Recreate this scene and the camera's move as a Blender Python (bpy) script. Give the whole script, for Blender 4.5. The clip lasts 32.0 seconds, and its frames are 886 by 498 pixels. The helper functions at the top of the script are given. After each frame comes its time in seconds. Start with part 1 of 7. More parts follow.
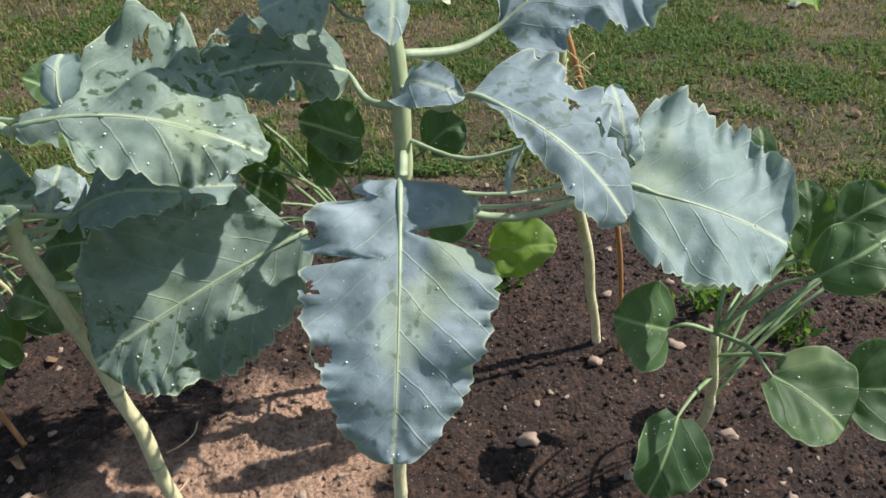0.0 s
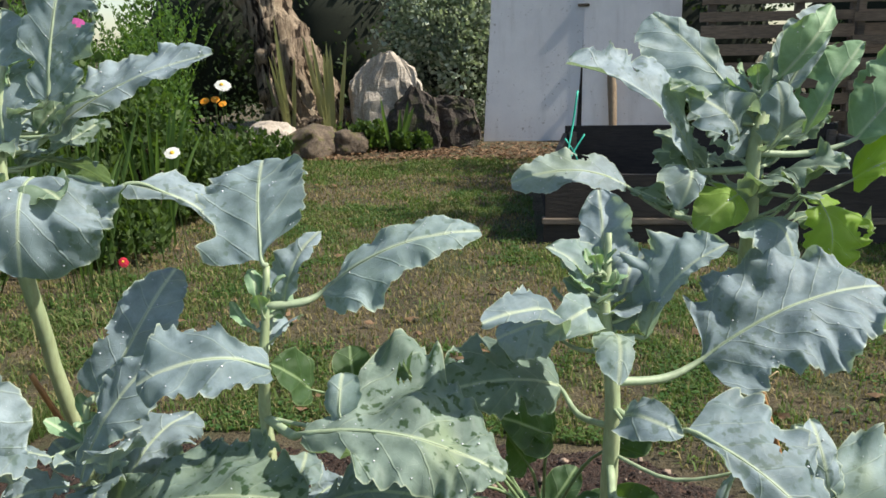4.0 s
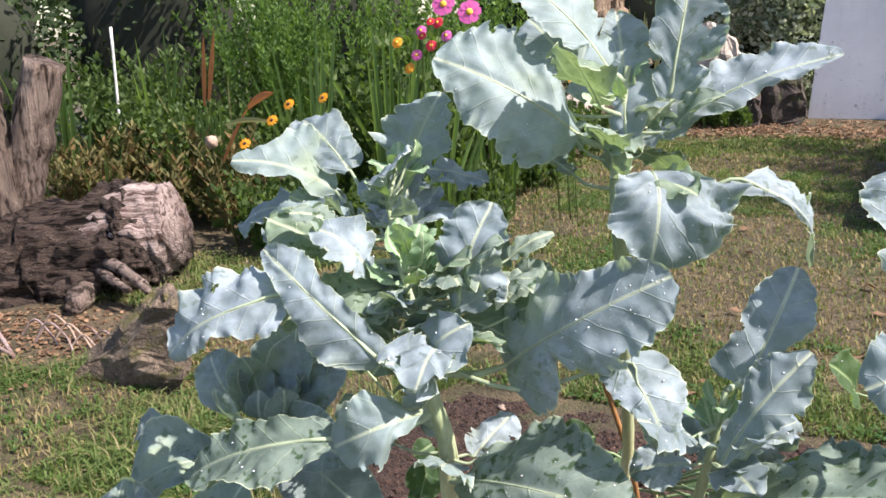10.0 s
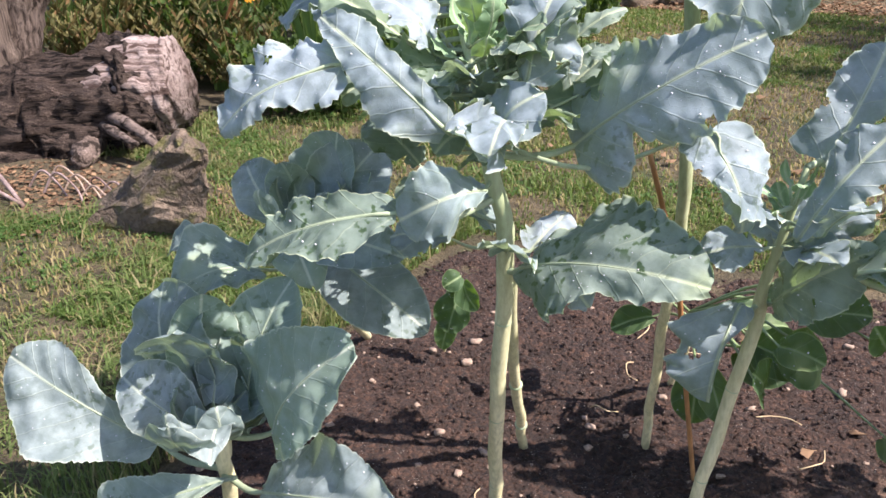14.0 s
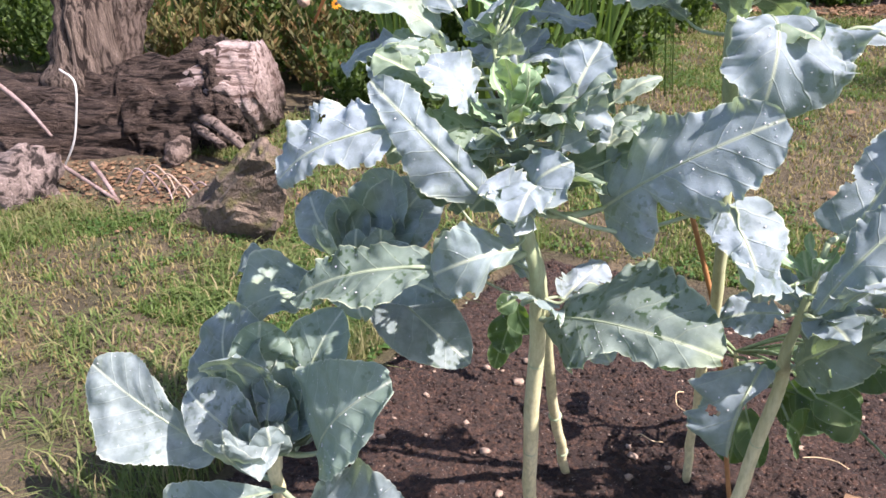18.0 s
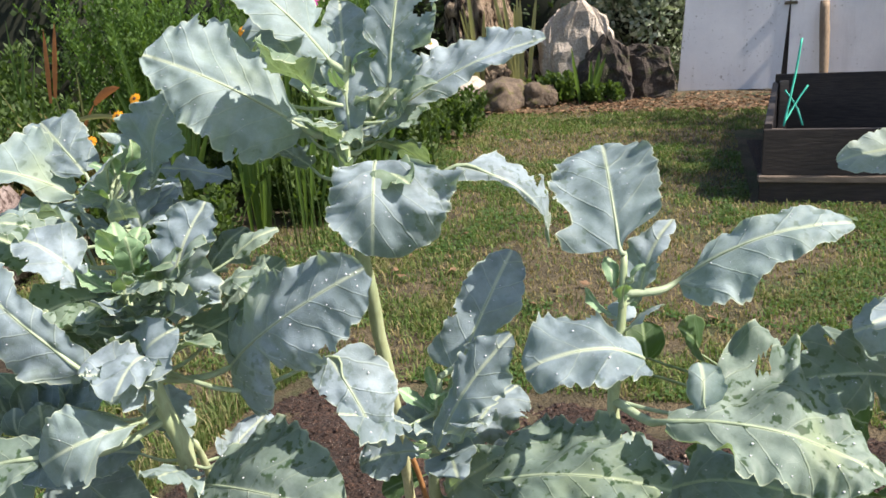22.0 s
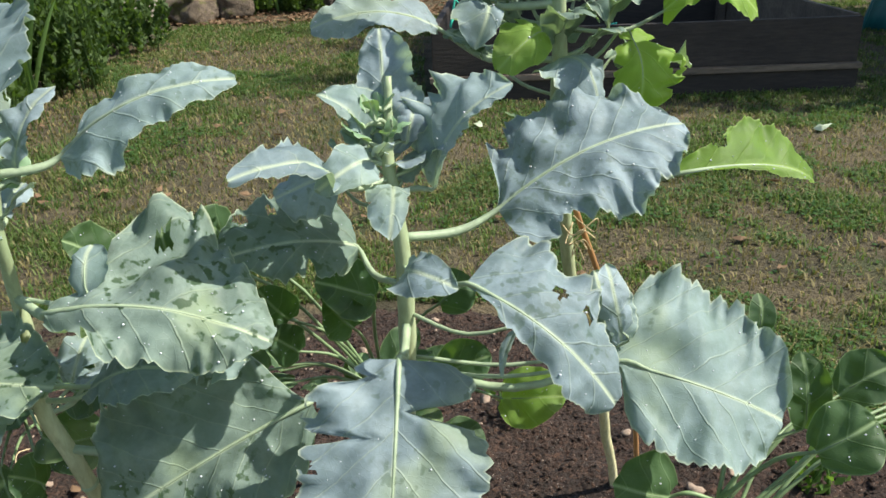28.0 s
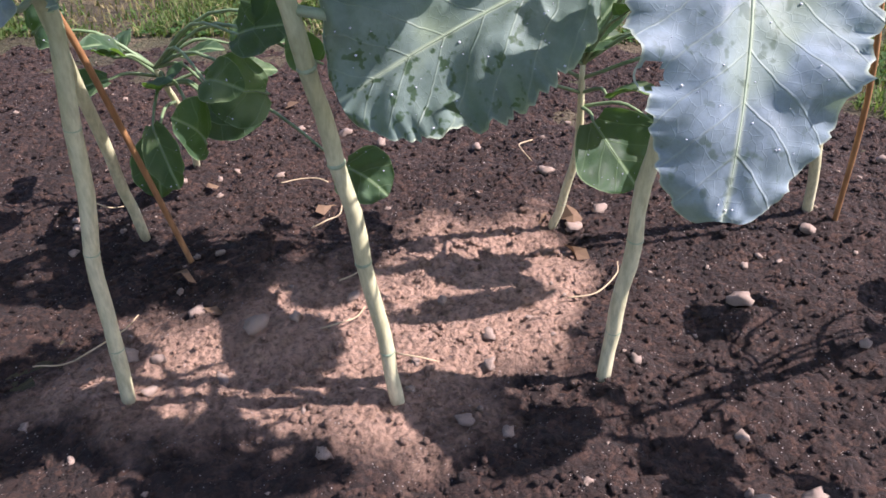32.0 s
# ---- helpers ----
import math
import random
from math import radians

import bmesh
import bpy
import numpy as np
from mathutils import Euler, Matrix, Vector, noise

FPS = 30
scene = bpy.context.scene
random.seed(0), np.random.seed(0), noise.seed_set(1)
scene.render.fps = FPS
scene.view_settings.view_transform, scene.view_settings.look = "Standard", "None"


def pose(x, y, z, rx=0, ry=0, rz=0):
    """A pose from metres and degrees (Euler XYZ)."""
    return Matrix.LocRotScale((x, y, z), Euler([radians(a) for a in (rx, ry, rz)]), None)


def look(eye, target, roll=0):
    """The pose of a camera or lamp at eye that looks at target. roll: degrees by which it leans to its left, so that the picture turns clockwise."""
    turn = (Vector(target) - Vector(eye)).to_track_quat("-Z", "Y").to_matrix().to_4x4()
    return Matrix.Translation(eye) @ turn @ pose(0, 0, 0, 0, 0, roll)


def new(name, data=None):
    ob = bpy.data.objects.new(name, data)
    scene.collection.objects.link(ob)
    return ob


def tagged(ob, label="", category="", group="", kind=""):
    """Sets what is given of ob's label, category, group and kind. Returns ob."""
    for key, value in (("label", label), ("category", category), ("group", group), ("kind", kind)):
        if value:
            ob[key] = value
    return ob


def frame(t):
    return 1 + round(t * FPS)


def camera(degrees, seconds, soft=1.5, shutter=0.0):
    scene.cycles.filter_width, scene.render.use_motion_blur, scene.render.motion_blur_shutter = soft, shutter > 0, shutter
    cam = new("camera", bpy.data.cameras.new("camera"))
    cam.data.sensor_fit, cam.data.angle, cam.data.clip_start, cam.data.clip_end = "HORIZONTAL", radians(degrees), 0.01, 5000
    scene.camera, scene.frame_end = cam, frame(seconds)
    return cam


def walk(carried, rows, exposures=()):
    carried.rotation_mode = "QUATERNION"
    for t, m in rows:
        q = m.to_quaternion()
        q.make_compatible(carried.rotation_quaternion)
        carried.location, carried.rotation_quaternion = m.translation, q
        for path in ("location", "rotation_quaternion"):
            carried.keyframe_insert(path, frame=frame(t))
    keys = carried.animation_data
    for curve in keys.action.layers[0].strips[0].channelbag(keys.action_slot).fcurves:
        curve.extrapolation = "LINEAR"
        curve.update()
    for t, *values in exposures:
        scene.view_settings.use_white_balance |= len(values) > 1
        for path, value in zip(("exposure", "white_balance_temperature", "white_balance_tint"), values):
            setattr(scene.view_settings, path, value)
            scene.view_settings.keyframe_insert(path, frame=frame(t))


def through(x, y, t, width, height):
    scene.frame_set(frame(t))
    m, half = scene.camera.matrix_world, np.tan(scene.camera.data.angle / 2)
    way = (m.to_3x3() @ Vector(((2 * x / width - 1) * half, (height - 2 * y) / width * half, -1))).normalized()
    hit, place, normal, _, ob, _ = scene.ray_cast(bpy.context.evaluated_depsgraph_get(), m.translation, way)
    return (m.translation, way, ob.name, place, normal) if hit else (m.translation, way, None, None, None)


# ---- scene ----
cam = camera(57.3, 32.0, 1.6)
PATH = [
    (0, (-0.065, 0.050, 1.164), (0.044, 1.773, 0.156), -1.5),
    (0.5, (-0.050, 0.057, 1.164), (0.107, 1.798, 0.193), -1.0),
    (1, (-0.064, 0.045, 1.220), (0.066, 1.856, 0.381), -1.0),
    (1.5, (-0.087, 0.035, 1.266), (0.011, 1.911, 0.582), -1.6),
    (2, (-0.109, 0.021, 1.298), (-0.048, 1.938, 0.731), -1.8),
    (2.5, (-0.129, 0.002, 1.317), (-0.117, 1.942, 0.831), -2.3),
    (4.5, (-0.209, -0.040, 1.301), (-0.440, 1.889, 0.827), -0.4),
    (5, (-0.243, -0.050, 1.292), (-0.541, 1.869, 0.816), -0.2),
    (5.5, (-0.285, -0.069, 1.293), (-0.676, 1.837, 0.829), -0.2),
    (6, (-0.319, -0.081, 1.315), (-0.783, 1.808, 0.852), -0.3),
    (6.5, (-0.379, -0.092, 1.349), (-0.940, 1.763, 0.855), -0.6),
    (7, (-0.443, -0.117, 1.389), (-1.114, 1.707, 0.916), -0.8),
    (7.5, (-0.481, -0.129, 1.397), (-1.223, 1.670, 0.936), -1.2),
    (8, (-0.518, -0.141, 1.397), (-1.300, 1.639, 0.927), -1.1),
    (8.5, (-0.568, -0.151, 1.389), (-1.353, 1.616, 0.879), -0.9),
    (9, (-0.619, -0.183, 1.377), (-1.406, 1.585, 0.871), -0.8),
    (9.5, (-0.647, -0.186, 1.378), (-1.433, 1.583, 0.878), -1.7),
    (10, (-0.668, -0.185, 1.368), (-1.444, 1.581, 0.838), -1.8),
    (10.5, (-0.684, -0.202, 1.358), (-1.439, 1.565, 0.805), -1.7),
    (11, (-0.688, -0.206, 1.354), (-1.423, 1.568, 0.792), -1.9),
    (11.5, (-0.701, -0.215, 1.349), (-1.425, 1.569, 0.807), -2.0),
    (12, (-0.709, -0.227, 1.338), (-1.415, 1.557, 0.775), -2.0),
    (12.5, (-0.730, -0.219, 1.269), (-1.410, 1.537, 0.594), -1.5),
    (13, (-0.742, -0.214, 1.224), (-1.394, 1.526, 0.485), -1.3),
    (13.5, (-0.756, -0.219, 1.209), (-1.438, 1.494, 0.432), -1.2),
    (14, (-0.764, -0.232, 1.201), (-1.493, 1.459, 0.420), -0.8),
    (14.5, (-0.780, -0.253, 1.199), (-1.565, 1.397, 0.386), -0.9),
    (15, (-0.782, -0.269, 1.201), (-1.615, 1.346, 0.366), -0.7),
    (15.5, (-0.774, -0.275, 1.225), (-1.650, 1.326, 0.405), -0.6),
    (17.5, (-0.703, -0.240, 1.302), (-1.624, 1.313, 0.442), -0.7),
    (18, (-0.681, -0.233, 1.315), (-1.592, 1.357, 0.512), -0.9),
    (18.5, (-0.645, -0.212, 1.333), (-1.527, 1.422, 0.590), -1.4),
    (19, (-0.597, -0.208, 1.358), (-1.454, 1.477, 0.704), -1.5),
    (19.5, (-0.564, -0.189, 1.359), (-1.392, 1.531, 0.761), -1.5),
    (20, (-0.541, -0.158, 1.360), (-1.326, 1.589, 0.785), -2.0),
    (20.5, (-0.506, -0.132, 1.366), (-1.237, 1.648, 0.821), -2.4),
    (21, (-0.477, -0.112, 1.361), (-1.148, 1.696, 0.831), -2.5),
    (21.5, (-0.455, -0.093, 1.364), (-1.082, 1.727, 0.821), -3.0),
    (22, (-0.411, -0.075, 1.368), (-0.982, 1.753, 0.790), -3.4),
    (22.5, (-0.373, -0.060, 1.364), (-0.851, 1.782, 0.750), -3.2),
    (23, (-0.334, -0.031, 1.362), (-0.698, 1.829, 0.723), -2.6),
    (23.5, (-0.288, -0.012, 1.359), (-0.548, 1.872, 0.740), -2.3),
    (24, (-0.243, 0.005, 1.359), (-0.429, 1.899, 0.743), -2.4),
    (24.5, (-0.197, 0.016, 1.357), (-0.327, 1.920, 0.759), -2.6),
    (25, (-0.143, 0.022, 1.358), (-0.219, 1.938, 0.790), -2.2),
    (25.5, (-0.115, 0.026, 1.366), (-0.135, 1.955, 0.839), -1.5),
    (27.5, (-0.013, 0.040, 1.301), (0.019, 1.912, 0.596), -1.9),
    (28, (-0.016, 0.046, 1.266), (0.010, 1.884, 0.478), -2.0),
    (28.5, (-0.030, 0.065, 1.217), (0.008, 1.862, 0.340), -2.0),
    (29, (-0.030, 0.069, 1.190), (0.004, 1.823, 0.230), -2.4),
    (29.5, (-0.032, 0.070, 1.148), (0.005, 1.787, 0.123), -2.1),
    (30, (-0.047, 0.077, 1.093), (-0.020, 1.783, 0.050), -2.0),
    (30.5, (-0.082, 0.082, 1.027), (-0.079, 1.778, -0.034), -1.8),
    (31, (-0.132, 0.099, 0.965), (-0.159, 1.756, -0.154), -1.9),
    (31.5, (-0.190, 0.108, 0.943), (-0.247, 1.742, -0.209), -2.1),
    (32, (-0.279, 0.091, 0.923), (-0.380, 1.727, -0.223), -1.1),
]
walk(cam, [(t, look(eye, target, roll)) for t, eye, target, roll in PATH], [(0, 0.68, 6650, 9), (2, 0.7, 6950, 5), (5, 0.72, 6950, 8), (6, 0.78, 6950, 10), (9, 1.16, 6900, 18), (13, 1.38, 6850, 21), (15, 1.36, 6750, 22), (18, 1.48, 6750, 26), (19, 1.48, 6800, 28), (20, 1.45, 7050, 23), (21, 1.4, 7100, 20), (22, 1.1, 7100, 14), (23, 0.95, 7000, 11), (25, 0.7, 6950, 3), (28, 0.82, 6850, 4), (30, 0.75, 6500, 9), (32, 1.1, 6250, 28)])

# ---- light ----
SUN = Vector((0.655, -0.034, 0.755)).normalized()
world = bpy.data.worlds.new("sky")
scene.world = world
world.use_nodes = True
wn = world.node_tree.nodes
sky = wn.new("ShaderNodeTexSky")
sky.sky_type, sky.sun_disc = "NISHITA", False
sky.sun_elevation, sky.sun_rotation = math.asin(SUN.z), math.atan2(SUN.x, SUN.y)
world.node_tree.links.new(sky.outputs[0], wn["Background"].inputs[0])
wn["Background"].inputs[1].default_value = 0.108
lamp = bpy.data.lights.new("sun", "SUN")
lamp.energy, lamp.angle, lamp.color = 4.7, radians(0.5), (1.0, 0.965, 0.91)
sun = new("sun", lamp)
sun.matrix_world = look(SUN * 30, (0, 0, 0))


# ---- materials ----
def material(name):
    m = bpy.data.materials.new(name)
    m.use_nodes = True
    nt = m.node_tree
    return m, nt, nt.nodes["Principled BSDF"]


def node(nt, kind, **sets):
    n = nt.nodes.new("ShaderNode" + kind)
    for k, v in sets.items():
        n.inputs[k.replace("_", " ")].default_value = v
    return n


def op(nt, kind, a, b=None, c=None):
    n = nt.nodes.new("ShaderNodeMath")
    n.operation = kind
    for k, v in enumerate((a, b, c)):
        if v is None:
            continue
        if isinstance(v, (int, float)):
            n.inputs[k].default_value = v
        else:
            nt.links.new(v, n.inputs[k])
    return n.outputs[0]


def ramp(nt, fac, stops):
    n = nt.nodes.new("ShaderNodeValToRGB")
    el = n.color_ramp.elements
    while len(el) < len(stops):
        el.new(0.5)
    for e, (p, c) in zip(el, stops):
        e.position, e.color = p, (*c, 1) if not isinstance(c, (int, float)) else (c, c, c, 1)
    nt.links.new(fac, n.inputs[0])
    return n.outputs[0]


def blend(nt, fac, a, b, mode="MIX"):
    n = nt.nodes.new("ShaderNodeMix")
    n.data_type, n.blend_type = "RGBA", mode
    for k, v in ((0, fac), (6, a), (7, b)):
        if isinstance(v, (int, float)):
            n.inputs[k].default_value = v
        elif isinstance(v, tuple):
            n.inputs[k].default_value = (*v, 1)
        else:
            nt.links.new(v, n.inputs[k])
    return n.outputs[2]


def grain(nt, scale, detail=5.0, rough=0.6, where="Object", stretch=(1, 1, 1)):
    co = nt.nodes.new("ShaderNodeTexCoord")
    mp = nt.nodes.new("ShaderNodeMapping")
    mp.inputs["Scale"].default_value = stretch
    nt.links.new(co.outputs[where], mp.inputs[0])
    n = node(nt, "TexNoise", Scale=scale, Detail=detail, Roughness=rough)
    nt.links.new(mp.outputs[0], n.inputs["Vector"])
    return n.outputs["Fac"]


def bump(nt, bsdf, height, strength=0.4, distance=0.005):
    n = node(nt, "Bump", Strength=strength, Distance=distance)
    nt.links.new(height, n.inputs["Height"])
    nt.links.new(n.outputs[0], bsdf.inputs["Normal"])
    return n.outputs[0]


def lumpy(name, dark, light, scale=8, fine=60, rough=0.85, relief=0.5, distance=0.01, stretch=(1, 1, 1), third=None):
    """Two scales of mottled colour with a matching relief."""
    m, nt, b = material(name)
    big, small = grain(nt, scale, stretch=stretch), grain(nt, fine, stretch=stretch)
    c = ramp(nt, big, [(0.3, dark), (0.7, light)])
    c = blend(nt, ramp(nt, small, [(0.35, 0.0), (0.65, 0.6)]), c, tuple(0.55 * v for v in dark))
    if third:
        c = blend(nt, ramp(nt, grain(nt, scale * 0.6, stretch=(1.3, 1.1, 1.7)), [(0.52, 0.0), (0.62, 0.85)]), c, third)
    nt.links.new(c, b.inputs["Base Color"])
    b.inputs["Roughness"].default_value = rough
    bump(nt, b, op(nt, "ADD", op(nt, "MULTIPLY", big, 0.6), small), relief, distance)
    return m


def foliage(name, dark, light, through, rough=0.5, share=0.3, straw=None):
    """Small leaves: each island a little different, with light passing through."""
    m, nt, b = material(name)
    geo = nt.nodes.new("ShaderNodeNewGeometry")
    c = ramp(nt, geo.outputs["Random Per Island"], [(0.0, dark), (1.0, light)] if straw is None else [(0.0, dark), (0.78, light), (0.84, straw), (1.0, tuple(0.6 * v for v in straw))])
    c = blend(nt, op(nt, "MULTIPLY", grain(nt, 4.0), 0.7), c, dark)
    if straw is not None:
        c = blend(nt, ramp(nt, grain(nt, 2.2, 6.0, 0.65), [(0.53, 0.0), (0.68, 0.6)]), c, tuple(0.55 * v for v in straw))
    nt.links.new(c, b.inputs["Base Color"])
    b.inputs["Roughness"].default_value = rough
    b.inputs["Specular IOR Level"].default_value = 0.22
    tr = node(nt, "BsdfTranslucent", Color=(*through, 1))
    mix = node(nt, "MixShader", Fac=share)
    nt.links.new(b.outputs[0], mix.inputs[1])
    nt.links.new(tr.outputs[0], mix.inputs[2])
    nt.links.new(mix.outputs[0], nt.nodes["Material Output"].inputs[0])
    return m


def cabbage_leaf(name, dark, light, vein, through, share, spots=0.5, bare=(0.20, 0.28, 0.24)):
    """Waxy brassica leaf. The UV map holds metres along and across the midrib, so veins keep their true size."""
    m, nt, b = material(name)
    uv = nt.nodes.new("ShaderNodeUVMap")
    uv.uv_map = "UVMap"
    sep = nt.nodes.new("ShaderNodeSeparateXYZ")
    nt.links.new(uv.outputs[0], sep.inputs[0])
    u, v = sep.outputs[0], op(nt, "ABSOLUTE", sep.outputs[1])
    wob = op(nt, "MULTIPLY", op(nt, "SUBTRACT", grain(nt, 14.0, 3.0), 0.5), 0.022)
    # side veins sweep forward from the midrib
    run = op(nt, "ADD", op(nt, "SUBTRACT", u, op(nt, "MULTIPLY", v, 0.95)), wob)
    tri = op(nt, "PINGPONG", op(nt, "ADD", run, 10.0), 0.021)
    side = op(nt, "SUBTRACT", 1.0, op(nt, "DIVIDE", tri, 0.0019))
    side = op(nt, "MAXIMUM", side, 0.0)
    mid = op(nt, "MAXIMUM", op(nt, "SUBTRACT", 1.0, op(nt, "DIVIDE", v, 0.0036)), 0.0)
    vor = nt.nodes.new("ShaderNodeTexVoronoi")
    vor.feature = "DISTANCE_TO_EDGE"
    vor.inputs["Scale"].default_value = 95.0
    nt.links.new(uv.outputs[0], vor.inputs["Vector"])
    net = op(nt, "MAXIMUM", op(nt, "SUBTRACT", 1.0, op(nt, "DIVIDE", vor.outputs[0], 0.05)), 0.0)
    info = nt.nodes.new("ShaderNodeObjectInfo")
    big = op(nt, "ADD", op(nt, "MULTIPLY", grain(nt, 9.0), 0.7), op(nt, "MULTIPLY", info.outputs["Random"], 0.3))
    c = ramp(nt, big, [(0.34, dark), (0.62, light)])
    c = blend(nt, ramp(nt, grain(nt, 22.0, 5.0, 0.65), [(0.42, 0.65), (0.60, 0.0)]), c, tuple(0.70 * x for x in dark))
    c = blend(nt, ramp(nt, op(nt, "FRACT", op(nt, "MULTIPLY", info.outputs["Random"], 7.3)), [(0.5, 0.0), (0.95, 0.6)]), c, bare)
    bloom = grain(nt, 38.0, 6.0, 0.7)
    c = blend(nt, ramp(nt, bloom, [(0.45, 0.0), (0.75, 0.35)]), c, tuple(min(1, 1.35 * x) for x in light))
    c = blend(nt, op(nt, "MULTIPLY", net, 0.025), c, vein)
    c = blend(nt, op(nt, "MINIMUM", op(nt, "ADD", op(nt, "MULTIPLY", side, 0.22), op(nt, "MULTIPLY", mid, 0.9)), 0.9), c, vein)
    # yellowed patches and dark chewed specks where the wax has gone
    old = ramp(nt, grain(nt, 6.5, 3.0, 0.5, stretch=(1.2, 0.9, 1.0)), [(0.60, 0.0), (0.70, 0.35)])
    c = blend(nt, old, c, (0.33, 0.40, 0.20))
    rub = op(nt, "MULTIPLY", ramp(nt, grain(nt, 75.0, 2.0, 0.5), [(0.57, 0.0), (0.63, 1.0)]), ramp(nt, grain(nt, 8.0, 2.0), [(0.60 - 0.16 * spots, 0.0), (0.68 - 0.16 * spots, spots)]))
    c = blend(nt, rub, c, (0.035, 0.07, 0.035))
    # thin pale margin
    rim = nt.nodes.new("ShaderNodeUVMap")
    rim.uv_map = "Rim"
    edge = nt.nodes.new("ShaderNodeSeparateXYZ")
    nt.links.new(rim.outputs[0], edge.inputs[0])
    c = blend(nt, ramp(nt, op(nt, "ADD", edge.outputs[1], op(nt, "MULTIPLY", grain(nt, 30.0), 0.04)), [(0.94, 0.0), (1.0, 0.65)]), c, vein)
    nt.links.new(c, b.inputs["Base Color"])
    nt.links.new(ramp(nt, bloom, [(0.3, 0.46), (0.7, 0.64)]), b.inputs["Roughness"])
    b.inputs["Specular IOR Level"].default_value = 0.22
    h = op(nt, "ADD", op(nt, "MULTIPLY", net, -0.13), op(nt, "ADD", op(nt, "MULTIPLY", side, -0.8), op(nt, "MULTIPLY", bloom, 0.5)))
    nrm = bump(nt, b, h, 0.5, 0.0016)
    tr = node(nt, "BsdfTranslucent", Color=(*through, 1))
    nt.links.new(nrm, tr.inputs["Normal"])
    mix = node(nt, "MixShader", Fac=share)
    nt.links.new(b.outputs[0], mix.inputs[1])
    nt.links.new(tr.outputs[0], mix.inputs[2])
    nt.links.new(mix.outputs[0], nt.nodes["Material Output"].inputs[0])
    return m


def smooth_plain(name, colour, rough=0.5, metal=0.0, vary=0.25, scale=30, share=0.0):
    m, nt, b = material(name)
    c = blend(nt, ramp(nt, grain(nt, scale), [(0.35, 0.0), (0.65, 1.0)]), colour, tuple((1 - vary) * v for v in colour))
    nt.links.new(c, b.inputs["Base Color"])
    b.inputs["Roughness"].default_value, b.inputs["Metallic"].default_value = rough, metal
    bump(nt, b, grain(nt, scale * 3), 0.15, 0.002)
    if share:
        tr = node(nt, "BsdfTranslucent", Color=(*colour, 1))
        mix = node(nt, "MixShader", Fac=share)
        nt.links.new(b.outputs[0], mix.inputs[1])
        nt.links.new(tr.outputs[0], mix.inputs[2])
        nt.links.new(mix.outputs[0], nt.nodes["Material Output"].inputs[0])
    return m


LEAF = cabbage_leaf("blue_green_leaf", (0.172, 0.230, 0.256), (0.325, 0.397, 0.456), (0.56, 0.62, 0.45), (0.36, 0.50, 0.24), 0.28)
ROUND_LEAF = cabbage_leaf("cauliflower_leaf", (0.155, 0.215, 0.215), (0.285, 0.35, 0.355), (0.58, 0.64, 0.52), (0.36, 0.50, 0.24), 0.25, 0.6, (0.19, 0.28, 0.20))
# old spotted leaves, darkened too for the shade low and deep in the plants
OLD_LEAF = cabbage_leaf("old_shaded_leaf", (0.13, 0.185, 0.155), (0.235, 0.30, 0.265), (0.52, 0.58, 0.40), (0.32, 0.48, 0.16), 0.24, 0.95, (0.15, 0.22, 0.13))
DARK_LEAF = cabbage_leaf("dark_green_leaf", (0.035, 0.07, 0.035), (0.065, 0.115, 0.06), (0.30, 0.40, 0.20), (0.22, 0.42, 0.04), 0.28, 0.15, (0.05, 0.09, 0.035))
YOUNG_LEAF = cabbage_leaf("young_leaf", (0.15, 0.26, 0.15), (0.28, 0.41, 0.26), (0.50, 0.60, 0.40), (0.34, 0.55, 0.10), 0.2, 0.1, (0.20, 0.31, 0.19))
# leaves with the sun behind them, its yellow-green glow put into the colour
GLOW_LEAF = cabbage_leaf("backlit_yellow_green_leaf", (0.13, 0.23, 0.045), (0.22, 0.33, 0.08), (0.45, 0.58, 0.2), (0.45, 0.72, 0.05), 0.42, 0.2, (0.26, 0.40, 0.07))


def stem_skin():
    """Corky cream skin low down, waxy grey-green further up."""
    m, nt, b = material("stem_skin")
    mottle, fine = grain(nt, 22, stretch=(1, 1, 0.25)), grain(nt, 160, stretch=(1, 1, 0.25))
    low = ramp(nt, mottle, [(0.3, (0.54, 0.51, 0.29)), (0.7, (0.77, 0.71, 0.46))])
    high = ramp(nt, mottle, [(0.3, (0.24, 0.31, 0.17)), (0.7, (0.42, 0.49, 0.30))])
    co = nt.nodes.new("ShaderNodeTexCoord")
    xyz = nt.nodes.new("ShaderNodeSeparateXYZ")
    nt.links.new(co.outputs["Object"], xyz.inputs[0])
    rise = op(nt, "ADD", xyz.outputs[2], op(nt, "MULTIPLY", op(nt, "SUBTRACT", grain(nt, 6.0), 0.5), 0.5))
    c = blend(nt, ramp(nt, rise, [(0.35, 0.0), (0.85, 1.0)]), low, high)
    c = blend(nt, ramp(nt, fine, [(0.4, 0.0), (0.7, 0.5)]), c, (0.22, 0.22, 0.12))
    nt.links.new(c, b.inputs["Base Color"])
    b.inputs["Roughness"].default_value = 0.5
    bump(nt, b, op(nt, "ADD", mottle, fine), 0.3, 0.002)
    return m


STEM = stem_skin()
RIB = smooth_plain("leaf_rib", (0.40, 0.49, 0.32), 0.5, vary=0.3, scale=60, share=0.15)
STALK = smooth_plain("green_stalk", (0.22, 0.31, 0.15), 0.5, vary=0.3, scale=60, share=0.1)
DROP, dnt, dbs = material("water_drop")
# near-white and only part clear: the drops' sparkle is painted into the colour
dbs.inputs["Base Color"].default_value = (0.95, 0.97, 1, 1)
dbs.inputs["Roughness"].default_value = 0.12
dbs.inputs["IOR"].default_value = 1.33
dbs.inputs["Transmission Weight"].default_value = 0.35


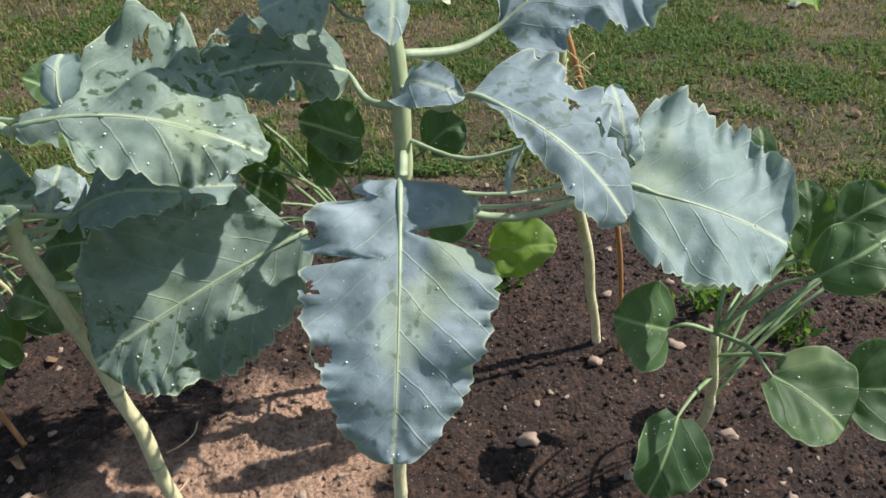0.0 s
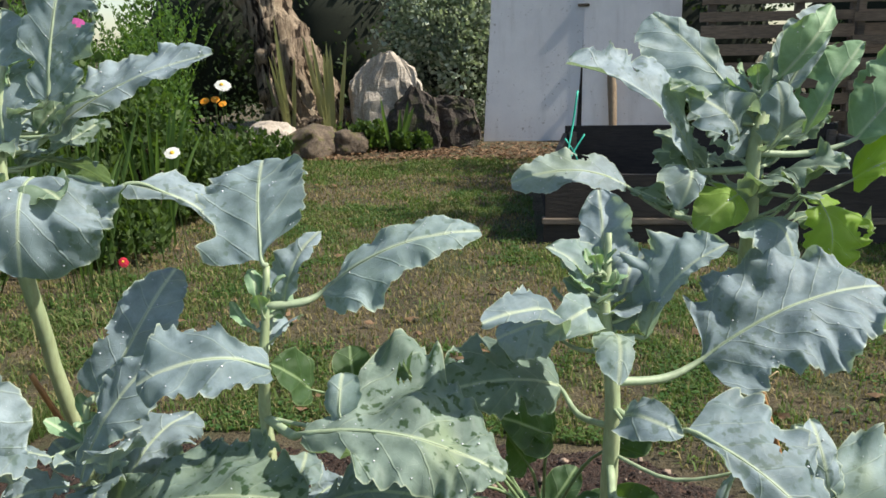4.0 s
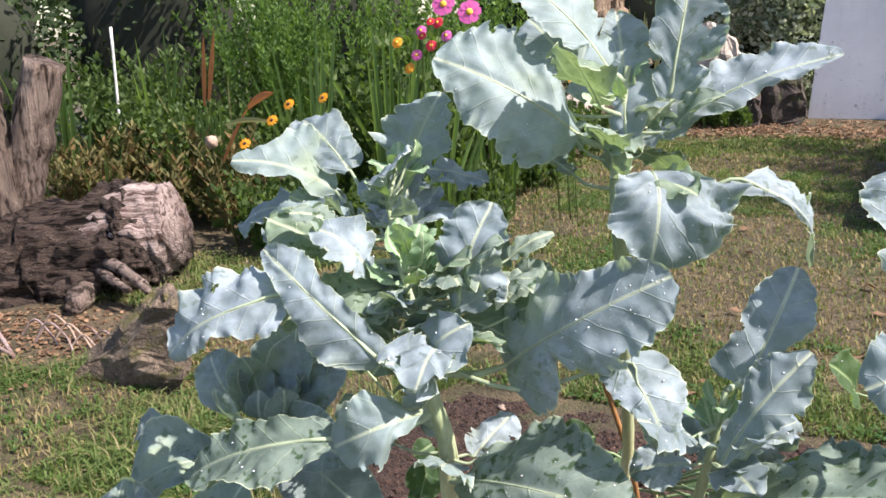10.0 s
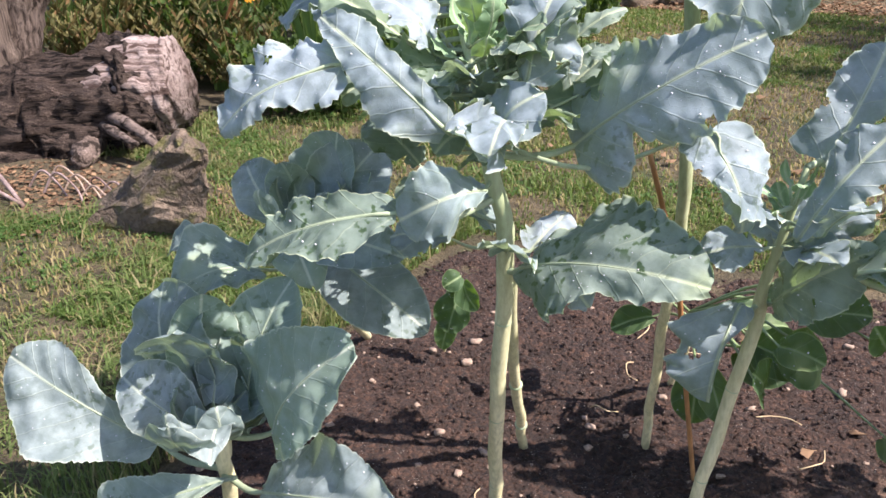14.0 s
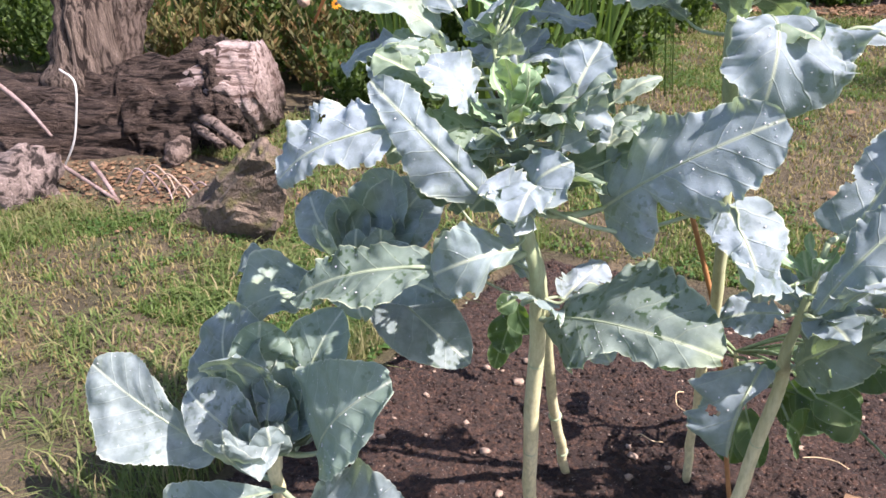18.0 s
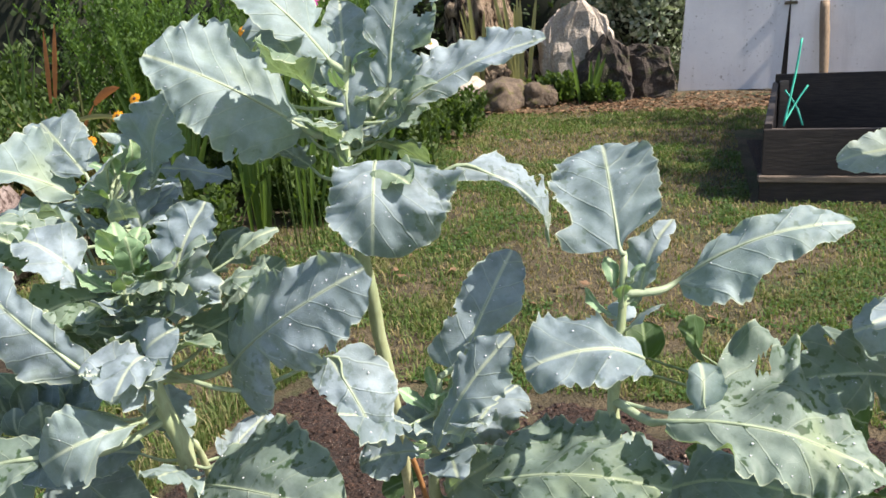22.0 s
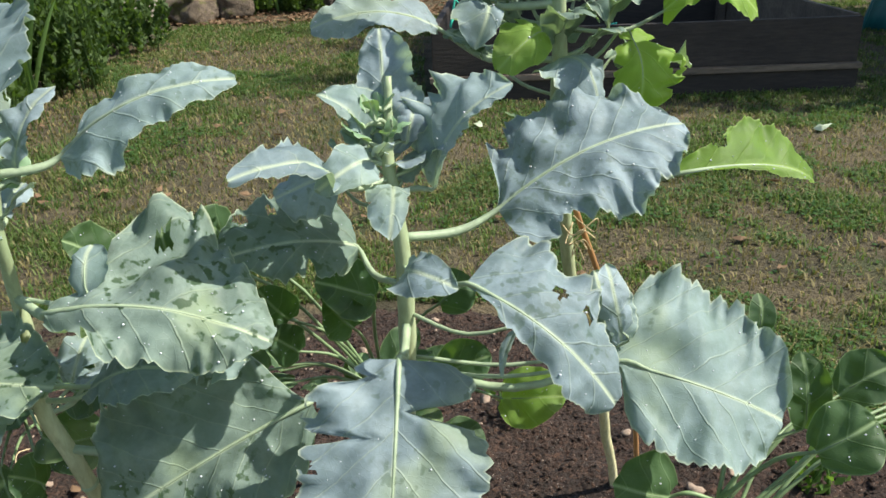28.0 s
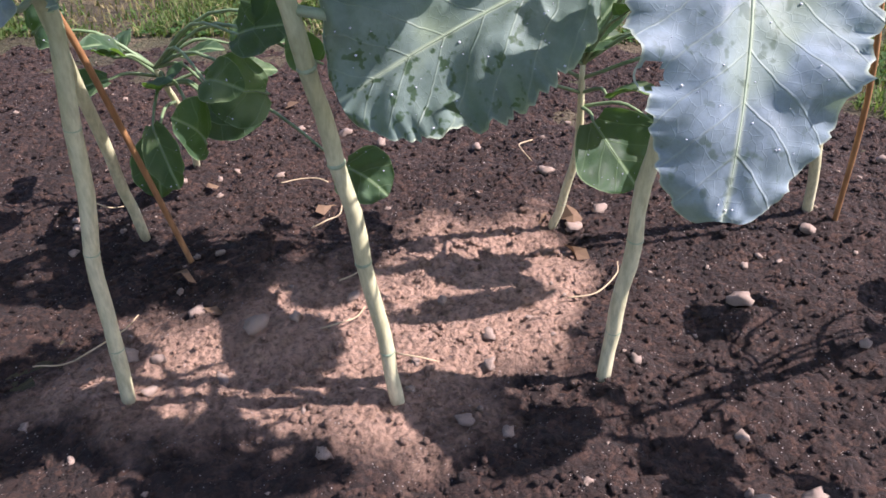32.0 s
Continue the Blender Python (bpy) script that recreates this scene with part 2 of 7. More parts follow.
def soil_material():
    m, nt, b = material("garden_soil")
    big, mid, fine = grain(nt, 1.6), grain(nt, 11.0), grain(nt, 90.0, 6.0, 0.7)
    c = ramp(nt, big, [(0.35, (0.021, 0.0100, 0.0067)), (0.65, (0.050, 0.0248, 0.0162))])
    c = blend(nt, ramp(nt, mid, [(0.42, 0.0), (0.7, 0.6)]), c, (0.074, 0.039, 0.027))
    # pale patch along the row: dried crust with the sun's brightness painted in
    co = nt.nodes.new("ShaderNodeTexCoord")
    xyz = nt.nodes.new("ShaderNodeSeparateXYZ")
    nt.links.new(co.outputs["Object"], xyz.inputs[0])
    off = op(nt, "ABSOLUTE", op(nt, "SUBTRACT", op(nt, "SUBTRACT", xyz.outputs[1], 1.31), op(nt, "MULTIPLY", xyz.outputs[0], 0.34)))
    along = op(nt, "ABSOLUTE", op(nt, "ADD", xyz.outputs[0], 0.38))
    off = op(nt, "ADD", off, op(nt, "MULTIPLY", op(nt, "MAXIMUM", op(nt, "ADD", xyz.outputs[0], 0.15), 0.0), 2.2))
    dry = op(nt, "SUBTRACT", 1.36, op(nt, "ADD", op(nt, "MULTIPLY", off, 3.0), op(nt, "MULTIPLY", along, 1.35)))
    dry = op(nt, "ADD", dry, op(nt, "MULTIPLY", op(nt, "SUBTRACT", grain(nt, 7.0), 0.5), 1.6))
    cell = nt.nodes.new("ShaderNodeTexVoronoi")
    cell.inputs["Scale"].default_value = 75.0
    nt.links.new(co.outputs["Object"], cell.inputs["Vector"])
    tone = nt.nodes.new("ShaderNodeSeparateXYZ")
    nt.links.new(cell.outputs["Color"], tone.inputs[0])
    c = blend(nt, ramp(nt, tone.outputs[0], [(0.45, 0.0), (1.0, 0.5)]), c, (0.165, 0.085, 0.055))
    c = blend(nt, ramp(nt, fine, [(0.42, 0.8), (0.56, 0.0)]), c, (0.018, 0.011, 0.008))
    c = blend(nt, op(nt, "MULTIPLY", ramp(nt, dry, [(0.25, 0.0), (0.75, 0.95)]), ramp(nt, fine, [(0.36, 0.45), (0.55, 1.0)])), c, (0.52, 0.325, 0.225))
    grit = nt.nodes.new("ShaderNodeTexVoronoi")
    grit.inputs["Scale"].default_value = 130.0
    co = nt.nodes.new("ShaderNodeTexCoord")
    nt.links.new(co.outputs["Object"], grit.inputs["Vector"])
    speck = op(nt, "MULTIPLY", ramp(nt, grit.outputs[0], [(0.12, 1.0), (0.2, 0.0)]), ramp(nt, grain(nt, 40.0), [(0.50, 0.0), (0.56, 0.85)]))
    c = blend(nt, speck, c, (0.42, 0.36, 0.32))
    nt.links.new(c, b.inputs["Base Color"])
    b.inputs["Roughness"].default_value = 0.92
    bump(nt, b, op(nt, "ADD", op(nt, "ADD", fine, op(nt, "MULTIPLY", cell.outputs[0], -0.6)), op(nt, "MULTIPLY", mid, 1.2)), 1.0, 0.02)
    return m


SOIL = soil_material()
THATCH = lumpy("lawn_thatch", (0.045, 0.039, 0.018), (0.185, 0.137, 0.078), 3.2, 70, 0.95, 1.0, 0.03, third=(0.05, 0.06, 0.019))
GRASS = foliage("grass_blades", (0.026, 0.060, 0.012), (0.145, 0.215, 0.055), (0.22, 0.34, 0.06), 0.6, 0.25, (0.40, 0.31, 0.16))
DRY_GRASS = foliage("dried_grass", (0.13, 0.115, 0.045), (0.36, 0.28, 0.145), (0.3, 0.26, 0.08), 0.7, 0.25)
CLOVER = foliage("clover_leaves", (0.03, 0.075, 0.018), (0.085, 0.16, 0.05), (0.2, 0.36, 0.05), 0.4, 0.25)
LUSH = foliage("long_grass", (0.05, 0.085, 0.022), (0.17, 0.225, 0.075), (0.22, 0.33, 0.07), 0.6, 0.25, (0.36, 0.28, 0.16))
DRY = foliage("dead_leaves", (0.075, 0.04, 0.024), (0.36, 0.235, 0.14), (0.25, 0.13, 0.05), 0.8, 0.1)
BUSH = foliage("feathery_green", (0.022, 0.055, 0.014), (0.12, 0.21, 0.045), (0.24, 0.44, 0.05), 0.6, 0.28)
HERB = foliage("flowerbed_green", (0.02, 0.042, 0.012), (0.095, 0.145, 0.04), (0.18, 0.32, 0.04), 0.6, 0.25)
STRAW = foliage("browned_stalks", (0.05, 0.055, 0.02), (0.19, 0.17, 0.065), (0.24, 0.2, 0.06), 0.65, 0.22, (0.24, 0.13, 0.06))
HEDGE = foliage("hedge_leaves", (0.014, 0.028, 0.011), (0.055, 0.09, 0.035), (0.10, 0.18, 0.03), 0.65, 0.15)
# near-white end also stands for sun glinting on the glossy leaves
SILVER = foliage("variegated_sunlit_leaves", (0.04, 0.08, 0.03), (0.74, 0.78, 0.66), (0.4, 0.5, 0.25), 0.4, 0.3)
BLADE = foliage("strap_leaves", (0.07, 0.13, 0.035), (0.17, 0.26, 0.08), (0.25, 0.42, 0.07), 0.4, 0.3)
GOLD_BLADE = foliage("yellowed_strap_leaves", (0.24, 0.25, 0.10), (0.45, 0.42, 0.20), (0.4, 0.4, 0.15), 0.5, 0.3)
TURN = 0.45  # the way the fallen log lies


def bark(name, crack, dark, light, scale, stretch, turn=0.0, deep=0.5, flake=0.5):
    """Fibrous bark or split wood: long ridges and cracks along the grain, with flaking pale patches."""
    m, nt, b = material(name)
    co = nt.nodes.new("ShaderNodeTexCoord")
    spin = nt.nodes.new("ShaderNodeMapping")
    spin.inputs["Rotation"].default_value = (0, 0, -turn)
    nt.links.new(co.outputs["Object"], spin.inputs[0])

    def run(size, squeeze, detail=6.0, rough=0.62, bent=0.0):
        mp = nt.nodes.new("ShaderNodeMapping")
        mp.inputs["Scale"].default_value = tuple(1 + (v - 1) * squeeze if v > 1 else v ** squeeze for v in stretch)
        nt.links.new(spin.outputs[0], mp.inputs[0])
        n = node(nt, "TexNoise", Scale=size, Detail=detail, Roughness=rough, Distortion=bent)
        nt.links.new(mp.outputs[0], n.inputs["Vector"])
        return n.outputs["Fac"]

    ridge, thread, broad = run(scale, 1.0, 5.0, 0.6, 0.6), run(scale * 4.5, 1.25, 4.0, 0.7), run(scale * 0.28, 0.5)
    fine = grain(nt, 110, 6, 0.75)
    c = ramp(nt, broad, [(0.32, dark), (0.68, light)])
    c = blend(nt, ramp(nt, thread, [(0.42, 0.0), (0.66, 0.55)]), c, tuple(0.45 * v for v in dark))
    c = blend(nt, ramp(nt, op(nt, "MULTIPLY", fine, ridge), [(0.30, 0.0), (0.40, flake)]), c, tuple(min(0.8, 1.7 * v) for v in light))
    c = blend(nt, ramp(nt, ridge, [(0.40, 1.0), (0.50, 0.0)]), c, crack)
    nt.links.new(c, b.inputs["Base Color"])
    b.inputs["Roughness"].default_value = 0.92
    b.inputs["Specular IOR Level"].default_value = 0.2
    bump(nt, b, op(nt, "ADD", op(nt, "MULTIPLY", ridge, 2.0), op(nt, "ADD", op(nt, "MULTIPLY", thread, 0.6), op(nt, "MULTIPLY", fine, 0.35))), 1.0, 0.05 * deep)
    return m


BARK = bark("weathered_bark", (0.010, 0.007, 0.006), (0.050, 0.035, 0.028), (0.135, 0.10, 0.083), 21.0, (0.26, 1.7, 1.7), TURN, 1.0, 0.9)
STUB = bark("split_stub_wood", (0.035, 0.024, 0.019), (0.12, 0.088, 0.073), (0.32, 0.25, 0.21), 16.0, (1.8, 1.8, 0.09), 0.0, 0.6)
ROOT = bark("root_wood", (0.03, 0.022, 0.018), (0.12, 0.088, 0.074), (0.32, 0.25, 0.215), 12.0, (1.0, 1.5, 1.5))
LOG_WOOD = bark("bare_log_wood", (0.10, 0.066, 0.056), (0.25, 0.18, 0.16), (0.50, 0.41, 0.38), 11.0, (0.10, 1.8, 1.8), TURN, 0.6, 0.3)
SPLIT = bark("split_log_wood", (0.03, 0.024, 0.022), (0.15, 0.115, 0.10), (0.38, 0.31, 0.285), 10.0, (0.15, 1.8, 1.8))
PEEL = bark("fibrous_bark", (0.025, 0.016, 0.011), (0.20, 0.14, 0.10), (0.50, 0.39, 0.28), 6.5, (1.6, 1.6, 0.16), 0.0, 1.0)
TRUNK_BARK = bark("tree_bark", (0.025, 0.018, 0.015), (0.10, 0.074, 0.06), (0.25, 0.195, 0.16), 18.0, (1.7, 1.7, 0.16), 0.0, 0.7)
WOOD = lumpy("grey_split_wood", (0.13, 0.09, 0.08), (0.42, 0.32, 0.30), 5, 55, 0.85, 0.6, 0.012, (1, 1, 0.12), (0.13, 0.07, 0.055))
STONE = lumpy("mossy_stone", (0.07, 0.05, 0.035), (0.27, 0.205, 0.15), 9, 60, 0.92, 1.0, 0.03, third=(0.10, 0.095, 0.022))
# pale and dark stone, with the boulders' sun and shade put into the tone
PALE_STONE = lumpy("pale_stone", (0.36, 0.30, 0.245), (0.66, 0.58, 0.50), 5, 45, 0.85, 0.8, 0.025)
DARK_STONE = lumpy("dark_stone", (0.035, 0.028, 0.024), (0.13, 0.10, 0.082), 7, 55, 0.9, 1.0, 0.03, third=(0.055, 0.06, 0.022))
PEBBLE = lumpy("pebble_stone", (0.23, 0.155, 0.115), (0.47, 0.36, 0.28), 25, 140, 0.8, 0.3, 0.003)
def board_paint():
    m, nt, b = material("chalky_white_paint")
    c = ramp(nt, grain(nt, 1.6), [(0.3, (0.62, 0.62, 0.66)), (0.7, (0.76, 0.76, 0.79))])
    streak = grain(nt, 9.0, 5.0, 0.6, stretch=(1.0, 1.0, 0.12))
    c = blend(nt, ramp(nt, streak, [(0.55, 0.0), (0.75, 0.35)]), c, (0.42, 0.41, 0.42))
    scuff = op(nt, "MULTIPLY", ramp(nt, grain(nt, 26.0, 3.0), [(0.63, 0.0), (0.68, 0.7)]), ramp(nt, grain(nt, 2.0, 2.0), [(0.5, 0.0), (0.6, 1.0)]))
    c = blend(nt, scuff, c, (0.22, 0.20, 0.19))
    nt.links.new(c, b.inputs["Base Color"])
    b.inputs["Roughness"].default_value = 0.6
    bump(nt, b, op(nt, "ADD", grain(nt, 40.0), grain(nt, 3.0)), 0.25, 0.006)
    return m


PAINT = board_paint()
BOARD = lumpy("blackened_boards", (0.018, 0.014, 0.013), (0.06, 0.045, 0.038), 4, 60, 0.8, 0.6, 0.008, (0.15, 1, 1))
PALLET = lumpy("weathered_pallet_wood", (0.09, 0.07, 0.055), (0.25, 0.19, 0.145), 4, 60, 0.85, 0.6, 0.008, (0.15, 1, 1))
HANDLE = lumpy("old_tool_handle", (0.20, 0.14, 0.09), (0.36, 0.27, 0.18), 6, 70, 0.7, 0.4, 0.004, (1, 1, 0.15))
CANE = lumpy("orange_cane", (0.30, 0.14, 0.055), (0.50, 0.26, 0.11), 15, 90, 0.6, 0.3, 0.003, (1, 1, 0.2))
TWINE = smooth_plain("green_twine", (0.03, 0.50, 0.36), 0.6)
RAFFIA = smooth_plain("pale_raffia", (0.62, 0.47, 0.28), 0.7)
WIRE = smooth_plain("white_plastic", (0.62, 0.62, 0.60), 0.45)
PINK = smooth_plain("pink_petals", (0.72, 0.14, 0.42), 0.5, share=0.3)
YELLOW = smooth_plain("golden_petals", (0.85, 0.36, 0.02), 0.5, share=0.3)
RED = smooth_plain("crimson_petals", (0.62, 0.02, 0.05), 0.5, share=0.2)
WHITE = smooth_plain("white_petals", (0.8, 0.8, 0.76), 0.5, share=0.3)
CONE = smooth_plain("brown_flower_centre", (0.06, 0.025, 0.012), 0.8)
POLLEN = smooth_plain("yellow_flower_centre", (0.75, 0.45, 0.04), 0.7)
ORANGE_LEAF = smooth_plain("orange_dead_leaf", (0.55, 0.2, 0.06), 0.7, share=0.25)
TEAL = smooth_plain("teal_plastic", (0.012, 0.11, 0.12), 0.4)
DEEP = smooth_plain("crown_inner_shade", (0.02, 0.025, 0.014), 0.95)


# ---- builders ----
def thing(name, label, category, group="", kind="", at=(0, 0, 0)):
    ob = new(name)
    ob.location = at
    ob.empty_display_size = 0.05
    return tagged(ob, label, category, group, kind)


def link(name, me, mat, parent=None, label="", smooth=True):
    if mat is not None and not me.materials:
        me.materials.append(mat)
    if smooth:
        me.polygons.foreach_set("use_smooth", [True] * len(me.polygons))
    ob = new(name, me)
    if parent is not None:
        ob.parent = parent
        base = parent
        off = Vector()
        while base is not None:
            off += base.location
            base = base.parent
        ob.location = -off
    return tagged(ob, label)


def mesh(name, verts, faces):
    me = bpy.data.meshes.new(name)
    me.from_pydata([tuple(v) for v in verts], [], faces)
    me.update()
    return me


def part(name, bm, mat, parent=None, label="", smooth=True):
    me = bpy.data.meshes.new(name)
    bm.to_mesh(me)
    bm.free()
    return link(name, me, mat, parent, label, smooth)


def spline(points, steps=6):
    """Catmull-Rom through the points."""
    p = [Vector(q) for q in points]
    p = [2 * p[0] - p[1], *p, 2 * p[-1] - p[-2]]
    out = []
    for a, b, c, d in zip(p, p[1:], p[2:], p[3:]):
        for k in range(steps):
            t = k / steps
            out.append(0.5 * (2 * b + (c - a) * t + (2 * a - 5 * b + 4 * c - d) * t * t + (3 * b - a - 3 * c + d) * t**3))
    return out + [p[-2]]


def tube_data(path, radii, sides=8, rough=0.0, seed=0, cap=True, ridge=0.0):
    """Rings round a path, with radii spread along it; rough dents it."""
    verts, faces = [], []
    n = len(path)
    up = Vector((0.31, 0.17, 0.93))
    for i, p in enumerate(path):
        d = (path[min(i + 1, n - 1)] - path[max(i - 1, 0)]).normalized()
        s = d.cross(up)
        s = s.normalized() if s.length > 1e-3 else d.orthogonal().normalized()
        w = d.cross(s)
        f = i / (n - 1) * (len(radii) - 1)
        k = min(int(f), len(radii) - 2)
        r = radii[k] + (radii[k + 1] - radii[k]) * (f - k)
        for j in range(sides):
            a = 2 * math.pi * j / sides
            o = math.cos(a) * s + math.sin(a) * w
            q = r
            if rough:
                q *= 1 + rough * noise.noise((p + o * r) * (0.55 / max(r, 0.02)) + Vector((seed, 0, 0)))
                q *= 1 + 0.45 * rough * noise.noise((p + o * r) * (2.6 / max(r, 0.02)) + Vector((0, seed, 0)))
            if ridge:
                q *= 1 + ridge * noise.noise((4.5 * math.cos(a) + seed, 4.5 * math.sin(a), 0.10 * i)) + 0.6 * ridge * noise.noise((11 * math.cos(a), 11 * math.sin(a) + seed, 0.25 * i))
            verts.append(p + o * q)
    for i in range(n - 1):
        for j in range(sides):
            a, b = i * sides + j, i * sides + (j + 1) % sides
            faces.append((a, b, b + sides, a + sides))
    if cap:
        faces.append(tuple(range(sides - 1, -1, -1)))
        faces.append(tuple(range((n - 1) * sides, n * sides)))
    return verts, faces


def tube(name, points, radii, mat, parent=None, label="", sides=8, steps=6, rough=0.0, seed=0, ridge=0.0):
    path = spline(points, steps) if len(points) > 2 or steps > 1 else [Vector(p) for p in points]
    return link(name, mesh(name, *tube_data(path, radii, sides, rough, seed, True, ridge)), mat, parent, label)


def box(name, lo, hi, mat, parent=None, label="", soft=0.004, turn=None):
    bm = bmesh.new()
    bmesh.ops.create_cube(bm, size=1)
    lo, hi = Vector(lo), Vector(hi)
    for v in bm.verts:
        v.co = Vector([lo[k] + (hi[k] - lo[k]) * (v.co[k] + 0.5) for k in range(3)])
    bmesh.ops.bevel(bm, geom=list(bm.edges), offset=soft, segments=2, affect="EDGES")
    if turn is not None:
        bmesh.ops.transform(bm, matrix=turn, verts=bm.verts)
    return part(name, bm, mat, parent, label, False)


def rock_mesh(name, size, seed, rough=0.35, sub=3, flat=0.0):
    bm = bmesh.new()
    bmesh.ops.create_icosphere(bm, subdivisions=sub, radius=1)
    for v in bm.verts:
        n = v.co.normalized()
        o = Vector((seed * 3.1, seed * 1.7, -seed))
        k = 1 + rough * noise.noise(n * 1.1 + o) + 0.5 * rough * noise.noise(n * 2.7 + o) + 0.2 * rough * noise.noise(n * 7 + o)
        c = Vector([math.copysign(abs(a) ** 0.8, a) for a in n]) * k
        v.co = Vector((c.x * size[0], c.y * size[1], max(c.z, -1 + flat) * size[2]))
    me = bpy.data.meshes.new(name)
    bm.to_mesh(me)
    bm.free()
    return me


# ---- brassicas ----
plants = {}
leaf_count = [0]
ico = bmesh.new()
bmesh.ops.create_icosphere(ico, subdivisions=1, radius=1)
DROP_V = np.array([v.co[:] for v in ico.verts])
DROP_F = np.array([[v.index for v in f.verts] for f in ico.faces])
ico.free()


def plant(key, name, label, stems, radii, group="row of broccoli plants", category="vegetable plant"):
    foot = Vector(stems[0][0])
    root = thing(name, label, category, group, at=foot)
    paths = []
    for n, s in enumerate(stems):
        path = spline(s, 7)
        for q in path[2:-6]:
            q.x += 0.007 * noise.noise((q.z * 9, n, foot.x * 20))
            q.y += 0.007 * noise.noise((q.z * 9, foot.x * 20, n + 3))
        paths += path
        verts, faces = tube_data(path, radii if n == 0 else [0.8 * r for r in radii], 12, 0.10, n + len(plants))
        stem = link("stem", mesh("stem", verts, faces), STEM, root)
        # swollen scars where old leaves have dropped
        low = [q for q in path if q.z < 0.62 * path[-1].z]
        for k in range(3, len(low) - 1, 4):
            d = (low[k + 1] - low[k - 1]).normalized()
            r = radii[0] * 0.98
            tube("leaf_scar", [low[k] - d * 0.004, low[k], low[k] + d * 0.004], [r * 0.9, r * 1.1, r * 0.9], RIB, stem, sides=12, steps=2)
    plants[key] = (root, paths)
    return root


STATIONS = np.array((0.04, 0.13, 0.23, 0.34, 0.45, 0.56, 0.67, 0.78, 0.88, 0.96))


def leaf(who, kind, base, tip, width, face, bend, mat=None, drops=None, skew=0.0, shape=None, cuts=()):
    """One leaf: blade with veins, wavy margin and lobes, a midrib that runs on as the stalk, and water drops.
    shape: how broad each half is along the midrib, as shares of the leaf's length; cuts: deep notches (side, place, depth, breadth)."""
    root, path = who
    leaf_count[0] += 1
    rnd = random.Random(leaf_count[0] * 7 + 3)
    B, T = Vector(base), Vector(tip)
    L = (T - B).length
    m = (T - B).normalized()
    n = Vector(face)
    n = (n - m * n.dot(m)).normalized()
    s = n.cross(m)
    lobed = kind == "b"
    dark = kind == "d"
    nu, nv = max(16, min(72, int(L / 0.0038))), max(8, min(40, int(width / 0.005)))
    nv += nv % 2
    if dark:
        bend = 0.01
    ph = [rnd.uniform(0, 50) for _ in range(6)]
    wave = (0.12 if lobed else 0.05 if dark else 0.10) * width
    teeth = rnd.uniform(5, 8) if lobed else rnd.uniform(3, 4.5)
    cup = rnd.uniform(-0.25, 0.12) if lobed else rnd.uniform(0.12, 0.3)
    curl = rnd.uniform(0.0, 0.06) * L
    twist = rnd.uniform(-0.22, 0.22) if lobed else rnd.uniform(-0.15, 0.15)
    gap = [[(rnd.uniform(0.14, 0.26), rnd.uniform(0.45, 0.85), 0.03), (rnd.uniform(0.3, 0.8), rnd.choice((0, 0.15, 0.35)), 0.025)] for _ in range(2)]
    peak = rnd.uniform(0.95, 1.25)
    if shape:
        twist *= 0.5
        curl *= 0.5
        grid = np.linspace(0, 1, 101)
        soft = [np.convolve(np.interp(np.linspace(-0.06, 1.06, 113), STATIONS, q), np.hanning(15)[1:-1] / np.hanning(15).sum(), "valid") for q in shape]
    rumple = rnd.uniform(0.7, 1.3) * (1.7 if L < 0.17 else 1.1)

    def half(u, side):
        q = L * u
        if shape:
            w = L * math.sin(math.pi * (0.03 + 0.96 * u)) ** 0.5 * float(np.interp(u, grid, soft[side]))
            for cs, c, d, g in cuts:
                if cs == side:
                    w *= 1 - d * math.exp(-(((u - c) / g) ** 2))
            if lobed:
                f = q / 0.027 + ph[side] + 0.8 * noise.noise((u * 5 + ph[3], side, 0))
                w *= 0.925 + 0.11 * abs(math.sin(math.pi * f)) ** 0.6
            f = q / 0.0125 + ph[side] + 0.9 * noise.noise((u * 9 + ph[4], side, 0))
            w *= 0.96 + 0.065 * abs(math.sin(math.pi * f)) ** 0.7
            return max(0.003, w)
        if lobed:
            w = math.sin(math.pi * min(1, 0.03 + 0.97 * u) ** peak) ** 0.5
            w = max(w, 0.34 * math.exp(-((u / 0.16) ** 2)))
            for c, d, g in gap[side]:
                w *= 1 - d * math.exp(-(((u - c) / g) ** 2))
            w *= 1 + 0.13 * noise.noise((u * 3.1 + ph[side], ph[2], 0))
            # broad rounded lobes and small scallops with sharp notches between them
            f = q / 0.052 + ph[side] + 0.7 * noise.noise((u * 4 + ph[3], side, 0))
            w *= 0.94 + 0.075 * abs(math.sin(math.pi * f)) ** 0.7
            f = q / 0.017 + ph[side] + 0.9 * noise.noise((u * 9 + ph[4], side, 0))
            w *= 0.965 + 0.05 * abs(math.sin(math.pi * f)) ** 0.8
        else:
            w = math.sin(math.pi * min(1, 0.05 + 0.95 * u) ** 1.12) ** 0.5
            w *= 1 + 0.07 * noise.noise((u * 3 + ph[side], ph[2], 0)) + 0.02 * noise.noise((u * 14 + ph[side], ph[3], 0))
            if not dark:
                w *= 0.98 + 0.03 * abs(math.sin(math.pi * (q / 0.014 + ph[side] + 0.6 * noise.noise((u * 8, ph[3], side))))) ** 0.8
        return max(0.003, 0.5 * width * w * (1 + (skew if side else -skew)))

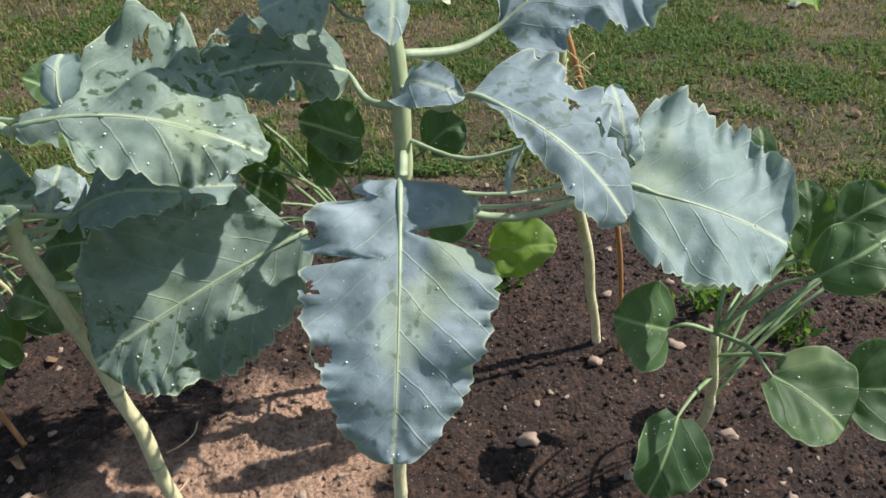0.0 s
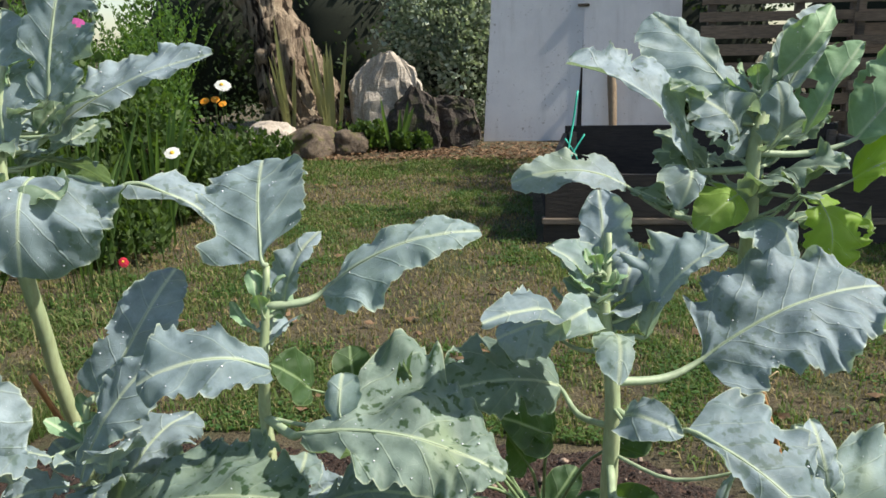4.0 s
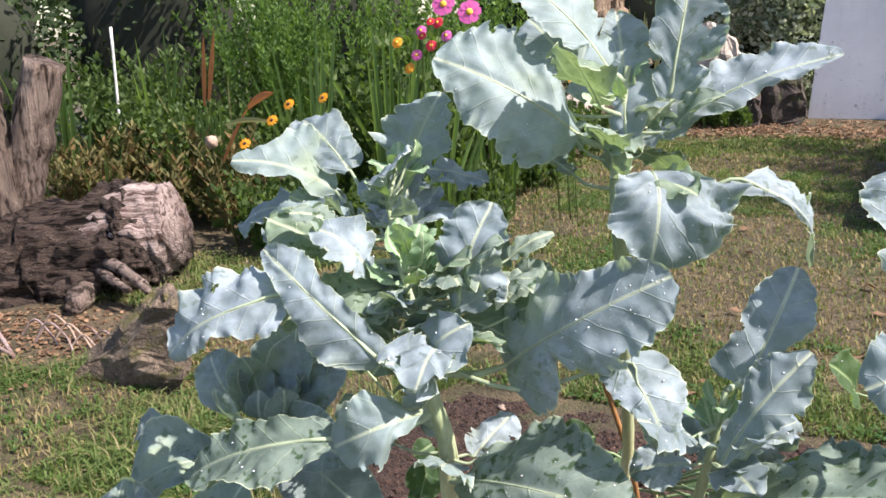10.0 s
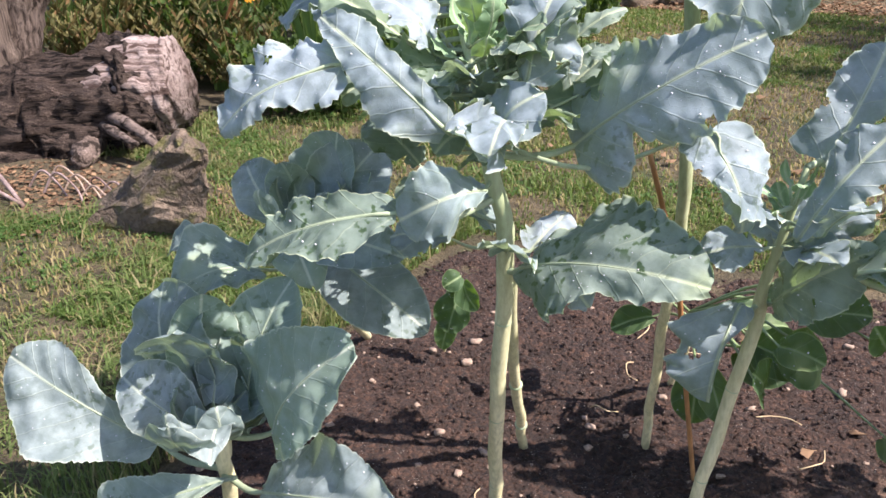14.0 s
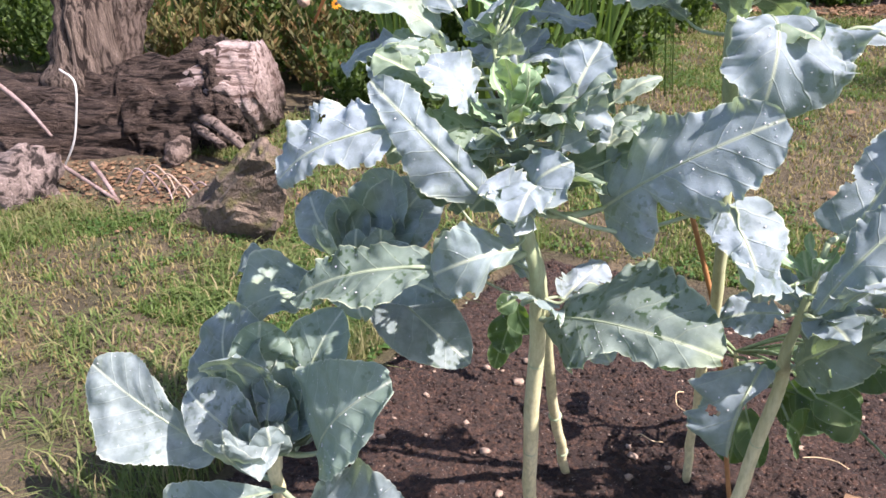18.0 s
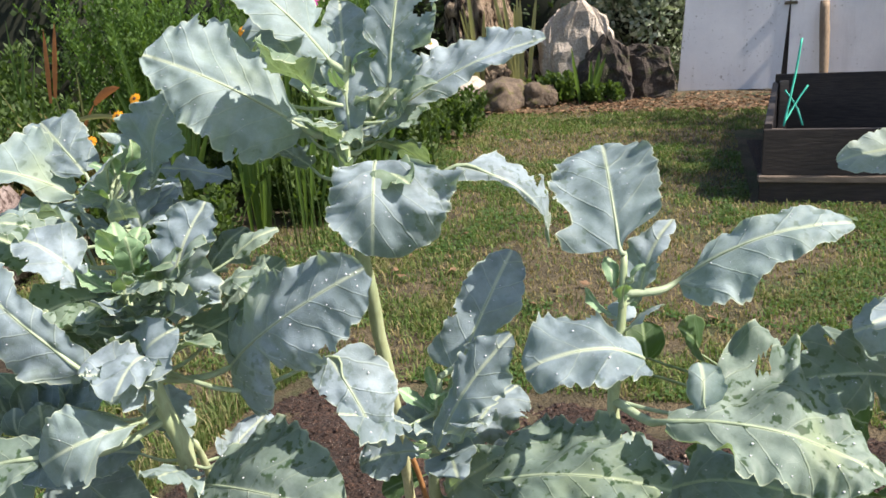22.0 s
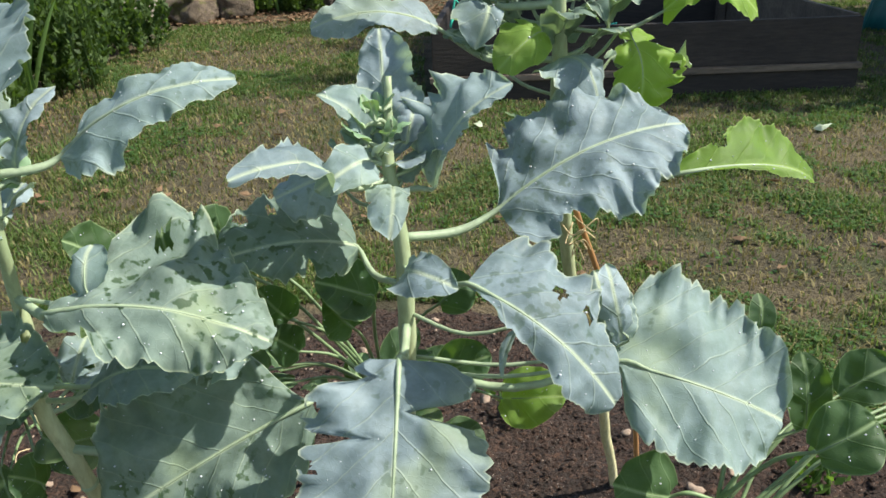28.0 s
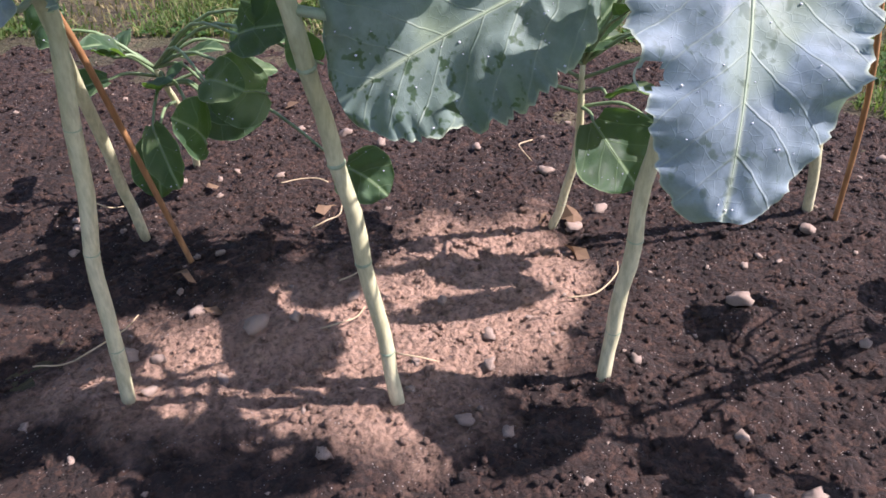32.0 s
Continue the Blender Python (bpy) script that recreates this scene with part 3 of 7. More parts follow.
    def place(u, v):
        h = half(u, 0 if v < 0 else 1)
        a = abs(v)
        along = L * u - (0.0 if lobed or shape else 0.05 * width * a * a * (1 - u))
        lift = bend * 4 * u * (1 - u) - curl * u**3
        lift += cup * a * a * h
        f = u * teeth + (ph[0] if v < 0 else ph[1])
        swing = 0.14 * math.sin(2 * math.pi * (f + 0.8 * noise.noise((u * 4, ph[3], v)))) + 1.2 * noise.noise((u * 3 + ph[4], v * 1.2, ph[5])) + 0.6 * noise.noise((u * 7 + ph[5], v * 0.8, ph[4]))
        lift += wave * a**2.2 * swing
        if lobed:
            # crisped rim
            k = L * u / 0.021 + (3.0 if v < 0 else 0.0)
            lift += rumple * (a**3 * min(0.030, 0.34 * h) * noise.noise((0.7 * k, ph[0], 0)) + a**5 * min(0.014, 0.2 * h) * noise.noise((2.3 * k, ph[1], 0)))
        lift += 0.15 * h * rumple * noise.noise((L * u / 0.05, v * h / 0.05, ph[3])) * min(1, a * 4)
        run = L * u - 0.95 * a * h + 0.02 * noise.noise((L * u / 0.06, v * 2, ph[2]))
        lift += 0.0017 * rumple * math.cos(2 * math.pi * run / 0.042) * min(1, a * 3) * (1 - 0.5 * a) * (1 if h > 0.02 else 0)
        lift += 0.002 * min(1, a * 5) - 0.002
        sway = (0.012 if shape else 0.04) * L * math.sin(math.pi * u) * (ph[2] / 25 - 1)
        a2 = twist * (u - 0.45)
        side, rise = v * h * math.cos(a2), v * h * math.sin(a2)
        return B + m * along + s * (side + sway) + n * (lift + rise), (L * u, v * h)

    # holes and nicks eaten by caterpillars
    bites = []
    if lobed and L > 0.1:
        for _ in range(rnd.choice((1, 2, 3, 5))):
            bites.append((L * rnd.uniform(0.15, 0.95), 0.5 * width * rnd.choice((-1, 1)) * rnd.uniform(0.75, 1.0), rnd.uniform(0.004, 0.011)))
    verts, uvs, rims, faces = [], [], [], []
    for i in range(nu + 1):
        for j in range(nv + 1):
            x, y = i / nu, 2 * j / nv - 1
            p, q = place(1 - (1 - x) ** 1.35, math.copysign(1 - (1 - abs(y)) ** 1.3, y))
            verts.append(p)
            uvs.append(q)
            rims.append((x, abs(y)))
    for i in range(nu):
        for j in range(nv):
            a = i * (nv + 1) + j
            if any((uvs[a][0] - cu) ** 2 + (uvs[a][1] - cv) ** 2 < cr * cr for cu, cv, cr in bites):
                continue
            faces.append((a, a + 1, a + nv + 2, a + nv + 1))
    me = mesh("leaf", verts, faces)
    lay = me.uv_layers.new(name="UVMap")
    lay.data.foreach_set("uv", [c for f in faces for k in f for c in uvs[k]])
    lay = me.uv_layers.new(name="Rim")
    lay.data.foreach_set("uv", [c for f in faces for k in f for c in rims[k]])
    ob = link("leaf", me, mat or (LEAF if lobed else DARK_LEAF if dark else ROUND_LEAF), root)
    # stalk: leaves the stem below the blade, then runs on as the rib
    if path:
        far = lambda q: (Vector((q.x, q.y, q.z)) - B).length + (2 * max(0, q.z - B.z + 0.1 * (q.xy - B.xy).length))
        foot = min(path, key=far)
    else:
        foot = B - m * 0.05
    size = 0.55 if dark else min(1.0, max(0.45, L / 0.24))
    pts = [foot]
    if (foot - B).length > 0.02:
        pts.append((foot + B) / 2 - Vector((0, 0, (-0.14 if dark else 0.12) * (foot - B).length)) + m * 0.01)
    pts += [place(u, 0)[0] - n * 0.0002 for u in (0.0, 0.2, 0.4, 0.6, 0.8, 0.95)]
    k = len(pts) - 6
    radii = [0.0060 * size] * k + [0.0037 * size, 0.0024 * size, 0.0016 * size, 0.0011 * size, 0.0007 * size, 0.0003]
    tube("midrib", pts, radii, STALK if dark else RIB, ob, sides=7, steps=4)
    count = int((drops if drops is not None else 900) * L * width * rnd.uniform(0.5, 1.5))
    if count > 2:
        vs, fs = [], []
        for k in range(count):
            u, v = rnd.uniform(0.08, 0.97), rnd.uniform(-0.93, 0.93)
            p = place(u, v)[0]
            r = rnd.choice((0.0005, 0.0006, 0.0007, 0.0009, 0.0014)) * rnd.uniform(0.8, 1.2)
            vs.append(DROP_V * r * (1, 1, 0.8) + np.array(p + n * r * 0.4))
            fs.append(DROP_F + k * len(DROP_V))
        link("dew", mesh("dew", np.concatenate(vs).tolist(), np.concatenate(fs).tolist()), DROP, ob, "water drops whitened to read as sparkles")["kind"] = "stuff"
    return ob

# ---- ground ----
def back_edge(x):
    return 2.55 - 0.10 * max(0, x + 0.3) - 0.75 * max(0, x - 0.2) + 0.08 * noise.noise((x * 1.7, 4, 0))


def left_edge(y):
    return -2.02 + 0.09 * (y - 0.8) + 0.07 * noise.noise((y * 2.1, 9, 0))


def in_bed(x, y):
    """Depth inside the dug bed, in metres; negative on the grass."""
    return min(back_edge(x) - y, x - left_edge(y), 1.9 - x, y - 0.3)


def flower_edge(x):
    """Front of the flower bed along the far side of the lawn."""
    if x < -3.6:
        return 3.55
    if x < -2.9:
        return 3.55 + (x + 3.6) * 0.95
    return 4.2 + (x + 2.9) * 11.0


def lift(y):
    """The lawn rises gently away from the bed."""
    return 0.0222 * max(0.0, min(12.0, y - 1.8))


rows = [-900, 1.8, 13.8, 900]
ground = link("ground", mesh("ground", [(x, y, lift(y)) for y in rows for x in (-900, 900)], [(2 * k, 2 * k + 1, 2 * k + 3, 2 * k + 2) for k in range(3)]), THATCH, smooth=False)
tagged(ground, "short patchy lawn with brown thatch", "lawn", kind="structure")


def soil_height(x, y):
    d = in_bed(x, y)
    k = max(0.0, min(1.0, d / 0.12))
    h = -0.03 + 0.045 * k
    if k > 0:
        p = Vector((x, y, 0))
        h += k * (0.018 * noise.noise(p * 2.3) + 0.020 * noise.noise(p * 7.5) + 0.016 * abs(noise.noise(p * 19)) + 0.014 * abs(noise.noise(p * 38)) + 0.009 * noise.noise(p * 75))
    return h


def soil_sheet():
    step = 0.013
    nx, ny = int(4.2 / step), int(2.7 / step)
    verts = [(-2.25 + i * step, 0.2 + j * step) for j in range(ny) for i in range(nx)]
    verts = [(x, y, soil_height(x, y)) for x, y in verts]
    faces = [(j * nx + i, j * nx + i + 1, (j + 1) * nx + i + 1, (j + 1) * nx + i) for j in range(ny - 1) for i in range(nx - 1)]
    faces = [f for f in faces if max(verts[k][2] for k in f) > -0.025]
    return mesh("soil_bed", verts, faces)


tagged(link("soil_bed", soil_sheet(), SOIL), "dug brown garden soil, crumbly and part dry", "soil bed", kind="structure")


def scatter(name, mat, places, shapes, label, category, kind="stuff"):
    """One mesh of many small pieces. places: (x, y, z, size, turn)."""
    vs, fs, at = [], [], 0
    for k, (x, y, z, r, a) in enumerate(places):
        v, f = shapes[k % len(shapes)]
        c, s = math.cos(a), math.sin(a)
        q = v @ np.array([[c, s, 0], [-s, c, 0], [0, 0, 1]])
        vs.append(q * r + (x, y, z))
        fs += (f + at).tolist()
        at += len(v)
    me = mesh(name, np.concatenate(vs).tolist(), fs)
    return tagged(link(name, me, mat), label, category, kind=kind)


def lump(seed, squash=0.7):
    rnd = np.random.RandomState(seed)
    v = DROP_V * (1 + rnd.uniform(-0.28, 0.28, (len(DROP_V), 1))) * (1, rnd.uniform(0.7, 1), squash)
    return v, DROP_F


rnd = random.Random(5)
crumbs = []
while len(crumbs) < 22000:
    x, y = rnd.uniform(-2.1, 1.6), rnd.uniform(0.4, 2.7)
    if in_bed(x, y) > 0.03:
        r = rnd.choice((0.002, 0.0025, 0.003, 0.003, 0.004, 0.004, 0.005, 0.005, 0.006, 0.008)) * rnd.uniform(0.6, 1.3)
        crumbs.append((x, y, soil_height(x, y) + r * 0.3, r, rnd.uniform(0, 6.3)))
scatter("soil_crumbs", SOIL, crumbs, [lump(k, 0.6) for k in range(9)], "loose crumbs and small clods of brown soil", "soil")

pebbles = [rock_mesh("pebble", (1, 0.75, 0.55), k, 0.75, 2) for k in range(6)]
for me in pebbles:
    me.materials.append(PEBBLE)
    me.polygons.foreach_set("use_smooth", [True] * len(me.polygons))
made = 0
while made < 295:
    x, y = rnd.uniform(-2.0, 0.9), rnd.uniform(0.62, 2.4)
    if in_bed(x, y) > 0.05:
        r = rnd.choice((0.003, 0.004, 0.004, 0.005, 0.006, 0.007, 0.009, 0.014)) * rnd.uniform(0.8, 1.25)
        ob = new("pebble", pebbles[made % 6])
        ob.matrix_world = pose(x, y, soil_height(x, y) + r * 0.35, rnd.uniform(-20, 20), rnd.uniform(-20, 20), rnd.uniform(0, 360)) @ Matrix.Diagonal((r, r, r, 1))
        tagged(ob, "small pale pebble lying on the soil", "pebble", "pebbles in the bed")
        made += 1


def blades(name, mat, spots, label, category="grass"):
    """Bent grass blades as one sheet of geometry. spots: (x, y, height, width, turn, lean)."""
    a = np.array(spots)
    x, y, h, w, t, l = a.T
    sx, sy = np.cos(t) * w / 2, np.sin(t) * w / 2
    fx, fy = -np.sin(t), np.cos(t)
    z = 0.0222 * np.clip(y - 1.8, 0, 12)
    rows = [(x - sx, y - sy, z - 0.004), (x + sx, y + sy, z - 0.004),
            (x - sx * 0.8 + fx * l * h * 0.3, y - sy * 0.8 + fy * l * h * 0.3, z + h * 0.6), (x + sx * 0.8 + fx * l * h * 0.3, y + sy * 0.8 + fy * l * h * 0.3, z + h * 0.6),
            (x + fx * l * h, y + fy * l * h, z + h * (1 - 0.25 * np.abs(l)))]
    v = np.stack([np.stack(r, 1) for r in rows], 1).reshape(-1, 3)
    k = np.arange(len(a))[:, None] * 5
    f = np.concatenate([np.concatenate([k, k + 1, k + 3], 1), np.concatenate([k, k + 3, k + 2], 1), np.concatenate([k + 2, k + 3, k + 4], 1)])
    me = bpy.data.meshes.new(name)
    me.vertices.add(len(v))
    me.vertices.foreach_set("co", v.ravel())
    me.loops.add(f.size)
    me.loops.foreach_set("vertex_index", f.ravel().astype(np.int32))
    me.polygons.add(len(f))
    me.polygons.foreach_set("loop_start", np.arange(0, f.size, 3, dtype=np.int32))
    me.update(calc_edges=True)
    me.validate()
    return tagged(link(name, me, mat, smooth=False), label, category, kind="stuff")


def lawn_spots(n, x0, x1, y0, y1, tall, seed, thin=0.0, bare=False):
    rnd = random.Random(seed)
    out = []
    while len(out) < n:
        x, y = rnd.uniform(x0, x1), y0 + (y1 - y0) * rnd.random() ** 1.35
        if in_bed(x, y) > 0.03 or ((x + 4.1) / 1.0) ** 2 + ((y - 2.42) / 0.42) ** 2 < 1 + 0.5 * noise.noise((x * 4, y * 4, 3)) or y > flower_edge(x) + 0.15 or (-0.02 < x < 2.85 and 5.15 < y < 7.65) or y > 8.9 + 0.25 * noise.noise((x * 1.3, 2, 0)):
            continue
        patch = noise.noise((x * 0.9, y * 0.9, 2.0)) + 0.8 * noise.noise((x * 3, y * 3, 7.0)) + 0.5 * noise.noise((x * 8, y * 8, 4.0))
        patch += 0.25 * math.exp(-((x + 1.2) ** 2 + (y - 4.0) ** 2) / 2.5)
        if rnd.random() < thin + 0.92 * max(0, min(1, 0.5 + (-patch if bare else patch) * 1.7)):
            continue
        out.append((x, y, tall * rnd.uniform(0.45, 1.25), rnd.uniform(0.003, 0.006) * (1 + 0.12 * y), rnd.uniform(0, 6.3), rnd.uniform(-1.7, 1.7)))
    return out


for k, (x, y, r) in enumerate(((-0.86, 1.05, 0.016), (-0.66, 1.12, 0.020), (-0.69, 1.01, 0.015), (-0.80, 0.98, 0.012), (-0.60, 1.15, 0.012), (0.17, 1.22, 0.022), (0.36, 1.46, 0.018), (-0.27, 1.13, 0.013), (-0.30, 0.93, 0.014), (-0.24, 0.91, 0.012),
                              (-0.50, 0.85, 0.013), (-0.62, 1.86, 0.017), (-0.95, 1.62, 0.014), (-0.15, 1.66, 0.015), (0.55, 0.98, 0.014), (0.10, 0.92, 0.012), (-1.42, 1.25, 0.014), (-1.35, 0.98, 0.012), (-1.08, 1.35, 0.013), (-1.5, 1.7, 0.015))):
    ob = new("stone", pebbles[(k * 5) % 6])
    ob.matrix_world = pose(x, y, soil_height(x, y) + r * 0.3, 15 * math.sin(k), 12 * math.cos(k), 67 * k) @ Matrix.Diagonal((r, r, r, 1))
    tagged(ob, "beige rounded stone half sunk in the soil", "stone", "stones in the bed")


blades("lawn_grass", GRASS, lawn_spots(150000, -4.2, 4.6, 1.4, 9.6, 0.034, 3), "short mown grass, green and part dried out")
blades("lawn_grass", DRY_GRASS, lawn_spots(26000, -4.6, 2.6, 1.0, 9.0, 0.028, 13, 0.05, True), "dried straw-coloured grass in bare patches of the lawn")
blades("lawn_grass", GRASS, [(x, y, h, 0.7 * w, t, l) for x, y, h, w, t, l in lawn_spots(16000, -1.6, 2.6, 1.5, 4.2, 0.042, 33, 0.15)], "longer tufts of grass near the bed")
CLOVERS = []
for k in range(4):
    v = np.array([(0, 0, 0)] + [(math.cos(a) * (0.55 + 0.45 * abs(math.sin(1.5 * a + k))), math.sin(a) * (0.55 + 0.45 * abs(math.sin(1.5 * a + k))), 0.25 * math.sin(2 * a + k)) for a in np.linspace(0, 6.28, 9, endpoint=False)])
    CLOVERS.append((v, np.array([(0, q, q % 9 + 1) for q in range(1, 10)])))
scatter("clover", CLOVER, [(x, y, lift(y) + 0.7 * h, rnd.uniform(0.005, 0.013), a) for x, y, h, w, a, l in lawn_spots(38000, -3.8, 3.0, 1.5, 7.0, 0.03, 23, 0.05) if noise.noise((x * 2.3, y * 2.3, 5.0)) + (0.15 if x > 0.1 else 0) > 0.04], CLOVERS, "clover and small round weeds growing through the lawn", "clover")
blades("lawn_grass", LUSH, [(x, y, h * (0.35 + 1.1 * max(0, 0.5 + noise.noise((x * 2.5, y * 2.5, 1)))), w, t, l * 1.7) for x, y, h, w, t, l in lawn_spots(40000, -6.2, -1.7, -0.3, 3.7, 0.066, 4, 0.0) if x < -1.95 + 0.6 * noise.noise((x * 3, y * 3, 8)) + 0.35 * math.sin(y * 37.7 * x)], "longer green grass beside the bed")
blades("lawn_grass", LUSH, [(left_edge(y) - abs(random.gauss(0, 0.09)) + 0.03, y, random.uniform(0.05, 0.13), 0.004, random.uniform(0, 6.3), random.uniform(-1, 1)) for y in np.random.uniform(-0.2, 2.6, 2600)],
       "tufts of long grass along the edge of the bed")

LITTER = []
for k in range(5):
    r2 = np.random.RandomState(k)
    v = np.array([(-1, 0, 0.1), (-0.3, -0.45, 0.0), (0.5, -0.4, 0.06), (1, 0.05, 0.02), (0.4, 0.42, 0.07), (-0.4, 0.4, 0.05), (0, 0, -0.04)]) + r2.uniform(-0.3, 0.3, (7, 3)) * (1, 1, 1.1)
    LITTER.append((v, np.array([(0, 1, 6), (1, 2, 6), (2, 3, 6), (3, 4, 6), (4, 5, 6), (5, 0, 6)])))
rnd = random.Random(8)
spots = [(rnd.uniform(-3.4, 2.0), rnd.uniform(8.7, 10.3), rnd.uniform(0.0, 0.03) + 0.165, rnd.uniform(0.018, 0.045), rnd.uniform(0, 6.3)) for _ in range(3600)]
spots += [(rnd.gauss(-3.85, 0.5), rnd.gauss(2.42, 0.2), rnd.uniform(0.004, 0.03), rnd.uniform(0.008, 0.026), rnd.uniform(0, 6.3)) for _ in range(1500)]
scatter("leaf_litter", DRY, spots, LITTER, "brown leaf litter and bark chips on bare ground", "leaf litter")
for k in range(75):
    x, y = rnd.uniform(-2.6, 2.2), 2.6 + 6.0 * rnd.random() ** 1.4
    if y > flower_edge(x) or (0 < x and 5 < y < 7.7):
        continue
    v, f = LITTER[k % 5]
    r = rnd.uniform(0.018, 0.045)
    ob = link("fallen_leaf", mesh("fallen_leaf", (v * r).tolist(), f.tolist()), DRY, smooth=False)
    ob.matrix_world = pose(x, y, lift(y) + 0.022, rnd.uniform(-14, 14), rnd.uniform(-14, 14), rnd.uniform(0, 360))
    tagged(ob, "curled brown fallen leaf on the lawn", "leaf", "fallen leaves on the lawn")

# ---- the broccoli row ----
TALL = "tall blue-green broccoli plant gone leggy, with chewed wavy leaves"
plant("leafy", "broccoli_plant", "bushy blue-green broccoli plant with a forked pale stem and dewy leaves", [
    [(-1.205, 1.045, 0.0), (-1.165, 0.93, 0.35), (-1.127, 0.85, 0.72), (-1.144, 0.83, 0.85), (-1.182, 0.85, 0.993), (-1.25, 0.93, 1.1)],
    [(-1.226, 1.31, 0.0), (-1.19, 1.12, 0.3), (-1.15, 0.95, 0.6), (-1.13, 0.88, 0.74)]], [0.0135, 0.014, 0.013, 0.010, 0.005])
plant("tall", "broccoli_plant", TALL, [[(-0.958, 1.41, 0.0), (-0.935, 1.29, 0.35), (-0.905, 1.154, 0.695), (-0.91, 1.08, 1.0), (-0.919, 1.07, 1.132), (-0.912, 1.1, 1.3)]], [0.0098, 0.0107, 0.0115, 0.0115, 0.005])
plant("slim", "broccoli_plant", "slim broccoli plant with a bare ringed stem and upright leaves", [[(-0.825, 0.958, 0.0), (-0.805, 0.96, 0.3), (-0.763, 0.948, 0.602), (-0.756, 0.92, 0.684), (-0.727, 0.887, 0.88)]], [0.0107, 0.0107, 0.0098, 0.004])
plant("middle", "broccoli_plant", "leaning broccoli plant with broad drooping lower leaves", [[(-0.404, 0.967, 0.0), (-0.435, 0.95, 0.3), (-0.467, 0.91, 0.56), (-0.483, 0.875, 0.716), (-0.494, 0.89, 0.849), (-0.484, 0.875, 0.95), (-0.482, 0.9, 1.06)]], [0.0111, 0.0107, 0.0098, 0.0074, 0.004])
plant("heading", "broccoli_plant", "broccoli plant with a loose leafy head and large hanging leaves", [[(-0.091, 1.027, 0.0), (-0.078, 1.01, 0.3), (-0.06, 0.985, 0.6), (-0.054, 0.97, 0.755), (-0.054, 0.96, 0.855), (-0.063, 0.98, 0.98), (-0.06, 1.0, 1.08)]], [0.0111, 0.0107, 0.0115, 0.0098, 0.004])
plant("far", "broccoli_plant", "tall broccoli plant with pale sunlit and yellow-green leaves", [[(0.383, 1.533, 0.0), (0.31, 1.43, 0.35), (0.219, 1.3, 0.677), (0.171, 1.2, 1.1), (0.186, 1.22, 1.217), (0.195, 1.23, 1.3)]], [0.0102, 0.0107, 0.0115, 0.0107, 0.004])
plant("front cabbage", "cauliflower_plant", "cauliflower plant with broad rounded grey-green leaves round a closed heart", [[(-1.665, 0.799, 0.0), (-1.62, 0.73, 0.15), (-1.585, 0.69, 0.30), (-1.58, 0.69, 0.36)]], [0.014, 0.014, 0.012], "cauliflower plants")
plant("back cabbage", "cauliflower_plant", "leafy cauliflower plant with upright rounded leaves", [[(-1.821, 1.65, 0.0), (-1.72, 1.33, 0.3), (-1.6, 1.03, 0.58), (-1.58, 1.01, 0.64)]], [0.013, 0.013, 0.011], "cauliflower plants")

# leaves of the tall plant
leaf(plants["tall"], "b", (-0.975, 1.053, 1.199), (-1.181, 0.972, 1.324), 0.169, (0.02, -0.8, 0.58), .03, shape=((0.13, 0.12, 0.24, 0.29, 0.31, 0.35, 0.4, 0.42, 0.43, 0.43), (0.32, 0.42, 0.39, 0.38, 0.33, 0.31, 0.32, 0.22, 0.24, 0.23)))
leaf(plants["tall"], "b", (-0.858, 1.100, 1.202), (-0.613, 1.130, 1.313), 0.130, (-0.24, -0.66, 0.72), .02, shape=((0.17, 0.12, 0.1, 0.1, 0.13, 0.04, 0.08, 0.09, 0.09, 0.09), (0.17, 0.19, 0.23, 0.28, 0.31, 0.28, 0.28, 0.32, 0.32, 0.32)))
leaf(plants["tall"], "b", (-0.907, 1.069, 1.182), (-0.946, 1.166, 1.383), 0.094, (0.06, -0.89, 0.44), .02, skew=-0.23)
leaf(plants["tall"], "b", (-0.849, 1.094, 1.252), (-0.827, 1.179, 1.495), 0.108, (0.09, -0.94, 0.32), .02, skew=-0.18)
leaf(plants["tall"], "b", (-0.942, 1.094, 1.299), (-1.117, 1.069, 1.459), 0.112, (0.58, -0.61, 0.54), .03, skew=-0.21)
leaf(plants["tall"], "b", (-0.869, 1.069, 1.145), (-0.846, 0.972, 1.024), 0.186, (0.35, -0.73, 0.59), .06, shape=((0.16, 0.55, 0.46, 0.4, 0.37, 0.4, 0.45, 0.52, 0.51, 0.51), (0.95, 0.95, 0.95, 0.84, 0.73, 0.71, 0.73, 0.82, 0.81, 0.81)))
leaf(plants["tall"], "b", (-0.752, 1.118, 1.128), (-0.624, 1.215, 0.972), 0.101, (0.73, -0.4, 0.56), .05, shape=((0.24, 0.11, 0.03, 0.03, 0.03, 0.03, 0.03, 0.03, 0.03, 0.03), (0.04, 0.27, 0.32, 0.25, 0.19, 0.24, 0.42, 0.49, 0.48, 0.48)))
leaf(plants["tall"], "b", (-0.961, 1.094, 1.257), (-1.088, 1.154, 1.381), 0.108, (0.25, -0.75, 0.62), .02, skew=0.07)
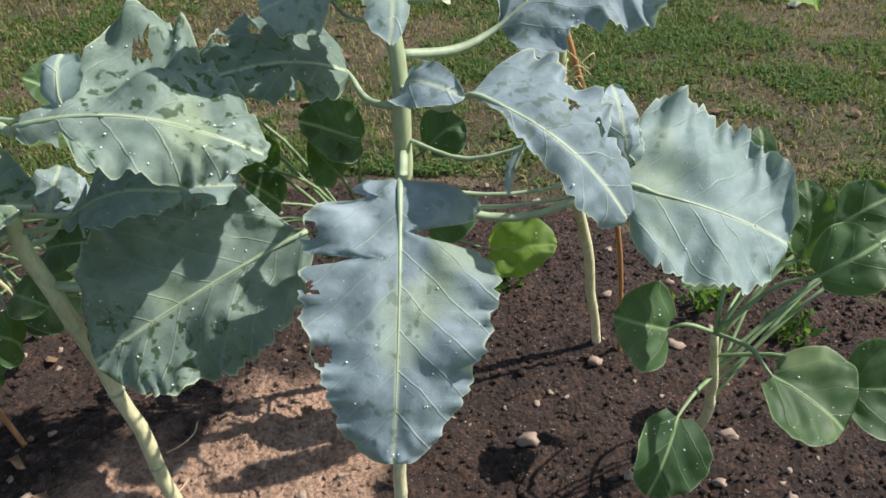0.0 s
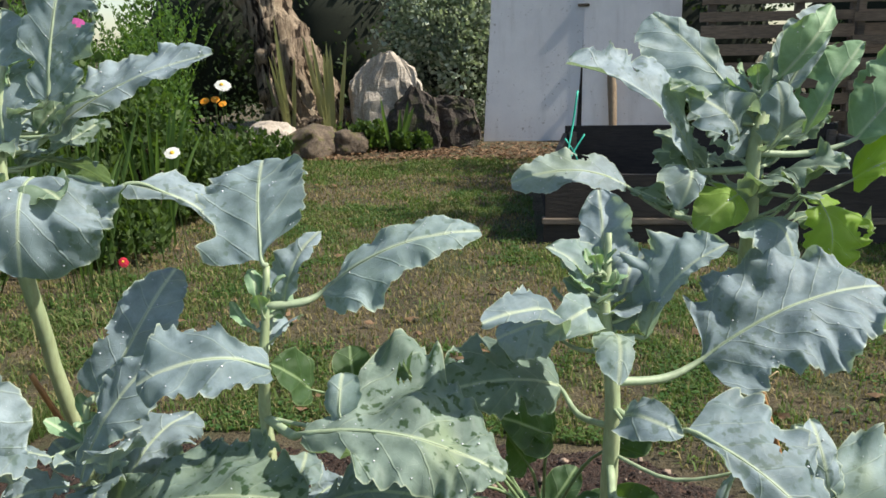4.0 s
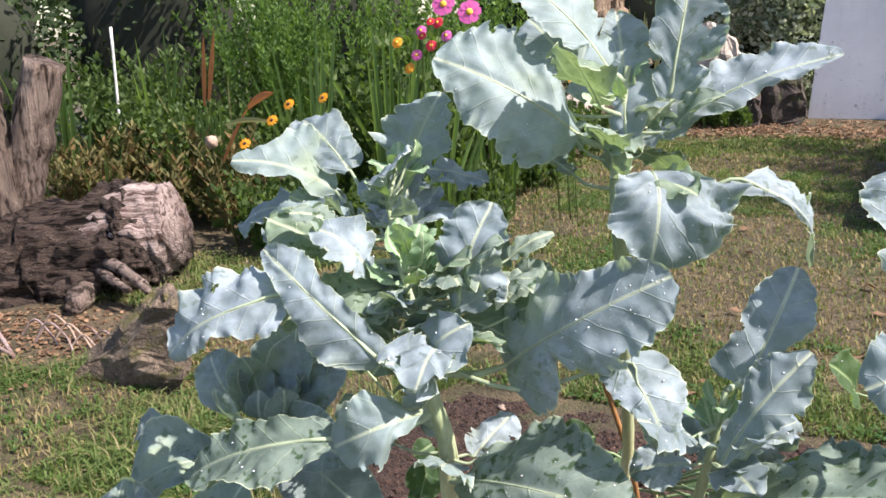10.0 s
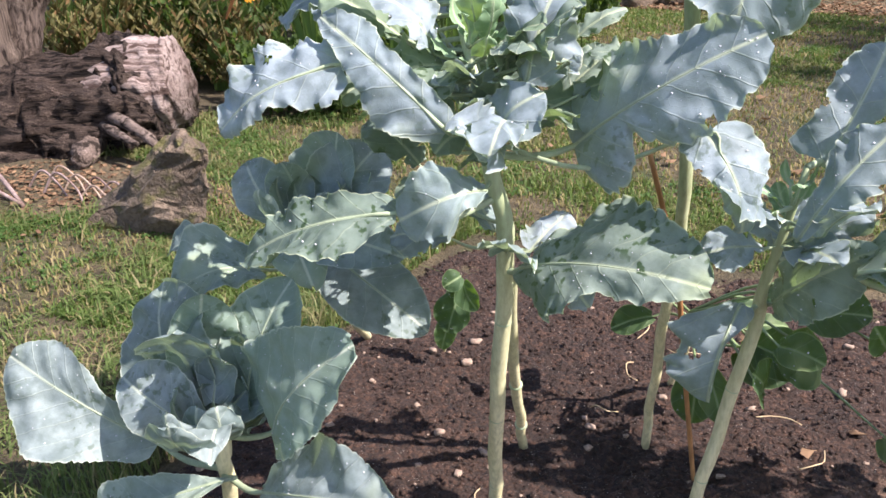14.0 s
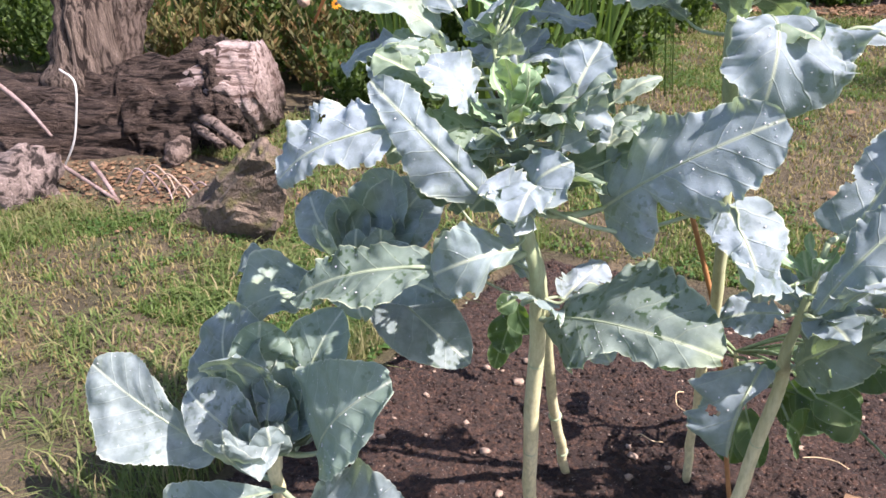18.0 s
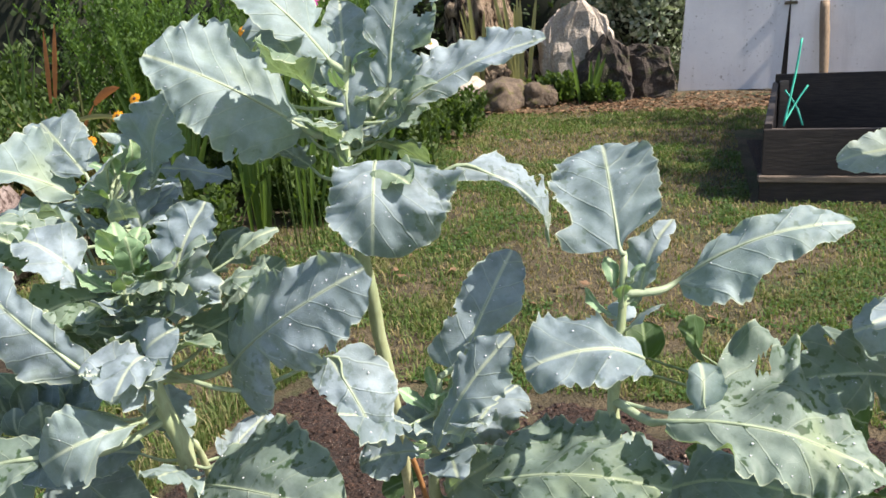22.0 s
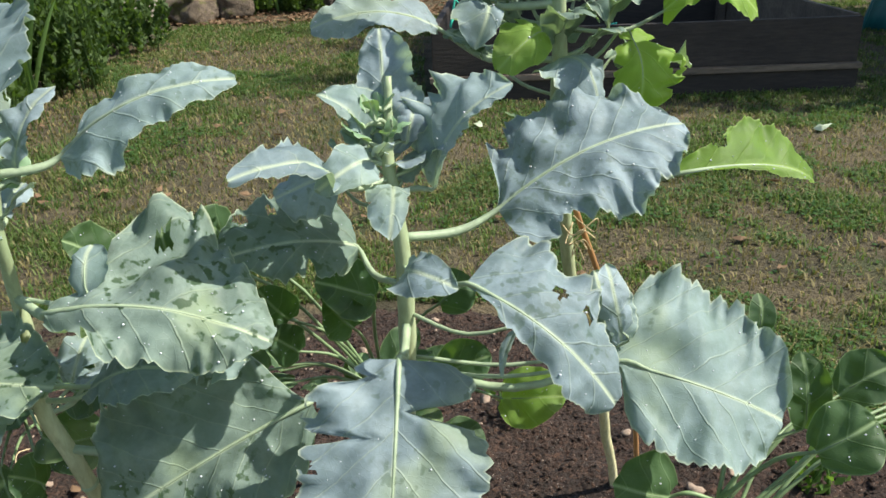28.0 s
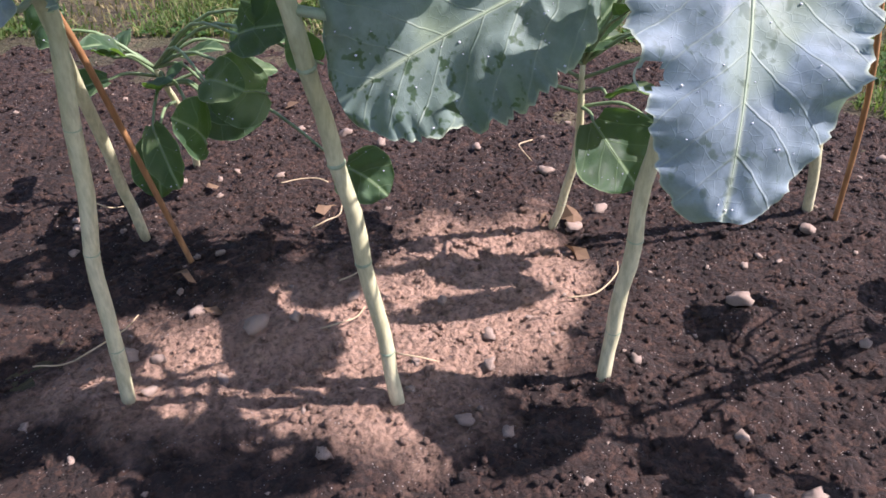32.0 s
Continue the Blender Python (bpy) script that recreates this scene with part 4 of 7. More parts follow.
# leaves of the middle plant
leaf(plants["middle"], "b", (-0.487, 0.897, 1.068), (-0.524, 1.045, 1.175), 0.137, (-0.04, -0.77, 0.63), .02, shape=((0.04, 0.39, 0.37, 0.33, 0.34, 0.34, 0.36, 0.37, 0.38, 0.31), (0.8, 0.53, 0.3, 0.34, 0.38, 0.4, 0.43, 0.45, 0.46, 0.46)))
leaf(plants["middle"], "b", (-0.418, 0.912, 1.025), (-0.223, 0.936, 1.097), 0.096, (-0.24, -0.6, 0.76), .03, shape=((0.34, 0.41, 0.35, 0.32, 0.23, 0.17, 0.2, 0.16, 0.16, 0.15), (0.04, 0.03, 0.14, 0.16, 0.14, 0.12, 0.17, 0.2, 0.19, 0.19)))
leaf(plants["middle"], "b", (-0.451, 0.790, 0.973), (-0.576, 0.729, 0.978), 0.114, (0.41, -0.36, 0.84), .03, shape=((0.39, 0.24, 0.17, 0.26, 0.37, 0.47, 0.53, 0.56, 0.54, 0.49), (0.52, 0.41, 0.38, 0.36, 0.37, 0.36, 0.36, 0.41, 0.4, 0.4)))
leaf(plants["middle"], "b", (-0.425, 0.816, 0.882), (-0.189, 0.802, 0.846), 0.220, (0.15, -0.43, 0.89), .03, mat=OLD_LEAF, shape=((0.18, 0.18, 0.18, 0.28, 0.26, 0.23, 0.22, 0.26, 0.25, 0.25), (0.17, 0.16, 0.67, 0.69, 0.63, 0.58, 0.52, 0.49, 0.45, 0.43)))
leaf(plants["middle"], "b", (-0.385, 0.826, 0.887), (-0.389, 0.875, 0.934), 0.046, (0.04, -0.69, 0.72), .02, skew=-0.16)
# leaves of the heading plant
leaf(plants["heading"], "b", (0.215, 0.923, 0.750), (0.203, 0.972, 0.840), 0.047, (0.11, -0.87, 0.49), .02, skew=0.10)
# leaves of the middle plant
leaf(plants["middle"], "b", (-0.653, 0.816, 0.768), (-0.418, 0.778, 0.815), 0.180, (-0.2, -0.29, 0.94), .02, mat=OLD_LEAF, shape=((0.1, 0.18, 0.23, 0.27, 0.27, 0.28, 0.29, 0.32, 0.32, 0.32), (0.95, 0.79, 0.64, 0.51, 0.43, 0.46, 0.44, 0.38, 0.37, 0.35)))
leaf(plants["middle"], "b", (-0.173, 0.893, 0.707), (-0.426, 0.826, 0.586), 0.248, (0.03, -0.78, 0.62), .01, mat=OLD_LEAF, shape=((0.05, 0.5, 0.46, 0.45, 0.48, 0.52, 0.54, 0.55, 0.57, 0.57), (0.21, 0.36, 0.33, 0.35, 0.34, 0.35, 0.33, 0.36, 0.36, 0.35)))
leaf(plants["middle"], "b", (-0.464, 0.899, 1.000), (-0.428, 0.948, 1.095), 0.051, (-0.42, -0.73, 0.54), .02, skew=0.28)
# leaves of the slim plant
leaf(plants["slim"], "b", (-0.705, 0.899, 0.884), (-0.648, 1.015, 1.027), 0.089, (0.11, -0.86, 0.49), .02, shape=((0.17, 0.14, 0.14, 0.14, 0.19, 0.25, 0.24, 0.23, 0.25, 0.25), (0.59, 0.38, 0.27, 0.23, 0.22, 0.22, 0.24, 0.22, 0.22, 0.24)))
leaf(plants["slim"], "b", (-0.725, 0.850, 0.792), (-0.628, 0.887, 0.950), 0.084, (-0.36, -0.8, 0.47), .02, shape=((0.1, 0.09, 0.1, 0.15, 0.18, 0.21, 0.23, 0.23, 0.21, 0.2), (0.11, 0.12, 0.13, 0.12, 0.14, 0.21, 0.25, 0.28, 0.25, 0.23)))
leaf(plants["slim"], "b", (-0.784, 0.899, 0.664), (-0.809, 0.850, 0.519), 0.085, (-0.13, -0.95, 0.27), .04, shape=((0.31, 0.37, 0.46, 0.55, 0.38, 0.34, 0.48, 0.51, 0.52, 0.52), (0.33, 0.19, 0.11, 0.03, 0.03, 0.03, 0.03, 0.03, 0.03, 0.03)))
leaf(plants["slim"], "b", (-0.742, 0.936, 0.655), (-0.630, 0.850, 0.793), 0.101, (-0.74, -0.65, 0.20), .03, mat=OLD_LEAF, skew=-0.17)
# leaves of the leafy plant
leaf(plants["leafy"], "b", (-1.030, 0.850, 0.889), (-0.797, 0.820, 1.057), 0.172, (-0.32, -0.87, 0.37), .03, cuts=((0, 0.33, 0.45, 0.025),), shape=((0.5, 0.46, 0.31, 0.15, 0.22, 0.27, 0.29, 0.28, 0.3, 0.3), (0.62, 0.41, 0.3, 0.35, 0.32, 0.24, 0.21, 0.24, 0.24, 0.24)))
leaf(plants["leafy"], "b", (-0.853, 0.814, 0.934), (-0.792, 0.816, 0.804), 0.093, (0.46, -0.81, 0.37), .03, shape=((0.5, 0.36, 0.3, 0.21, 0.16, 0.16, 0.18, 0.15, 0.15, 0.14), (0.68, 0.52, 0.47, 0.43, 0.41, 0.42, 0.34, 0.29, 0.28, 0.27)))
leaf(plants["leafy"], "b", (-1.323, 0.729, 1.005), (-1.505, 0.680, 0.910), 0.130, (-0.08, -0.74, 0.66), .03, shape=((0.45, 0.41, 0.42, 0.44, 0.45, 0.43, 0.43, 0.47, 0.47, 0.47), (0.47, 0.39, 0.28, 0.21, 0.13, 0.17, 0.19, 0.21, 0.18, 0.17)))
leaf(plants["leafy"], "b", (-1.225, 0.680, 0.822), (-1.466, 0.656, 0.726), 0.107, (-0.15, -0.61, 0.78), .03, mat=OLD_LEAF, shape=((0.25, 0.18, 0.16, 0.15, 0.16, 0.18, 0.2, 0.23, 0.23, 0.23), (0.28, 0.21, 0.33, 0.26, 0.22, 0.19, 0.2, 0.23, 0.22, 0.21)))
leaf(plants["leafy"], "b", (-1.122, 0.753, 0.843), (-1.214, 0.668, 0.817), 0.108, (0.45, -0.75, 0.5), .05, shape=((0.03, 0.11, 0.22, 0.28, 0.36, 0.45, 0.44, 0.47, 0.48, 0.48), (0.06, 0.16, 0.19, 0.17, 0.18, 0.36, 0.46, 0.54, 0.53, 0.53)))
leaf(plants["leafy"], "b", (-1.102, 0.833, 0.695), (-0.821, 0.729, 0.762), 0.177, (-0.38, -0.61, 0.69), .04, mat=OLD_LEAF, shape=((0.2, 0.19, 0.27, 0.26, 0.23, 0.11, 0.14, 0.17, 0.16, 0.16), (0.06, 0.28, 0.26, 0.27, 0.35, 0.35, 0.35, 0.33, 0.33, 0.35)))
leaf(plants["leafy"], "b", (-1.170, 0.729, 0.927), (-1.367, 0.753, 1.065), 0.085, (0.05, -0.8, 0.5), .03, shape=((0.2, 0.15, 0.13, 0.11, 0.12, 0.1, 0.16, 0.19, 0.18, 0.18), (0.25, 0.27, 0.28, 0.26, 0.2, 0.15, 0.15, 0.1, 0.13, 0.13)))
leaf(plants["leafy"], "b", (-1.094, 0.826, 0.979), (-1.064, 0.899, 1.120), 0.105, (0.02, -0.86, 0.51), .02, shape=((0.55, 0.49, 0.49, 0.39, 0.32, 0.3, 0.33, 0.35, 0.31, 0.29), (0.17, 0.19, 0.23, 0.28, 0.33, 0.34, 0.36, 0.42, 0.41, 0.41)))
leaf(plants["leafy"], "b", (-1.406, 1.033, 1.094), (-1.560, 0.948, 1.156), 0.108, (0.2, -0.68, 0.66), .03, shape=((0.33, 0.42, 0.46, 0.46, 0.48, 0.44, 0.27, 0.2, 0.24, 0.25), (0.12, 0.21, 0.2, 0.1, 0.1, 0.13, 0.16, 0.19, 0.18, 0.18)))
leaf(plants["leafy"], "b", (-1.375, 1.033, 1.131), (-1.505, 1.094, 1.212), 0.106, (0.25, -0.78, 0.57), .02, shape=((0.44, 0.33, 0.29, 0.28, 0.29, 0.32, 0.35, 0.33, 0.33, 0.29), (0.22, 0.31, 0.28, 0.25, 0.24, 0.28, 0.35, 0.41, 0.4, 0.4)))
leaf(plants["leafy"], "b", (-1.273, 1.069, 1.116), (-1.235, 1.118, 1.259), 0.145, (-0.09, -0.94, 0.34), .02, shape=((0.17, 0.18, 0.21, 0.43, 0.45, 0.36, 0.34, 0.38, 0.38, 0.38), (0.38, 0.47, 0.47, 0.5, 0.48, 0.46, 0.46, 0.44, 0.45, 0.47)))
leaf(plants["leafy"], "b", (-1.232, 0.826, 1.012), (-1.310, 0.802, 1.091), 0.093, (0.71, -0.40, 0.58), .03)
leaf(plants["leafy"], "b", (-1.214, 0.948, 1.063), (-1.255, 0.996, 1.145), 0.085, (0.21, -0.79, 0.57), .02)
leaf(plants["leafy"], "b", (-1.107, 0.802, 0.905), (-1.058, 0.778, 0.977), 0.107, (-0.58, -0.81, 0.12), .03, skew=-0.13)
leaf(plants["leafy"], "b", (-1.107, 0.778, 0.880), (-1.156, 0.705, 0.936), 0.091, (0.83, -0.14, 0.54), .02, skew=-0.12)
leaf(plants["leafy"], "b", (-1.106, 0.802, 0.913), (-1.093, 0.680, 0.919), 0.096, (0.11, 0.06, 0.99), .03, skew=-0.31)
# leaves of the front cabbage plant
leaf(plants["front cabbage"], "c", (-1.724, 0.680, 0.309), (-1.993, 0.632, 0.460), 0.187, (0.12, -0.84, 0.5), .02, shape=((0.09, 0.1, 0.1, 0.12, 0.15, 0.21, 0.26, 0.3, 0.29, 0.29), (0.3, 0.25, 0.25, 0.28, 0.33, 0.39, 0.39, 0.36, 0.38, 0.39)))
leaf(plants["front cabbage"], "c", (-1.469, 0.680, 0.404), (-1.308, 0.680, 0.602), 0.213, (-0.43, -0.82, 0.39), .03, shape=((0.42, 0.4, 0.37, 0.38, 0.37, 0.37, 0.38, 0.4, 0.41, 0.41), (0.77, 0.68, 0.56, 0.5, 0.44, 0.39, 0.37, 0.34, 0.33, 0.37)))
leaf(plants["front cabbage"], "c", (-1.552, 0.668, 0.294), (-1.829, 0.559, 0.143), 0.162, (-0.09, -0.53, 0.84), .03, shape=((0.03, 0.07, 0.09, 0.12, 0.15, 0.18, 0.23, 0.27, 0.26, 0.26), (0.03, 0.06, 0.11, 0.19, 0.3, 0.31, 0.27, 0.26, 0.28, 0.28)))
leaf(plants["front cabbage"], "c", (-1.498, 0.668, 0.279), (-1.209, 0.595, 0.399), 0.168, (-0.42, -0.7, 0.58), .03, shape=((0.3, 0.29, 0.3, 0.26, 0.23, 0.22, 0.22, 0.23, 0.24, 0.24), (0.1, 0.18, 0.19, 0.2, 0.24, 0.31, 0.3, 0.3, 0.27, 0.26)))
leaf(plants["front cabbage"], "c", (-1.654, 0.705, 0.386), (-1.773, 0.802, 0.573), 0.208, (-0.05, -0.90, 0.43), .03, skew=-0.10)
leaf(plants["front cabbage"], "c", (-1.630, 0.693, 0.399), (-1.620, 0.729, 0.606), 0.126, (0.53, -0.84, 0.12), -.04, skew=-0.14)
leaf(plants["front cabbage"], "c", (-1.605, 0.693, 0.394), (-1.628, 0.656, 0.567), 0.178, (0.01, -0.98, -0.21), -.04, skew=0.37)
leaf(plants["front cabbage"], "c", (-1.579, 0.693, 0.402), (-1.543, 0.729, 0.541), 0.145, (-0.31, -0.90, 0.31), -.04, skew=-0.14)
leaf(plants["front cabbage"], "c", (-1.614, 0.668, 0.370), (-1.772, 0.668, 0.446), 0.127, (0.24, -0.83, 0.50), .03, skew=-0.15)
leaf(plants["front cabbage"], "c", (-1.552, 0.668, 0.377), (-1.511, 0.571, 0.407), 0.107, (-0.17, 0.22, 0.96), .04, skew=-0.45)
leaf(plants["front cabbage"], "c", (-1.555, 0.729, 0.411), (-1.508, 0.826, 0.615), 0.185, (-0.18, -0.87, 0.46), .02, skew=-0.18)
leaf(plants["front cabbage"], "c", (-1.596, 0.693, 0.421), (-1.591, 0.693, 0.514), 0.072, (0.35, -0.94, -0.02), -.03, skew=-0.07)
# leaves of the back cabbage plant
leaf(plants["back cabbage"], "c", (-1.787, 0.996, 0.563), (-1.915, 0.972, 0.533), 0.080, (0.13, -0.44, 0.89), .03, shape=((0.03, 0.12, 0.19, 0.25, 0.32, 0.39, 0.49, 0.37, 0.39, 0.37), (0.95, 0.62, 0.44, 0.32, 0.25, 0.2, 0.16, 0.1, 0.12, 0.11)))
leaf(plants["back cabbage"], "c", (-1.643, 1.008, 0.639), (-1.743, 1.045, 0.736), 0.109, (0.23, -0.81, 0.54), .02, skew=-0.05)
leaf(plants["back cabbage"], "c", (-1.585, 1.008, 0.637), (-1.547, 1.069, 0.808), 0.164, (-0.14, -0.92, 0.36), -.03, skew=0.06)
leaf(plants["back cabbage"], "c", (-1.590, 0.996, 0.654), (-1.624, 0.996, 0.759), 0.099, (0.28, -0.96, 0.09), -.03, skew=0.13)
leaf(plants["back cabbage"], "c", (-1.566, 1.021, 0.637), (-1.484, 1.118, 0.779), 0.181, (0.04, -0.84, 0.55), .02, skew=-0.09)
leaf(plants["back cabbage"], "c", (-1.663, 0.948, 0.555), (-1.781, 0.826, 0.530), 0.177, (0.14, -0.33, 0.93), .03, skew=-0.19)
leaf(plants["back cabbage"], "c", (-1.558, 1.045, 0.563), (-1.317, 0.972, 0.478), 0.155, (0.09, -0.62, 0.78), .04, skew=-0.09)
leaf(plants["back cabbage"], "c", (-1.565, 0.996, 0.608), (-1.322, 0.875, 0.668), 0.124, (-0.45, -0.58, 0.68), .03)
leaf(plants["back cabbage"], "c", (-1.589, 0.972, 0.626), (-1.479, 0.850, 0.595), 0.135, (-0.03, -0.27, 0.96), .04)
# leaves of the heading plant
leaf(plants["heading"], "b", (-0.059, 0.850, 0.786), (-0.083, 0.656, 0.559), 0.202, (0.06, -0.75, 0.66), .03, cuts=((0, 0.08, 0.5, 0.022), (0, 0.31, 0.6, 0.018), (1, 0.2, 0.85, 0.035)), shape=((0.36, 0.44, 0.41, 0.35, 0.33, 0.32, 0.29, 0.28, 0.3, 0.3), (0.58, 0.4, 0.37, 0.36, 0.33, 0.31, 0.28, 0.3, 0.26, 0.3)))
leaf(plants["heading"], "b", (0.068, 1.008, 0.906), (0.319, 1.081, 0.991), 0.233, (-0.2, -0.46, 0.86), .03, cuts=((1, 0.22, 0.4, 0.03),), shape=((0.61, 0.5, 0.24, 0.34, 0.33, 0.37, 0.33, 0.32, 0.33, 0.28), (0.05, 0.58, 0.57, 0.48, 0.38, 0.49, 0.41, 0.43, 0.44, 0.44)))
leaf(plants["heading"], "b", (0.020, 0.850, 0.880), (0.175, 0.778, 0.763), 0.124, (0.29, -0.57, 0.77), .03, shape=((0.03, 0.09, 0.14, 0.13, 0.12, 0.12, 0.21, 0.25, 0.24, 0.24), (0.95, 0.76, 0.57, 0.46, 0.45, 0.45, 0.4, 0.33, 0.33, 0.35)))
leaf(plants["heading"], "b", (0.203, 0.911, 0.735), (0.411, 0.875, 0.662), 0.237, (0.25, -0.62, 0.74), .02, shape=((0.04, 0.33, 0.45, 0.44, 0.41, 0.44, 0.48, 0.47, 0.47, 0.5), (0.95, 0.87, 0.75, 0.67, 0.64, 0.63, 0.64, 0.63, 0.67, 0.67)))
leaf(plants["heading"], "b", (-0.115, 0.923, 0.974), (-0.216, 0.820, 1.018), 0.082, (0.52, -0.27, 0.81), .03, shape=((0.32, 0.58, 0.46, 0.39, 0.34, 0.29, 0.24, 0.2, 0.2, 0.2), (0.04, 0.15, 0.19, 0.18, 0.17, 0.12, 0.11, 0.12, 0.12, 0.12)))
leaf(plants["heading"], "b", (-0.116, 1.045, 0.848), (-0.283, 0.972, 0.866), 0.138, (0.41, -0.5, 0.76), .03, mat=OLD_LEAF, cuts=((1, 0.42, 0.5, 0.03),), shape=((0.87, 0.63, 0.55, 0.36, 0.34, 0.49, 0.44, 0.48, 0.48, 0.48), (0.22, 0.32, 0.31, 0.28, 0.25, 0.27, 0.31, 0.2, 0.23, 0.22)))
leaf(plants["heading"], "b", (-0.049, 0.899, 0.864), (0.008, 0.826, 0.887), 0.057, (-0.61, -0.24, 0.75), .03, skew=-0.07)
leaf(plants["heading"], "b", (-0.063, 0.996, 0.987), (-0.069, 1.045, 1.129), 0.107, (0.05, -0.92, 0.39), .02, shape=((0.34, 0.35, 0.35, 0.32, 0.31, 0.27, 0.25, 0.28, 0.28, 0.28), (0.15, 0.27, 0.38, 0.43, 0.36, 0.2, 0.2, 0.22, 0.22, 0.22)))
leaf(plants["heading"], "b", (-0.012, 0.972, 0.950), (0.082, 0.972, 1.073), 0.095, (-0.58, -0.52, 0.62), .03, shape=((0.13, 0.13, 0.12, 0.06, 0.06, 0.12, 0.16, 0.09, 0.11, 0.13), (0.58, 0.62, 0.58, 0.43, 0.4, 0.5, 0.5, 0.51, 0.53, 0.53)))
leaf(plants["heading"], "b", (-0.092, 0.984, 0.993), (-0.138, 0.972, 1.069), 0.062, (0.80, -0.43, 0.42), .02, skew=-0.45)
leaf(plants["heading"], "b", (-0.082, 0.972, 0.983), (-0.142, 0.899, 0.975), 0.058, (0.56, -0.53, 0.64), .03, skew=0.09)
leaf(plants["heading"], "b", (-0.063, 0.948, 0.955), (-0.061, 0.850, 0.937), 0.051, (0.07, -0.18, 0.98), .03, skew=-0.26)
leaf(plants["heading"], "b", (-0.041, 0.984, 1.005), (-0.030, 1.021, 1.037), 0.041, (0.13, -0.67, 0.73), .02, skew=-0.08)
leaf(plants["heading"], "b", (0.112, 0.899, 0.808), (0.054, 0.826, 0.777), 0.016, (-0.48, 0.01, 0.88), .02, skew=-0.45)
leaf(plants["heading"], "b", (0.193, 0.923, 0.728), (0.193, 0.996, 0.821), 0.061, (-0.00, -0.79, 0.62), .02, skew=-0.45)
# leaves of the far plant
leaf(plants["far"], "b", (0.084, 1.191, 1.137), (-0.105, 1.130, 1.296), 0.114, (0.61, -0.49, 0.61), .04, shape=((0.21, 0.29, 0.37, 0.27, 0.36, 0.37, 0.32, 0.3, 0.3, 0.28), (0.05, 0.15, 0.16, 0.06, 0.04, 0.03, 0.03, 0.03, 0.03, 0.03)))
leaf(plants["far"], "b", (0.194, 1.215, 1.175), (0.031, 1.288, 1.363), 0.130, (0.1, -0.85, 0.5), .02, shape=((0.04, 0.12, 0.14, 0.15, 0.11, 0.1, 0.14, 0.15, 0.15, 0.15), (0.6, 0.45, 0.39, 0.33, 0.27, 0.32, 0.4, 0.4, 0.42, 0.42)))
# young-leaf green on these two stands for sunlight coming through
leaf(plants["far"], "b", (0.322, 1.215, 1.176), (0.468, 1.264, 1.316), 0.099, (-0.1, -0.8, 0.6), .03, mat=YOUNG_LEAF, shape=((0.22, 0.21, 0.21, 0.2, 0.17, 0.14, 0.15, 0.16, 0.16, 0.16), (0.22, 0.27, 0.28, 0.3, 0.3, 0.29, 0.29, 0.29, 0.3, 0.3)))
leaf(plants["far"], "b", (0.247, 1.215, 1.183), (0.328, 1.239, 1.316), 0.067, (-0.28, -0.82, 0.5), .02, mat=YOUNG_LEAF, shape=((0.03, 0.08, 0.12, 0.07, 0.03, 0.04, 0.09, 0.1, 0.1, 0.08), (0.09, 0.19, 0.29, 0.33, 0.36, 0.39, 0.36, 0.37, 0.36, 0.32)))
leaf(plants["far"], "b", (0.318, 1.203, 1.117), (0.442, 1.179, 1.112), 0.118, (0.03, -0.61, 0.79), .05, mat=GLOW_LEAF, shape=((0.54, 0.38, 0.29, 0.24, 0.21, 0.23, 0.3, 0.35, 0.34, 0.34), (0.68, 0.62, 0.67, 0.71, 0.67, 0.67, 0.71, 0.76, 0.77, 0.77)))
leaf(plants["far"], "b", (0.152, 1.191, 1.095), (0.082, 1.130, 1.060), 0.072, (0.25, -0.68, 0.68), .03, mat=GLOW_LEAF, skew=-0.13)
leaf(plants["far"], "b", (0.175, 1.179, 1.062), (0.216, 1.118, 1.005), 0.081, (0.13, -0.48, 0.87), .03, shape=((0.95, 0.95, 0.81, 0.71, 0.67, 0.61, 0.49, 0.39, 0.4, 0.38), (0.1, 0.13, 0.16, 0.18, 0.21, 0.23, 0.27, 0.24, 0.23, 0.22)))
leaf(plants["far"], "b", (0.007, 1.337, 1.087), (-0.185, 1.300, 1.101), 0.089, (0.2, -0.56, 0.8), .03, shape=((0.35, 0.28, 0.29, 0.27, 0.25, 0.25, 0.25, 0.23, 0.22, 0.21), (0.11, 0.2, 0.21, 0.21, 0.17, 0.16, 0.24, 0.28, 0.27, 0.27)))
leaf(plants["far"], "b", (0.201, 1.215, 1.221), (0.297, 1.288, 1.369), 0.068, (-0.07, -0.88, 0.48), .02, skew=0.45)
leaf(plants["far"], "b", (0.152, 1.215, 1.155), (0.067, 1.166, 1.249), 0.086, (0.61, -0.78, 0.15), .03, skew=0.07)
leaf(plants["far"], "b", (0.243, 1.215, 1.096), (0.304, 1.191, 1.152), 0.048, (-0.67, -0.57, 0.48), .03)
leaf(plants["far"], "b", (0.273, 1.239, 1.091), (0.289, 1.191, 0.976), 0.114, (0.24, -0.88, 0.40), .03, mat=GLOW_LEAF, skew=0.31)
leaf(plants["far"], "b", (0.205, 1.215, 1.265), (0.280, 1.239, 1.366), 0.057, (0.31, -0.9, 0.29), .02, mat=YOUNG_LEAF, shape=((0.03, 0.14, 0.12, 0.11, 0.11, 0.12, 0.13, 0.13, 0.14, 0.14), (0.09, 0.21, 0.32, 0.36, 0.32, 0.3, 0.25, 0.19, 0.2, 0.19)))
leaf(plants["far"], "b", (0.069, 1.179, 1.134), (0.051, 1.118, 1.088), 0.066, (0.24, -0.63, 0.74), .03, skew=-0.37)
